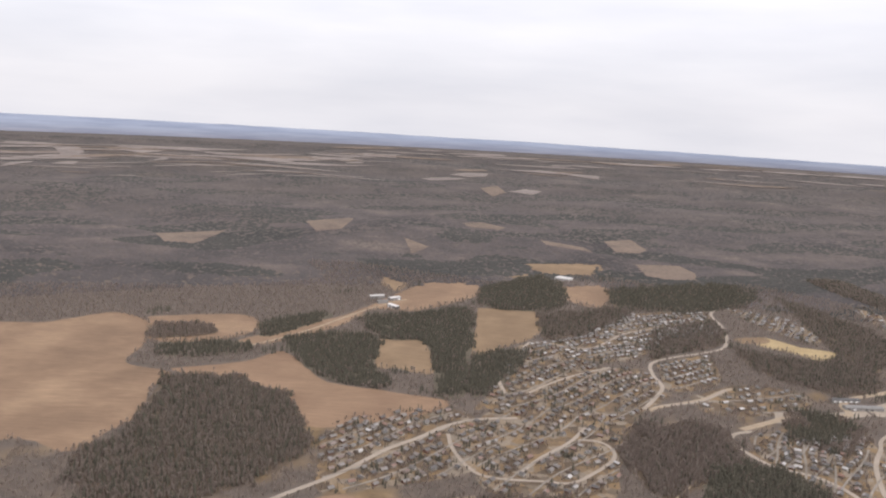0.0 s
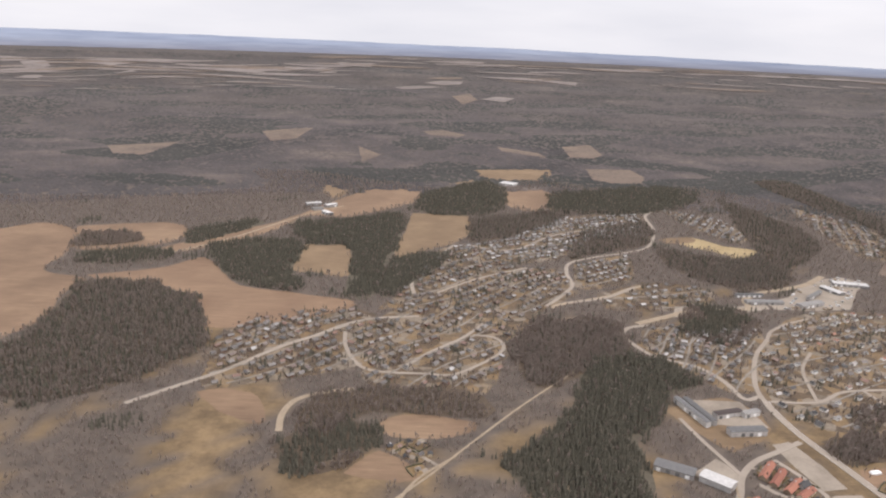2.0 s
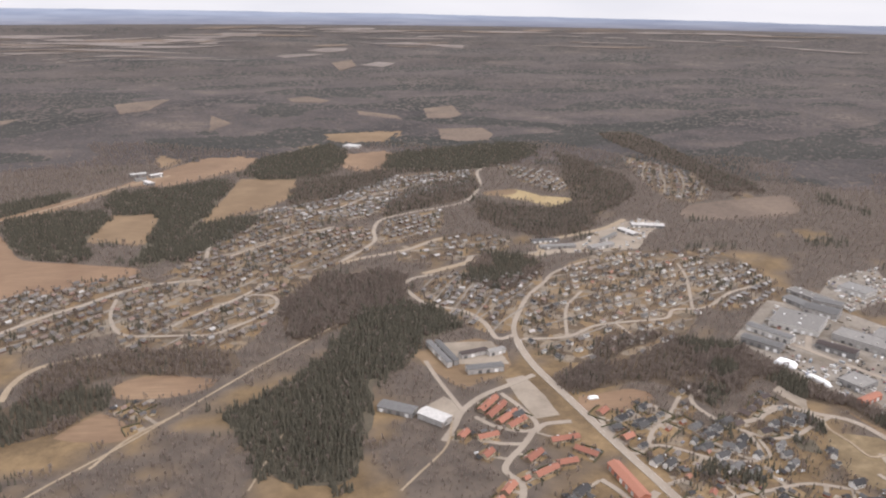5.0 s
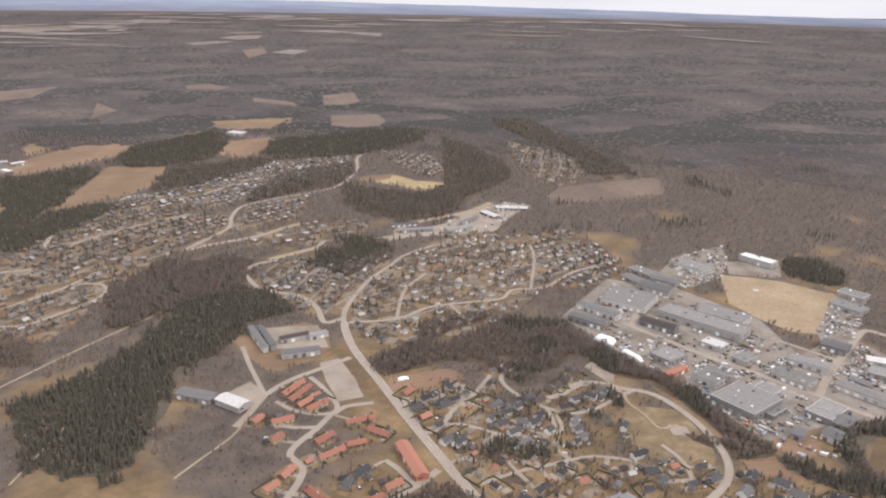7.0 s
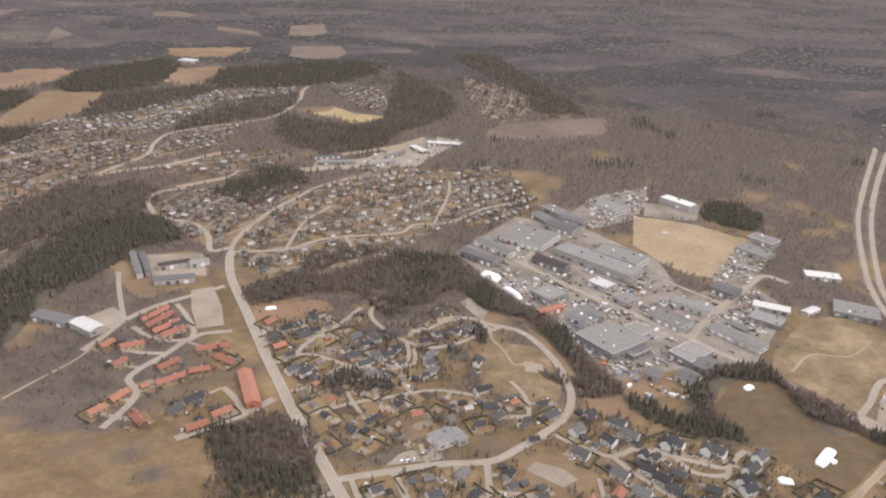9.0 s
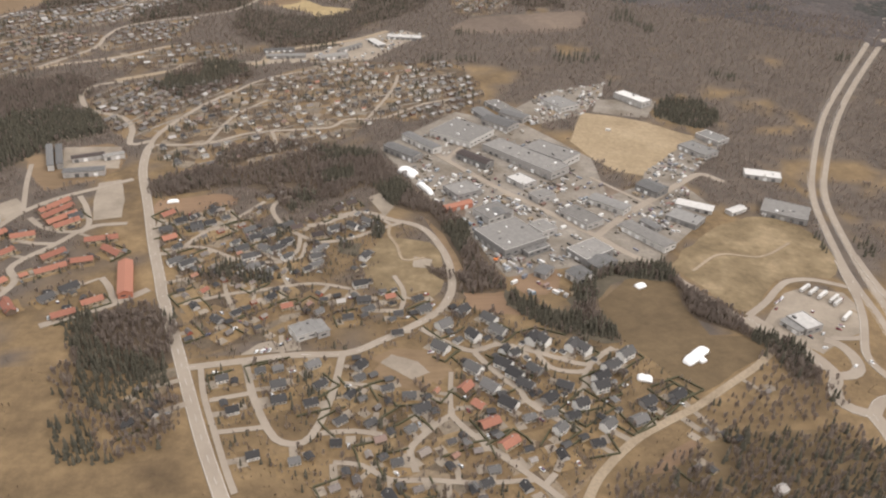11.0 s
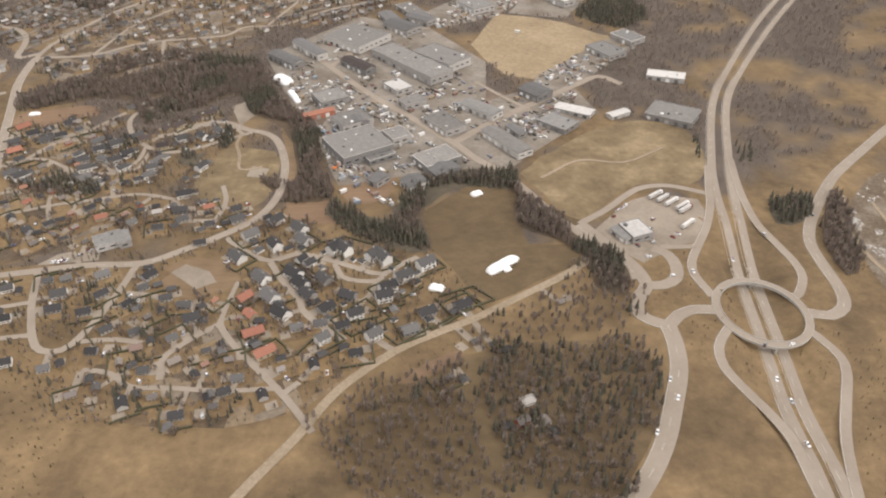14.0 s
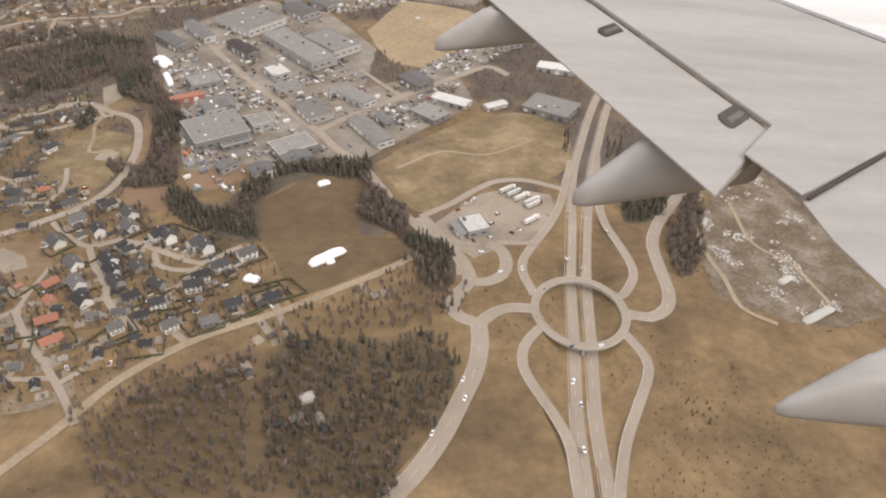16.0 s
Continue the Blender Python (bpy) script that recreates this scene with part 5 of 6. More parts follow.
settlement(15, "mixed", [(-134, 949), (-93, 1013), (16, 1061), (70, 1026), (98, 931), (53, 859), (-55, 810), (-114, 794)], 46)
settlement(16, "mixed", [(40, 971), (112, 1087), (196, 1088), (261, 973), (238, 895), (206, 796), (166, 811), (75, 810)], 52)
settlement(15, "mixed", [(65, 1062), (109, 1198), (127, 1330), (205, 1429), (287, 1298), (365, 1282), (363, 1158), (315, 1090), (262, 995), (196, 1088)], 46)
settlement(13, "pale", [(184, 1408), (293, 1474), (424, 1673), (612, 1736), (581, 1550), (463, 1500), (371, 1354), (288, 1326)], 30)
settlement(14, "pale", [(678, 1799), (787, 1713), (795, 1556), (750, 1508), (701, 1628)], 62)
settlement(15, "pale", [(393, 1318), (500, 1384), (475, 1235), (380, 1187)], 35)
settlement(13, "mixed", [(436, 1009), (497, 1038), (526, 941), (509, 829), (483, 832), (455, 890), (426, 934)], 60)
settlement(15, "pale", [(840, 1101), (910, 1115), (938, 987), (919, 916), (827, 861), (795, 907)], 40)
settlement(15, "mixed", [(1013, 1895), (1104, 1710), (1078, 1479), (973, 1414), (979, 1655)], 70)
settlement(13, "mixed", [(416, 959), (459, 999), (605, 1034), (551, 867), (506, 819), (459, 876)], 55)
settlement(20, "pale", [(404, 1160), (504, 1230), (596, 1206), (561, 1118), (417, 1089)], 20)
settlement(15, "mixed", [(-140, 947), (-88, 1001), (18, 1025), (-78, 903), (-111, 891)], 46)

for look_kind, roof, label in (("mixed", "far_roof", "distant detached houses with grey and red roofs"), ("pale", "pale_roof", "distant pale houses with light roofs")):
    v, f, idx = VILLAGE[look_kind]
    tagged(new("village_houses", mesh_of("village_houses", v, f, ["far_wall", roof], idx)), label, "houses", kind="stuff")


TONES = ["hall_roof", "steel_roof", "slate_roof", "white_roof", "brown_roof", "red_roof"]
HALLS = []


def hall(name, high, tone, x, y, turn, length, width):
    """A low commercial building: walls, flat roof with a raised edge, roof units, gates and a window band."""
    words = {"works_hall": "industrial hall", "school": "long school wing", "flat_hall": "flat store hall", "long_block": "long red-roofed apartment row", "community_hall": "community hall",
             "shop": "filling-station shop", "farm_barn": "white farm barn", "station_works": "pale railway works hall"}[name]
    colour = ["grey flat-roofed", "steel-grey roofed", "dark-roofed", "white-roofed", "brown-roofed", "red-roofed"][tone]
    ob = tagged(new(name), colour + " " + words + " with light walls", "building")
    length, width = max(length, 6), max(width, 6)
    v, f = box(0, 0, -0.2, length, width, high)
    w = part("wall", mesh_of("wall", v, f, ["red_wall" if tone == 5 else "clad"]), ob)
    rng = random.Random(int(x * 7 + y))
    if tone in (2, 4, 5) or width < 17:
        v, f = house_mesh(length, width, high, high + width * (0.2 if tone == 5 else 0.1))[1]
        v = [(p, q, z + 0.02) for p, q, z in v]
        part("roof", mesh_of("roof", v, f, [TONES[tone]]), ob, "low pitched roof")
        a, b, e, up = length / 2 - 0.02, width / 2 - 0.02, high - 0.22, high + width * (0.2 if tone == 5 else 0.1)
        gv = [(s * a, t, z) for s in (-1, 1) for t, z in ((-b, e), (b, e), (0, up))]
        part("gable", mesh_of("gable", gv, [(0, 1, 2), (3, 4, 5)], ["red_wall" if tone == 5 else "clad"]), ob)
    else:
        v, f = box(0, 0, high - 0.2, length - 0.7, width - 0.7, 0.3)
        roof = part("roof", mesh_of("roof", v, f, [TONES[tone]]), ob, "flat felt roof")
        v, f = [], []
        for sx, sy, cx, cy in ((length, 0.4, 0, width / 2 - 0.2), (length, 0.4, 0, -width / 2 + 0.2), (0.4, width - 0.8, length / 2 - 0.2, 0), (0.4, width - 0.8, -length / 2 + 0.2, 0)):
            box(cx, cy, high - 0.2, sx, sy, 0.7, v, f)
        part("parapet", mesh_of("parapet", v, f, ["clad"]), ob, "raised roof edge")
        for _ in range(int(length * width / 480) + 1):
            v, f = box(rng.uniform(-0.38, 0.38) * length, rng.uniform(-0.35, 0.35) * width, high + 0.09, rng.uniform(1.2, 3.5), rng.uniform(1.2, 2.5), rng.uniform(0.5, 1.6))
            part("roof_unit", mesh_of("roof_unit", v, f, [rng.choice(["white", "concrete", "slate_roof"])]), roof, "ventilation unit")
    for k in range(int(length // 9)):
        gx = -length / 2 + 4.5 + k * 9
        v, f = box(gx, -width / 2 - 0.04, -0.1, 4, 0.12, min(4, high - 1.2))
        part("gate", mesh_of("gate", v, f, [rng.choice(["white", "grey_wall", "slate_roof"])]), w, "roller gate")
        v, f = box(gx, width / 2 + 0.04, high * 0.45, 5, 0.12, 1.1)
        part("window", mesh_of("window", v, f, ["glass"]), w, "window band")
    for k in range(int(width // 8)):
        v, f = box(length / 2 + 0.04, -width / 2 + 4 + k * 8, high * 0.4, 0.12, 4, 1.2)
        part("window", mesh_of("window", v, f, ["glass"]), w, "window band")
    ob.matrix_basis = pose(x, y, 0.3 + float(base_z(x, y)), 0, 0, turn)
    HALLS.append((x, y, max(length, width) / 2))


hall("works_hall", 9, 0, 887, 551, -63, 46, 48)
hall("works_hall", 7, 0, 922, 569, -63, 21, 19)
hall("works_hall", 5, 1, 905, 535, -62, 17, 26)
hall("works_hall", 7, 0, 881, 602, -61, 25, 31)
hall("works_hall", 6, 2, 886, 599, -76, 14, 20)
hall("works_hall", 6, 0, 859, 654, -64, 27, 30)
hall("works_hall", 7, 2, 807, 755, -49, 46, 15)
hall("works_hall", 7, 2, 831, 782, -56, 56, 13)
hall("works_hall", 8, 0, 883, 811, -43, 57, 53)
hall("works_hall", 7, 4, 885, 732, -50, 43, 14)
hall("works_hall", 9, 0, 942, 734, -54, 103, 30)
hall("works_hall", 9, 0, 976, 748, -50, 57, 34)
hall("works_hall", 5, 3, 926, 678, -58, 26, 20)
hall("works_hall", 6, 0, 939, 640, -65, 17, 23)
hall("works_hall", 6, 0, 967, 593, -60, 38, 23)
hall("works_hall", 6, 1, 1005, 622, -47, 41, 16)
hall("works_hall", 6, 0, 1020, 555, -60, 55, 16)
hall("works_hall", 5, 2, 1032, 577, -63, 21, 9)
hall("works_hall", 5, 1, 1074, 592, -47, 32, 23)
hall("works_hall", 4, 3, 1096, 620, -34, 37, 14)
hall("works_hall", 4, 3, 1137, 611, 25, 22, 9)
hall("works_hall", 7, 2, 1064, 659, -54, 27, 22)
hall("works_hall", 7, 0, 955, 525, -61, 25, 35)
hall("works_hall", 6, 2, 960, 505, -60, 15, 24)
hall("works_hall", 6, 2, 934, 486, -62, 16, 18)
hall("works_hall", 5, 2, 905, 494, -43, 11, 16)
hall("works_hall", 5, 5, 849, 619, 24, 30, 8)
hall("works_hall", 7, 2, 936, 845, -48, 41, 24)
hall("works_hall", 7, 2, 959, 870, -43, 36, 17)
hall("works_hall", 8, 3, 1140, 937, -60, 51, 20)
hall("works_hall", 7, 1, 1031, 917, -61, 40, 32)
hall("works_hall", 6, 0, 1190, 608, -35, 46, 34)
hall("works_hall", 5, 3, 1212, 700, -22, 40, 18)
hall("works_hall", 6, 1, 1163, 767, -62, 40, 26)
hall("works_hall", 6, 1, 1198, 805, -60, 34, 23)
hall("school", 6, 2, 430, 763, -73, 61, 6)
hall("school", 6, 2, 439, 765, -74, 56, 6)
hall("school", 6, 2, 475, 722, 7, 40, 11)
hall("school", 5, 4, 469, 762, 19, 33, 9)
hall("school", 5, 0, 495, 764, 22, 21, 8)
hall("flat_hall", 6, 3, 411, 625, -42, 30, 15)
hall("flat_hall", 5, 2, 377, 645, -29, 37, 15)
hall("long_block", 5, 5, 560, 507, -79, 51, 11)
hall("community_hall", 5, 1, 705, 423, -65, 16, 20)
hall("community_hall", 5, 1, 716, 424, -66, 16, 9)
hall("shop", 6, 3, 1098, 410, -72, 21, 18)
hall("shop", 4, 1, 1087, 407, -66, 18, 8)
hall("farm_barn", 6, 3, -128, 1722, 25, 34, 14)
hall("farm_barn", 6, 3, -88, 1712, 40, 28, 13)
hall("farm_barn", 5, 1, -112, 1678, 30, 24, 11)
hall("farm_barn", 7, 3, 340, 2032, -32, 40, 31)
hall("farm_barn", 6, 3, -85, 1637, -48, 29, 11)
hall("station_works", 4, 2, 651, 1175, 6, 47, 9)
hall("station_works", 4, 1, 663, 1143, 2, 59, 12)
hall("station_works", 5, 0, 733, 1137, 25, 47, 14)
hall("station_works", 4, 3, 805, 1213, -67, 40, 13)
hall("station_works", 4, 3, 853, 1249, -13, 57, 19)
hall("station_works", 5, 1, 761, 1183, 45, 51, 6)
hall("works_hall", 5, 2, 925, 870, -70, 55, 18)
hall("works_hall", 5, 0, 951, 900, -64, 58, 20)


# ---- vehicles ----
def loft(sections):
    """A closed skin over rings of equal length."""
    v, f, n = [], [], len(sections[0])
    for s in sections:
        v += s
    for k in range(len(sections) - 1):
        f += [(k * n + i, k * n + (i + 1) % n, (k + 1) * n + (i + 1) % n, (k + 1) * n + i) for i in range(n)]
    f += [tuple(range(n))[::-1], tuple(range(len(v) - n, len(v)))]
    return v, f


def wheel_mesh(r, w):
    ring = lambda y: [(r * math.cos(i * math.pi / 5), y, r * math.sin(i * math.pi / 5)) for i in range(10)]
    return loft([ring(-w / 2), ring(w / 2)])


def rect(x, w, z0, z1, chamfer=0.1):
    return [(x, -w, z0), (x, w, z0), (x, w, z1 - chamfer), (x, w - chamfer, z1), (x, -w + chamfer, z1), (x, -w, z1 - chamfer)]


def car_template():
    c = tagged(new("car"), "parked or driving passenger car", "car", group="cars")
    v, f = loft([rect(-2.2, 0.8, 0.35, 0.85), rect(-2.0, 0.9, 0.25, 0.95), rect(1.0, 0.9, 0.25, 0.95), rect(2.1, 0.85, 0.3, 0.75), rect(2.2, 0.7, 0.4, 0.65)])
    part("body", mesh_of("body", v, f, ["paint"]), c)
    v, f = loft([rect(-2.0, 0.75, 0.93, 1.0), rect(-1.5, 0.7, 0.93, 1.42), rect(0.2, 0.7, 0.93, 1.44), rect(1.0, 0.75, 0.93, 1.0)])
    part("cabin", mesh_of("cabin", v, f, ["glass"]), c, "dark glazed cabin")
    v, f = loft([rect(-1.45, 0.68, 1.4, 1.47, 0.03), rect(0.15, 0.68, 1.4, 1.49, 0.03)])
    part("roof", mesh_of("roof", v, f, ["paint"]), c)
    me = mesh_of("wheel", *wheel_mesh(0.33, 0.2), ["tyre"])
    for x in (-1.35, 1.35):
        for y in (-0.82, 0.82):
            part("wheel", me, c).location = (x, y, 0.33)
    return c


def lorry_template():
    c = tagged(new("lorry"), "white articulated lorry parked on the yard", "lorry", group="lorries")
    v, f = loft([rect(-6.8, 1.27, 1.1, 3.9), rect(6.6, 1.27, 1.1, 3.9)])
    part("trailer", mesh_of("trailer", v, f, ["white_roof"]), c, "white box trailer")
    v, f = loft([rect(6.8, 1.2, 0.5, 3.4, 0.25), rect(8.3, 1.2, 0.5, 3.4, 0.25), rect(8.9, 1.15, 0.5, 2.0, 0.25)])
    part("cab", mesh_of("cab", v, f, ["paint"]), c, "driver's cab")
    me = mesh_of("wheel", *wheel_mesh(0.5, 0.35), ["tyre"])
    for x in (-5.5, -4.2, -2.9, 5.9, 8.0):
        for y in (-1.0, 1.0):
            part("wheel", me, c).location = (x, y, 0.5)
    return c


def van_template():
    c = tagged(new("container"), "steel storage container in the works yard", "container", group="containers")
    v, f = loft([rect(-3, 1.2, 0, 2.6, 0.06), rect(3, 1.2, 0, 2.6, 0.06)])
    part("body", mesh_of("body", v, f, ["box_paint"]), c)
    for s in (-0.6, 0.6):
        v, f = box(3.04, s, 0.15, 0.08, 1.1, 2.3)
        part("door", mesh_of("door", v, f, ["clad"]), c)
    return c


CAR, LORRY, CONTAINER = car_template(), lorry_template(), van_template()
FIRST = {}


def stand(ob, x, y, turn, z=0.32):
    m = pose(x, y, z + float(base_z(x, y)), 0, 0, turn)
    if ob.name in FIRST:
        return copy_thing(ob, m)
    FIRST[ob.name] = True
    ob.matrix_basis = m
    return ob


def clear(x, y, gap):
    return all(math.hypot(x - a, y - b) > r + gap for a, b, r in HALLS)


for x, y, turn in [(1129, 463, 34), (1134, 458, 36), (1139, 452, 36), (1146, 446, 36), (1147, 441, 35), (1142, 420, 38)]:
    stand(LORRY, x, y, turn)
for x, y, turn in [(1198, 406, -92), (1127, 362, -88), (1147, 284, -123), (1142, 254, -111), (1143, 236, -87), (1077, 257, -112), (1057, 217, -114), (1161, 375, -100), (1165, 284, 22), (1249, 432, 54), (1111, 358, 36), (1138, 204, -86), (1077, 242, -114)]:
    stand(CAR, x, y, turn)
for x, y, turn in [(1093, 444, 40), (1098, 447, 40), (1102, 451, 40), (1112, 417, 38), (1109, 399, 38), (1118, 430, 39), (1100, 381, 0), (1096, 395, -63), (1126, 405, -36), (1131, 409, -36), (1088, 435, 40)]:
    stand(CAR, x, y, turn)
for x, y, turn in [(856, 589, -54), (859, 585, -54), (852, 596, -55), (861, 576, -54), (865, 580, -54), (880, 638, 56), (888, 640, 52), (896, 643, 56), (844, 693, 49), (858, 694, -66), (982, 674, 46), (993, 667, 46)]:
    stand(CAR, x, y, turn)
for x, y, turn in [(1018, 598, -66), (1025, 604, -67), (1042, 580, -67), (1049, 589, -68), (1065, 632, 47), (1029, 564, -66), (920, 525, -61), (975, 527, 31), (942, 520, -61), (891, 631, 48), (1101, 714, 33), (1116, 728, 33), (1126, 717, 42), (1104, 699, 33), (1118, 707, 51)]:
    stand(CAR, x, y, turn)
for x, y, turn in [(671, 403, 68), (675, 403, 68), (677, 404, 68), (680, 404, 67), (688, 410, 62), (628, 520, -73), (653, 433, 42), (693, 415, 32), (634, 427, 35)]:
    stand(CAR, x, y, turn)
for x, y, turn in [(855, 584, -47), (859, 573, -49), (866, 586, -52), (874, 704, -55), (832, 721, 28), (840, 710, 47), (857, 695, -55), (889, 631, 48), (879, 630, 45), (966, 658, -52), (961, 621, 28), (952, 633, 31), (892, 753, 46)]:
    stand(CONTAINER, x, y, turn)
for x, y, turn in [(923, 718, 43), (927, 712, 49), (966, 669, -58), (983, 663, 46), (1012, 672, 41), (1012, 583, -57), (1087, 699, 38), (1100, 720, 38), (1121, 742, 38), (1106, 684, 35), (1066, 678, -56), (940, 495, 41), (876, 480, 36), (887, 489, 45), (887, 465, -42), (902, 474, 36)]:
    stand(CONTAINER, x, y, turn)
for x, y, turn in [(986, 866, 24), (1026, 898, -49), (1072, 832, -30), (1128, 720, -85), (1162, 745, -78), (1120, 729, 23), (1084, 699, -66), (944, 656, -51), (965, 669, -52)]:
    stand(CONTAINER, x, y, turn)


# ---- garden trees, hedges ----
def garden_trees():
    rng = random.Random(11)
    bx, by, cx, cy = [], [], [], []
    hx, hy = (np.array(q) for q in zip(*HOUSES))
    for x, y in list(HOUSES):
        for _ in range(11):
            a, d = rng.uniform(0, 6.28), rng.uniform(6.5, 15)
            px, py = x + d * math.cos(a), y + d * math.sin(a)
            grove = noise.noise((px * 0.012, py * 0.012, 3))
            if np.hypot(hx - px, hy - py).min() < 6.2 or rng.random() > (0.72 if y < 700 else 1.0) + grove:
                continue
            if noise.noise((px * 0.03, py * 0.03, 12)) > 0.18:
                cx.append(px), cy.append(py)
            else:
                bx.append(px), by.append(py)
    bx, by, cx, cy = (np.array(c) for c in (bx, by, cx, cy))
    k, m = far_from_roads(bx, by, 1.5), far_from_roads(cx, cy, 1.5)
    plant("garden_trees", "bare", bx[k], by[k], (3.5, 7), "leafless garden trees between the houses")
    plant("garden_spruces", "conifer", cx[m], cy[m], (4.5, 8.5), "dark garden spruces between the houses")


garden_trees()


def shrubs(poly):
    """Leafless bushes and small firs in clumps and rows through the gardens."""
    px, py = scatter(poly, 4.2)
    k = np.array([noise.noise((x * 0.035, y * 0.035, 21)) + 0.7 * noise.noise((x * 0.12, y * 0.12, 22)) for x, y in zip(px, py)]) > -0.08
    px, py = px[k], py[k]
    hx, hy = (np.array(q) for q in zip(*HOUSES))
    k = far_from_roads(px, py, 1.2)
    k &= np.array([np.hypot(hx - x, hy - y).min() for x, y in zip(px, py)]) > 6.8
    for open_land in ([(745, 386), (767, 353), (793, 350), (808, 370), (799, 393), (770, 400)], [(770, 564), (812, 556), (822, 520), (815, 475), (796, 460), (761, 479), (754, 525)]):
        k &= ~inside(px, py, open_land)
    px, py = px[k], py[k]
    con = RNG.random(len(px)) < 0.16
    plant("garden_shrubs", "thin", px[~con], py[~con], (1.8, 5.0), "leafless brown bushes between the gardens")
    plant("garden_firs", "conifer", px[con], py[con], (2.5, 6.0), "small dark firs between the gardens")


shrubs([(560, 665), (640, 640), (700, 640), (765, 615), (800, 585), (822, 540), (820, 470), (850, 455), (935, 395), (975, 345), (900, 285), (862, 240), (790, 235), (700, 250), (655, 300), (628, 380), (600, 470), (570, 590)])


def sheds_and_cars():
    """A small shed and sometimes a car beside the nearer houses."""
    rng = random.Random(17)
    shed = tagged(new("shed"), "small garage beside a house", "shed", group="sheds")
    (wv, wf), (rv, rf) = house_mesh(5.5, 4.2, 2.2, 3.2)
    part("wall", mesh_of("wall", wv, wf, ["brown_wall"]), shed)
    part("roof", mesh_of("roof", rv, rf, ["dark_roof"]), shed)
    v, f = box(2.8, 0, 0, 0.1, 2.4, 2.0)
    part("door", mesh_of("door", v, f, ["white"]), shed, "pale garage door")
    hx, hy = (np.array(q) for q in zip(*HOUSES))
    for x, y in list(HOUSES):
        if y > 700 or rng.random() < 0.25:
            continue
        for what, reach in ((shed, 9.5), (CAR, 8.0), (CAR, 10.5)):
            a = rng.uniform(0, 6.28)
            px, py = x + reach * math.cos(a), y + reach * math.sin(a)
            if np.hypot(hx - px, hy - py).min() > 7.6 and far_from_roads(np.array([px]), np.array([py]), 3.0)[0] and (what is shed or rng.random() < 0.4):
                stand(what, px, py, rng.choice((20, 110)) + rng.uniform(-20, 20), 0.12)


sheds_and_cars()


def hedge(pts):
    line = []
    for p, q in zip(pts, pts[1:]):
        line += [Vector((*p, 0)).lerp(Vector((*q, 0)), k / 4) for k in range(4)]
    line.append(Vector((*pts[-1], 0)))
    v, f = ribbon(line, 0.9, lambda p: 1.4 + 0.2 * noise.noise((p.x, p.y, 0)) + float(base_z(p.x, p.y)), 1.4)
    tagged(new("hedge", mesh_of("hedge", v, f, ["hedge"])), "clipped dark hedge along a garden plot", "hedge", group="hedges")


def gardens():
    """A lawn plot round each nearer house, and a drive to the nearest road."""
    rng = random.Random(23)
    lx, ly, lw = (np.array(q) for q in zip(*ROAD_LINES))
    for i, (x, y, turn, style) in enumerate(NEAR):
        if y > 720 or style > 6:
            continue
        a, w, d = radians(turn), rng.uniform(8.5, 12), rng.uniform(7.5, 10.5)
        c, s = math.cos(a), math.sin(a)
        z = 0.06 + 0.0006 * i
        pts = [(x + p * w * c - q * d * s, y + p * w * s + q * d * c) for p, q in ((-1, -1), (1, -1), (1, 1), (-1, 1))]
        pts = [p for q, r in zip(pts, pts[1:] + pts[:1]) for p in (q, ((q[0] * 2 + r[0]) / 3 + rng.uniform(-1, 1), (q[1] * 2 + r[1]) / 3 + rng.uniform(-1, 1)))]
        tagged(new("garden", mesh_of("garden", [(p, q, z + float(base_z(p, q))) for p, q in pts], [tuple(range(len(pts)))], ["lawn"])), "tan spring lawn round a house", "garden", kind="structure")
        if rng.random() < 0.4:
            side = rng.choice((0, 2, 4, 6))
            hedge([pts[(side + n) % 8] for n in range(5)])
        q0, q1 = rng.choice((-1, 1)) * 0.75 * w, rng.choice((-1, 1)) * 0.35 * d
        court = [(x + (q0 + p * 3.2) * c - (q1 + q * 3.6) * s, y + (q0 + p * 3.2) * s + (q1 + q * 3.6) * c) for p, q in ((-1, -1), (1, -1), (1, 1), (-1, 1))]
        tagged(new("forecourt", mesh_of("forecourt", [(p, q, 0.2 + 0.0006 * i + float(base_z(p, q))) for p, q in court], [(0, 1, 2, 3)], ["yard"])), "grey paved forecourt beside a house", "pavement", kind="structure")
        k = int(np.argmin(np.hypot(lx - x, ly - y) - lw))
        gap = math.hypot(lx[k] - x, ly[k] - y)
        if 9 < gap < 32:
            p, q = Vector((x, y, 0)), Vector((lx[k], ly[k], 0))
            v, f = ribbon([p.lerp(q, u) for u in (0.12, 0.5, 1 - lw[k] * 0.8 / gap)], rng.uniform(3.0, 5.4), lambda p: 0.28 + 0.0006 * i + float(base_z(p.x, p.y)), 0.15)
            tagged(new("driveway", mesh_of("driveway", v, f, ["yard"])), "pale grey driveway between house and street", "pavement", kind="structure")


gardens()


def pile_template(name, label, mat, n, size, seed):
    """A stack of planks or crates, each piece its own part."""
    rng = random.Random(seed)
    t = tagged(new(name), label, "stack", group=name)
    for k in range(n):
        v, f = box(rng.uniform(-1, 1) * size[0] * 0.25, (k % 2 - 0.5) * size[1], (k // 2) * size[2] * 1.01, size[0], size[1] * 0.94, size[2])
        part("crate", mesh_of("bundle", v, f, [mat]), t)
    return t


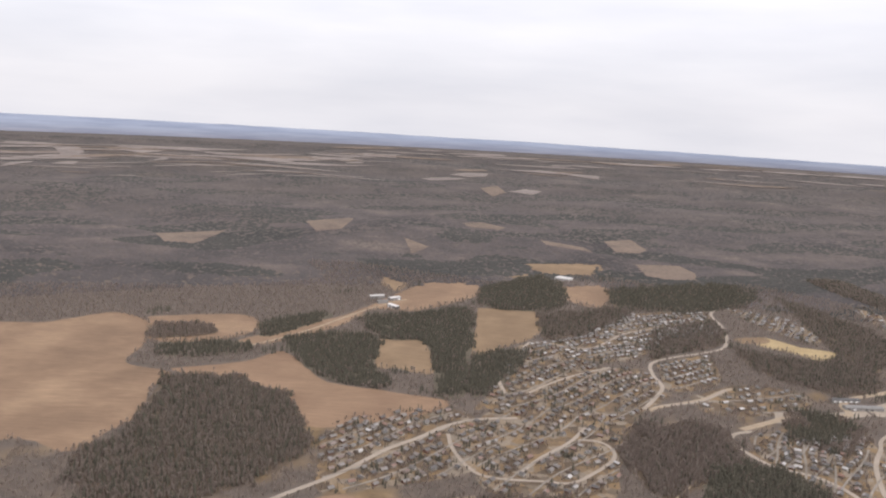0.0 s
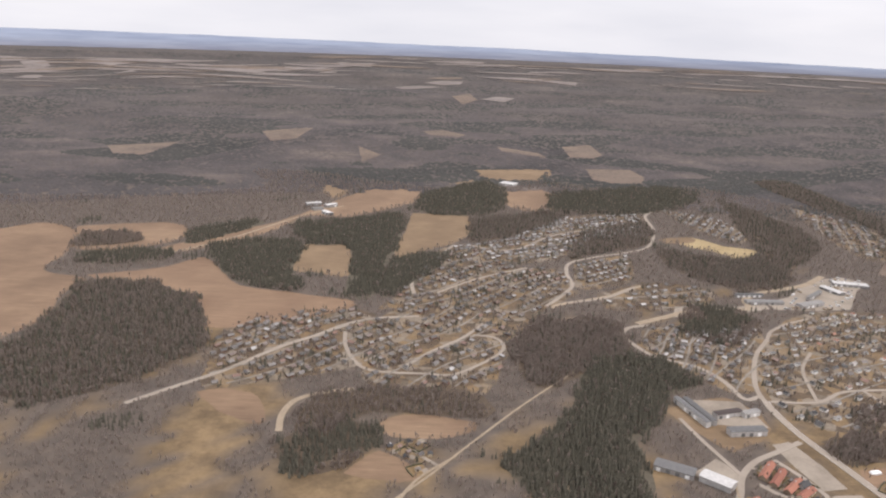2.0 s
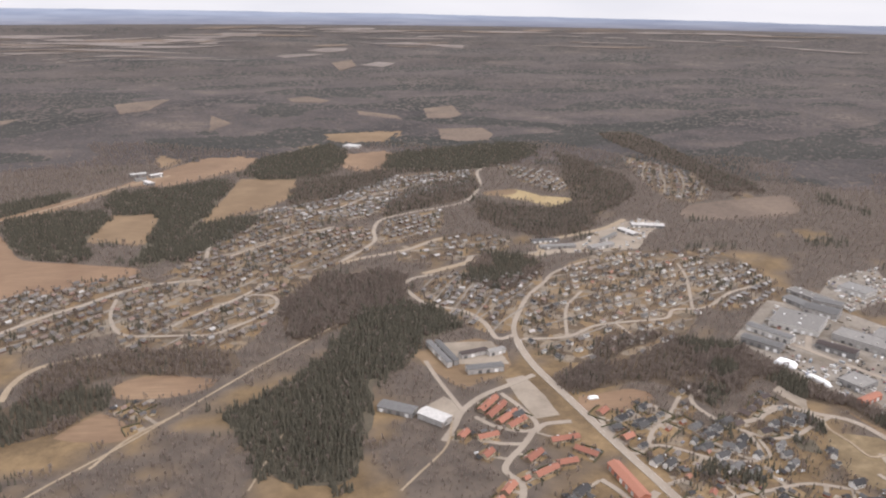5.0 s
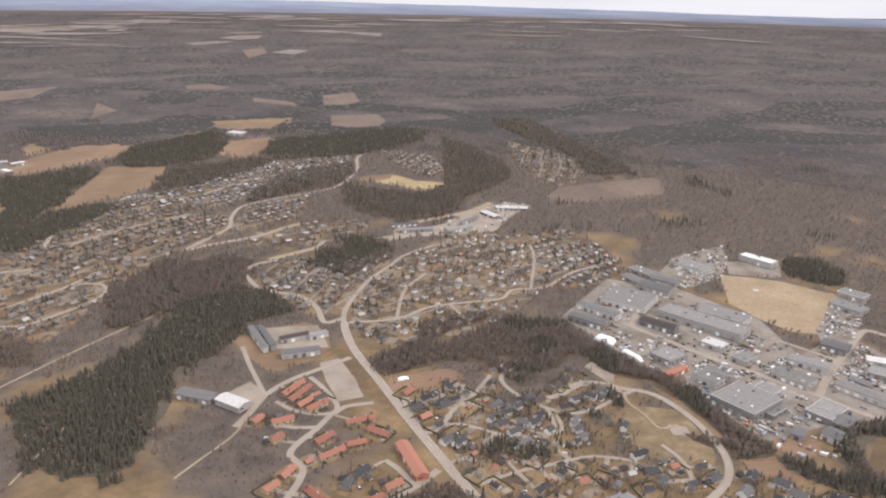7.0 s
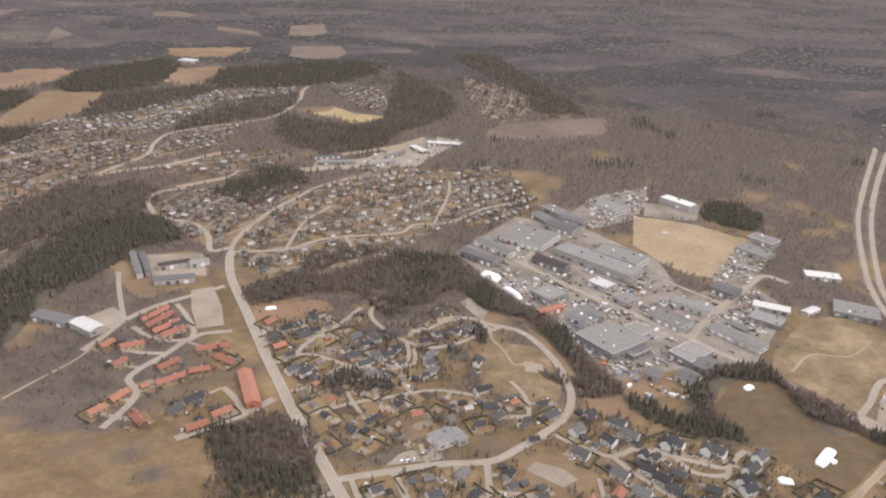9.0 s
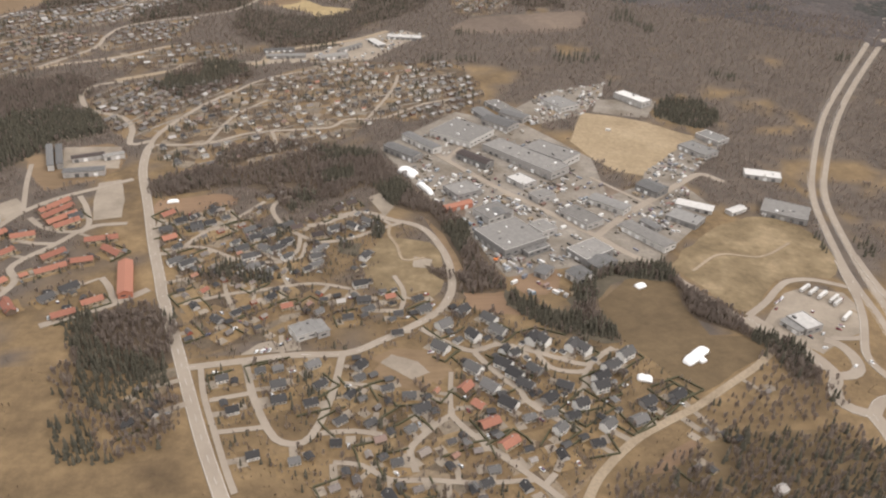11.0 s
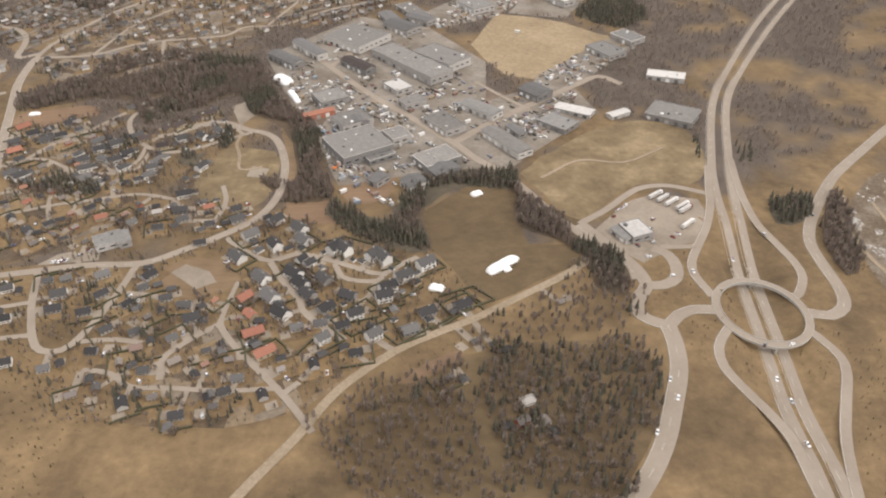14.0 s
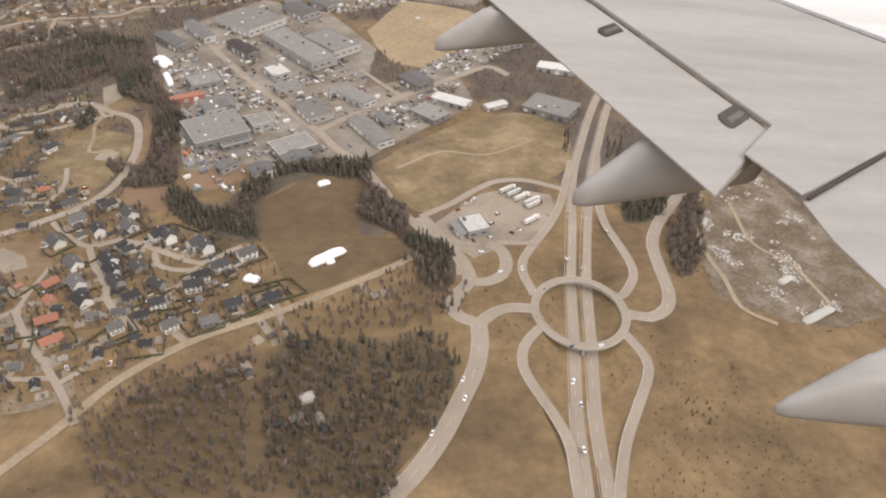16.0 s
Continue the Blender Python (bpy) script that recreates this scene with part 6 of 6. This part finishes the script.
def works_clutter(poly):
    """Containers, stacks and vehicles left about the works yards."""
    rng = random.Random(31)
    kinds = [CONTAINER, CAR, CAR, CAR, pile_template("timber_stack", "stack of brown timber bundles in the yard", "dirt", 4, (6, 1.6, 1.1), 3), pile_template("crate_stack", "stack of grey steel crates in the yard", "grey_wall", 4, (3.2, 2.0, 1.4), 4)]
    px, py = scatter(poly, 8.0)
    ok = far_from_roads(px, py, 3.0)
    done = 0
    for x, y, free in zip(px, py, ok):
        group = noise.noise((x * 0.02, y * 0.02, 6))
        if free and rng.random() < 0.26 + 0.7 * group and all(math.hypot(x - a, y - b) > r * 0.8 + 4 for a, b, r in HALLS):
            stand(rng.choice(kinds), x, y, -55 + rng.choice((0, 90)) + rng.uniform(-12, 12), 0.3)
            done += 1
            if done > 100:
                break


def yard_goods(polys):
    """Pallets, crates, trailers and scrap lying in rows about the yards, too many to tell apart."""
    v, f = [], []
    rng = random.Random(47)
    for poly in polys:
        px, py = scatter(poly, 4.6)
        ok = far_from_roads(px, py, 2.0)
        for x, y, free in zip(px, py, ok):
            if not free or rng.random() > 0.3 + 0.9 * noise.noise((x * 0.03, y * 0.03, 16)) or any(math.hypot(x - a, y - b) < r * 0.85 + 2 for a, b, r in HALLS):
                continue
            n = len(v)
            box(0, 0, 0, rng.choice((1.6, 2.4, 4.4, 6.0)), rng.uniform(1.2, 2.3), rng.uniform(0.7, 2.2), v, f)
            a = radians(-58 + rng.choice((0, 90)) + rng.uniform(-10, 10))
            c, s, z = math.cos(a), math.sin(a), 0.2 + float(base_z(x, y))
            v[n:] = [(p * c - q * s + x, p * s + q * c + y, h + z) for p, q, h in v[n:]]
    tagged(new("yard_goods", mesh_of("yard_goods", v, f, ["goods"])), "pallets, crates and parked trailers in works yards", "goods", kind="stuff")


def excavator(x, y, turn):
    """A tracked digger: body on two tracks, cab, and a bent boom with its bucket on the ground."""
    e = tagged(new("excavator"), "orange tracked excavator beside the big hall", "excavator")
    v, f = loft([rect(-2.4, 1.2, 1.0, 2.3, 0.2), rect(-1.2, 1.3, 0.9, 2.5, 0.2), rect(1.6, 1.3, 0.9, 2.0, 0.2)])
    part("body", mesh_of("body", v, f, ["orange"]), e)
    v, f = loft([rect(0.1, 0.55, 1.9, 3.2), rect(1.5, 0.55, 1.9, 3.0)])
    part("cab", mesh_of("cab", [(p, q + 0.7, z) for p, q, z in v], f, ["glass"]), e, "dark glazed cab")
    v, f = loft([[(p, w, z), (p, -w, z), (p, -w, z + 0.6), (p, w, z + 0.6)] for p, z, w in ((1.4, 1.7, 0.3), (3.4, 3.9, 0.28), (5.6, 3.2, 0.22), (6.2, 0.7, 0.2))])
    part("boom", mesh_of("boom", [(p, q - 0.4, z) for p, q, z in v], f, ["orange"]), e, "bent orange boom")
    v, f = box(6.1, -0.4, 0.0, 1.1, 1.2, 0.9)
    part("bucket", mesh_of("bucket", v, f, ["tyre"]), e, "dark steel bucket")
    for side in (-1.05, 1.05):
        v, f = loft([rect(-2.0, 0.3, 0.25, 0.7, 0.1), rect(-1.6, 0.3, 0.0, 0.9, 0.1), rect(1.6, 0.3, 0.0, 0.9, 0.1), rect(2.0, 0.3, 0.25, 0.7, 0.1)])
        part("track", mesh_of("track", [(p, q + side, z) for p, q, z in v], f, ["tyre"]), e, "black crawler track")
    e.matrix_basis = pose(x, y, 0.28 + float(base_z(x, y)), 0, 0, turn)


excavator(868, 518, 35)
yard_goods(([(796, 759), (887, 874), (961, 832), (1012, 647), (1100, 686), (1115, 619), (1049, 562), (1009, 532), (948, 514), (872, 499), (849, 570)], [(1075, 709), (1164, 799), (1215, 835), (1213, 796), (1096, 669), (1051, 657)], [(963, 902), (1033, 979), (1124, 1012), (1100, 950), (1052, 885), (979, 848)]))
works_clutter([(1075, 709), (1164, 799), (1215, 835), (1213, 796), (1096, 669), (1051, 657)])
works_clutter([(963, 902), (1033, 979), (1124, 1012), (1100, 950), (1052, 885), (979, 848)])
works_clutter([(666, 1145), (717, 1178), (794, 1272), (862, 1296), (894, 1265), (854, 1225), (791, 1125), (724, 1114), (671, 1115)])
works_clutter([(867, 518), (919, 515), (947, 495), (926, 453), (882, 463)])
works_clutter([(796, 759), (887, 874), (961, 832), (924, 690), (1012, 647), (1100, 686), (1115, 619), (1049, 562), (1009, 532), (948, 514), (872, 499), (849, 570)])


hedge([(911, 322), (919, 297), (933, 304), (932, 316)])
hedge([(915, 339), (934, 353)])
hedge([(934, 318), (937, 309), (951, 321), (941, 340)])
hedge([(944, 342), (968, 352), (981, 337), (952, 322)])
hedge([(872, 322), (895, 342), (911, 322), (886, 305), (872, 322)])
hedge([(880, 317), (903, 323)])
hedge([(872, 289), (885, 298)])
hedge([(852, 290), (862, 304)])
hedge([(796, 386), (804, 379), (814, 391)])
hedge([(860, 409), (879, 416), (900, 405)])
hedge([(825, 350), (833, 338)])
hedge([(840, 341), (848, 345)])
hedge([(809, 385), (818, 370)])
hedge([(898, 315), (915, 295), (938, 312)])
hedge([(959, 350), (972, 334), (944, 312)])


def cover_heap(name, label, x, y, turn, length, width, high, mat="plastic", seed=1):
    """A long stack under plastic sheeting: rounded, uneven and tucked in at the foot."""
    rng = random.Random(seed)
    rings, n = [], 12
    for k in range(9):
        u = k / 8
        s = (1 - abs(2 * u - 1) ** 5) ** 0.5 if 0 < u < 1 else 0.25
        ring = []
        for i in range(n):
            a = math.pi * i / (n - 1)
            ring.append(((u - 0.5) * length + rng.uniform(-0.3, 0.3), width / 2 * math.cos(a) * (0.5 + 0.5 * s) + rng.uniform(-0.25, 0.25), max(-0.1, high * s * math.sin(a) ** 0.6 + rng.uniform(-0.15, 0.15))))
        rings.append(ring)
    v, f = loft(rings)
    me = mesh_of(name, v, f, [mat])
    me.shade_smooth()
    ob = tagged(new(name, me), label, "heap")
    ob.matrix_basis = pose(x, y, 0.25 + float(base_z(x, y)), 0, 0, turn)


cover_heap("covered_bale", "long bale stack under white plastic in the meadow", 992, 375, 37, 29, 9, 3.5)
cover_heap("covered_bale", "short bale stack under torn white plastic", 994, 370, 115, 6, 6.5, 2.6, seed=4)
cover_heap("covered_bale", "small bale stack under white plastic sheet", 984, 472, 25, 10, 7, 2.5)
cover_heap("covered_bale", "small bale stack under white plastic sheet", 574, 652, 10, 11, 6, 2.5)
cover_heap("storage_tent", "white arched storage tent beside the wood", 808, 704, -52, 24, 14, 7)
cover_heap("storage_tent", "white arched storage tent beside the wood", 822, 664, -68, 30, 7, 5)
cover_heap("building_site", "white sheeted building material on a plot", 943, 351, -23, 11, 8, 2.5)
cover_heap("rubble_mound", "pale heap of broken stone on waste ground", 1313, 350, 30, 13, 6, 2, "concrete")
cover_heap("rubble_mound", "pale heap of broken stone on waste ground", 1320, 313, 28, 30, 7, 2, "concrete")
cover_heap("rubble_mound", "pale heap of broken stone on waste ground", 1278, 421, -118, 13, 4, 2, "concrete")

def broken_stone(poly):
    """Pale broken rock strewn in clumps over the waste ground."""
    px, py = scatter(poly, 1.7)
    k = np.array([noise.noise((x * 0.045, y * 0.045, 3)) + 0.6 * noise.noise((x * 0.15, y * 0.15, 4)) for x, y in zip(px, py)]) > 0.3
    px, py = px[k], py[k]
    tv = [(0.5, 0.1, 0), (-0.1, 0.55, 0), (-0.55, -0.1, 0), (0.05, -0.45, 0), (0.12, 0.1, 0.42), (-0.2, -0.05, 0.34)]
    tf = [(0, 1, 4), (1, 2, 5), (1, 5, 4), (2, 3, 5), (3, 0, 4), (3, 4, 5)]
    size = RNG.uniform(0.8, 3.0, len(px))
    v, f = soup(tv, tf, np.stack([px, py, ground_z(px, py)], -1), np.stack([size, size * 0.8], -1), RNG.uniform(0, 6.28, len(px)))
    tagged(new("broken_stone", tri_mesh("broken_stone", v, f, ["stone"])), "pale broken rock strewn over waste ground", "stones", kind="stuff")


broken_stone([(1268, 385), (1279, 432), (1312, 475), (1350, 490), (1362, 419), (1345, 340), (1335, 305), (1305, 305), (1290, 350)])
wild_trees()
far_farmland()
far_forest()


# ---- the aeroplane's wing, as it stands beside the eye at the end of the flight ----
def paint_mat(name, base, dirt, rough, streak_scale):
    m, nt, b = node_mat(name, rough)
    b.inputs["Specular IOR Level"].default_value = 0.5
    s = ramp(nt, noise_fac(nt, streak_scale, 6, 0.65, (0.35, 2.2, 1.0, 0.35)), [(0.3, dirt), (0.55, base), (0.8, tuple(min(0.85, c * 1.06) for c in base))])
    fin = ramp(nt, noise_fac(nt, 9.0, 4, 0.7), [(0.3, (0.93, 0.93, 0.93)), (0.7, (1.03, 1.03, 1.03))])
    col = blend(nt, s, fin, 1.0, "MULTIPLY")
    # flaked paint and dark scuffs in short streaks along the hinge line
    flake = ramp(nt, noise_fac(nt, 2.6, 8, 0.72, (0.5, 3.4, 1.0, 0.25)), [(0.66, (0, 0, 0)), (0.7, (0.55, 0.55, 0.55))])
    scuff = ramp(nt, noise_fac(nt, 1.7, 8, 0.7, (0.4, 4.2, 1.0, 0.2)), [(0.29, (0.5, 0.5, 0.5)), (0.34, (0, 0, 0))])
    col = blend(nt, col, tuple(min(0.8, c * 1.25) for c in base), flake)
    col = blend(nt, col, tuple(c * 0.7 for c in dirt), scuff)
    nt.links.new(col, b.inputs["Base Color"])
    return m


MAT["wing_grey"] = paint_mat("wing_grey_paint", (0.32, 0.298, 0.275), (0.24, 0.222, 0.203), 0.5, 0.8)
MAT["wing_white"] = paint_mat("wing_bare_metal", (0.66, 0.645, 0.625), (0.52, 0.5, 0.48), 0.4, 0.8)
MAT["wing_lug"] = island("hinge_lug_metal", [(0.0, (0.12, 0.108, 0.1)), (1.0, (0.15, 0.136, 0.125))], 0.6, 4.0, True)
# Near-black for the gap strips, the hinge pockets and the seal.
MAT["wing_dark"] = island("dark_gap_fill", [(0.0, (0.05, 0.045, 0.042)), (1.0, (0.08, 0.072, 0.066))], 0.8, 4.0, True)

EYE_END = POSES[-1][1].translation / SCALE
# how the aeroplane banks at that moment
BANK = Matrix(((0.986, -0.146, 0.076, 0), (0.126, 0.966, 0.224, 0), (-0.107, -0.212, 0.971, 0), (0, 0, 0, 1)))


def on_wing(x, y, drop=0.0):
    """A point of the wing's upper surface: x forward, y outboard."""
    return Vector((x, y, -1.5 + 0.17 * y - drop))


def slab(corners, thick, drop=0.0, edge=None):
    """A panel with thickness, rounded by a narrow bevel; edge gives each corner its own thickness."""
    bm = bmesh.new()
    top = [bm.verts.new(on_wing(x, y, drop)) for x, y in corners]
    low = [bm.verts.new(on_wing(x, y, drop + (edge[i] if edge else thick))) for i, (x, y) in enumerate(corners)]
    n = len(corners)
    bm.faces.new(top)
    bm.faces.new(low[::-1])
    for i in range(n):
        bm.faces.new((top[i], low[i], low[(i + 1) % n], top[(i + 1) % n]))
    bmesh.ops.recalc_face_normals(bm, faces=bm.faces)
    bmesh.ops.bevel(bm, geom=list(bm.edges), offset=0.008, segments=2, profile=0.5, affect="EDGES")
    return bm


def bm_part(name, bm, mat, parent, label="", smooth=False):
    me = bpy.data.meshes.new(name)
    bm.to_mesh(me)
    bm.free()
    me.materials.append(MAT[mat])
    if smooth:
        me.shade_smooth()
    return part(name, me, parent, label)


def fairing_mesh(tail, root, r0, r1):
    """A drooped canoe-shaped fairing: from its blunt tail it swells forward and up to the underside of the flap."""
    rings, n = [], 20
    for k in range(16):
        u = 1.9 * k / 15
        c, r = tail.lerp(root, u), r0 + (r1 - r0) * u ** 0.92
        if k == 0:
            r *= 0.75
        ring = []
        for i in range(n):
            a = 2 * math.pi * i / n
            ca, sa = math.cos(a), math.sin(a)
            y = c.y + 0.62 * r * math.copysign(abs(ca) ** 0.75, ca)
            ring.append((c.x, y, min(c.z + r * math.copysign(abs(sa) ** 0.85, sa), -1.5 + 0.17 * y - 0.075)))
        rings.append(ring)
    return loft(rings)


def aeroplane_wing():
    wing = tagged(new("aeroplane_wing"), "grey and white airliner wing with lowered flaps", "wing")
    bm_part("main_panel", slab([(4.47, 5.06), (4.17, 5.98), (3.5, 7.0), (2.45, 7.95), (1.75, 10.7), (1.35, 12.9), (2.3, 13.1), (4.4, 9.6), (6.6, 6.2), (9.6, 1.6), (6.5, 1.6), (5.4, 3.2)], 0.25), "wing_white", wing, "bright white upper skin")
    bm_part("spoiler_panel", slab([(2.24, 3.25), (2.595, 3.585), (2.43, 5.72), (2.13, 7.4), (2.42, 7.9), (3.45, 6.97), (4.12, 5.96), (4.41, 5.06), (5.3, 3.2), (5.9, 2.3), (4.2, 2.3), (3.08, 3.30), (2.295, 2.85)], 0.16, 0.02, [0.012, 0.032, 0.032, 0.032, 0.06, 0.1, 0.16, 0.16, 0.16, 0.16, 0.16, 0.1, 0.012]), "wing_grey", wing, "dull grey spoiler panels with worn streaks")
    # Solid near-black strips stand in for the dark open gaps between the panels.
    bm_part("hinge_gap", slab([(4.42, 5.06), (4.13, 5.95), (3.46, 6.95), (3.5, 7.0), (4.17, 5.98), (4.48, 5.06), (5.38, 3.2), (5.31, 3.2)], 0.12, 0.03), "wing_dark", wing, "dark gap behind the spoilers")
    flap = bm_part("outboard_flap", slab([(1.9, 2.89), (1.62, 5.56), (1.5, 6.6), (2.1, 7.4), (2.41, 5.7), (2.575, 3.565)], 0.1, 0.046, [0.01, 0.01, 0.01, 0.1, 0.12, 0.12]), "wing_grey", wing, "grey outboard flap with worn paint")
    bm_part("flap_gap", slab([(2.578, 3.57), (2.414, 5.7), (2.104, 7.4), (2.126, 7.4), (2.427, 5.7), (2.592, 3.578)], 0.05, 0.05), "wing_dark", wing, "dark gap in front of the flap")
    for x, y in ((2.3, 5.13), (2.45, 3.725), (2.17, 6.4)):
        # a rounded pocket with a paler lug across its middle
        at = lambda p, q: (x + 0.1 * p, y + 0.08 * p + 0.085 * q)
        pocket = bm_part("hinge_pocket", slab([at(p, q) for p, q in ((-0.75, -1.0), (-1.0, -0.6), (-1.05, 0.0), (-1.0, 0.6), (-0.75, 1.0), (1.0, 1.0), (1.0, -1.0))], 0.06, 0.036), "wing_dark", flap, "dark rounded hinge pocket")
        bm_part("hinge_lug", slab([at(p, q) for p, q in ((-0.7, -0.55), (-0.7, 0.1), (0.8, 0.1), (0.8, -0.55))], 0.04, 0.03), "wing_lug", pocket, "grey-brown hinge lug")
    inner = bm_part("inboard_flap", slab([(2.29, 2.825), (3.075, 3.28), (4.2, 2.28), (3.6, 1.2), (2.2, 1.4), (2.223, 2.205), (2.228, 2.514)], 0.1, 0.04, [0.01, 0.1, 0.12, 0.12, 0.02, 0.01, 0.01]), "wing_grey", wing, "pale inboard flap")
    bm_part("seal_strip", slab([(2.305, 2.832), (3.065, 3.287), (3.078, 3.277), (2.318, 2.82)], 0.02, 0.018), "wing_dark", inner, "dark rubber seal")
    for tail, root, r0, r1 in ((Vector((1.199, 5.606, -0.892)), Vector((1.641, 5.606, -0.72)), 0.045, 0.165), (Vector((1.53, 3.537, -1.297)), Vector((2.012, 3.537, -1.08)), 0.05, 0.2), (Vector((1.6, 1.845, -1.411)), Vector((1.934, 1.845, -1.36)), 0.02, 0.125)):
        v, f = fairing_mesh(tail, root, r0, r1)
        me = mesh_of("flap_track_fairing", v, f, ["wing_grey"])
        me.shade_smooth()
        part("flap_track_fairing", me, wing, "smooth grey canoe-shaped fairing")
    wing.matrix_basis = Matrix.Translation(EYE_END) @ BANK
    return wing


aeroplane_wing()

# ---- set the whole place down at its scale ----
for ob in list(scene.objects):
    if ob.parent is None and ob.type not in {"CAMERA", "LIGHT"}:
        ob.matrix_basis = Matrix.Scale(SCALE, 4) @ ob.matrix_basis
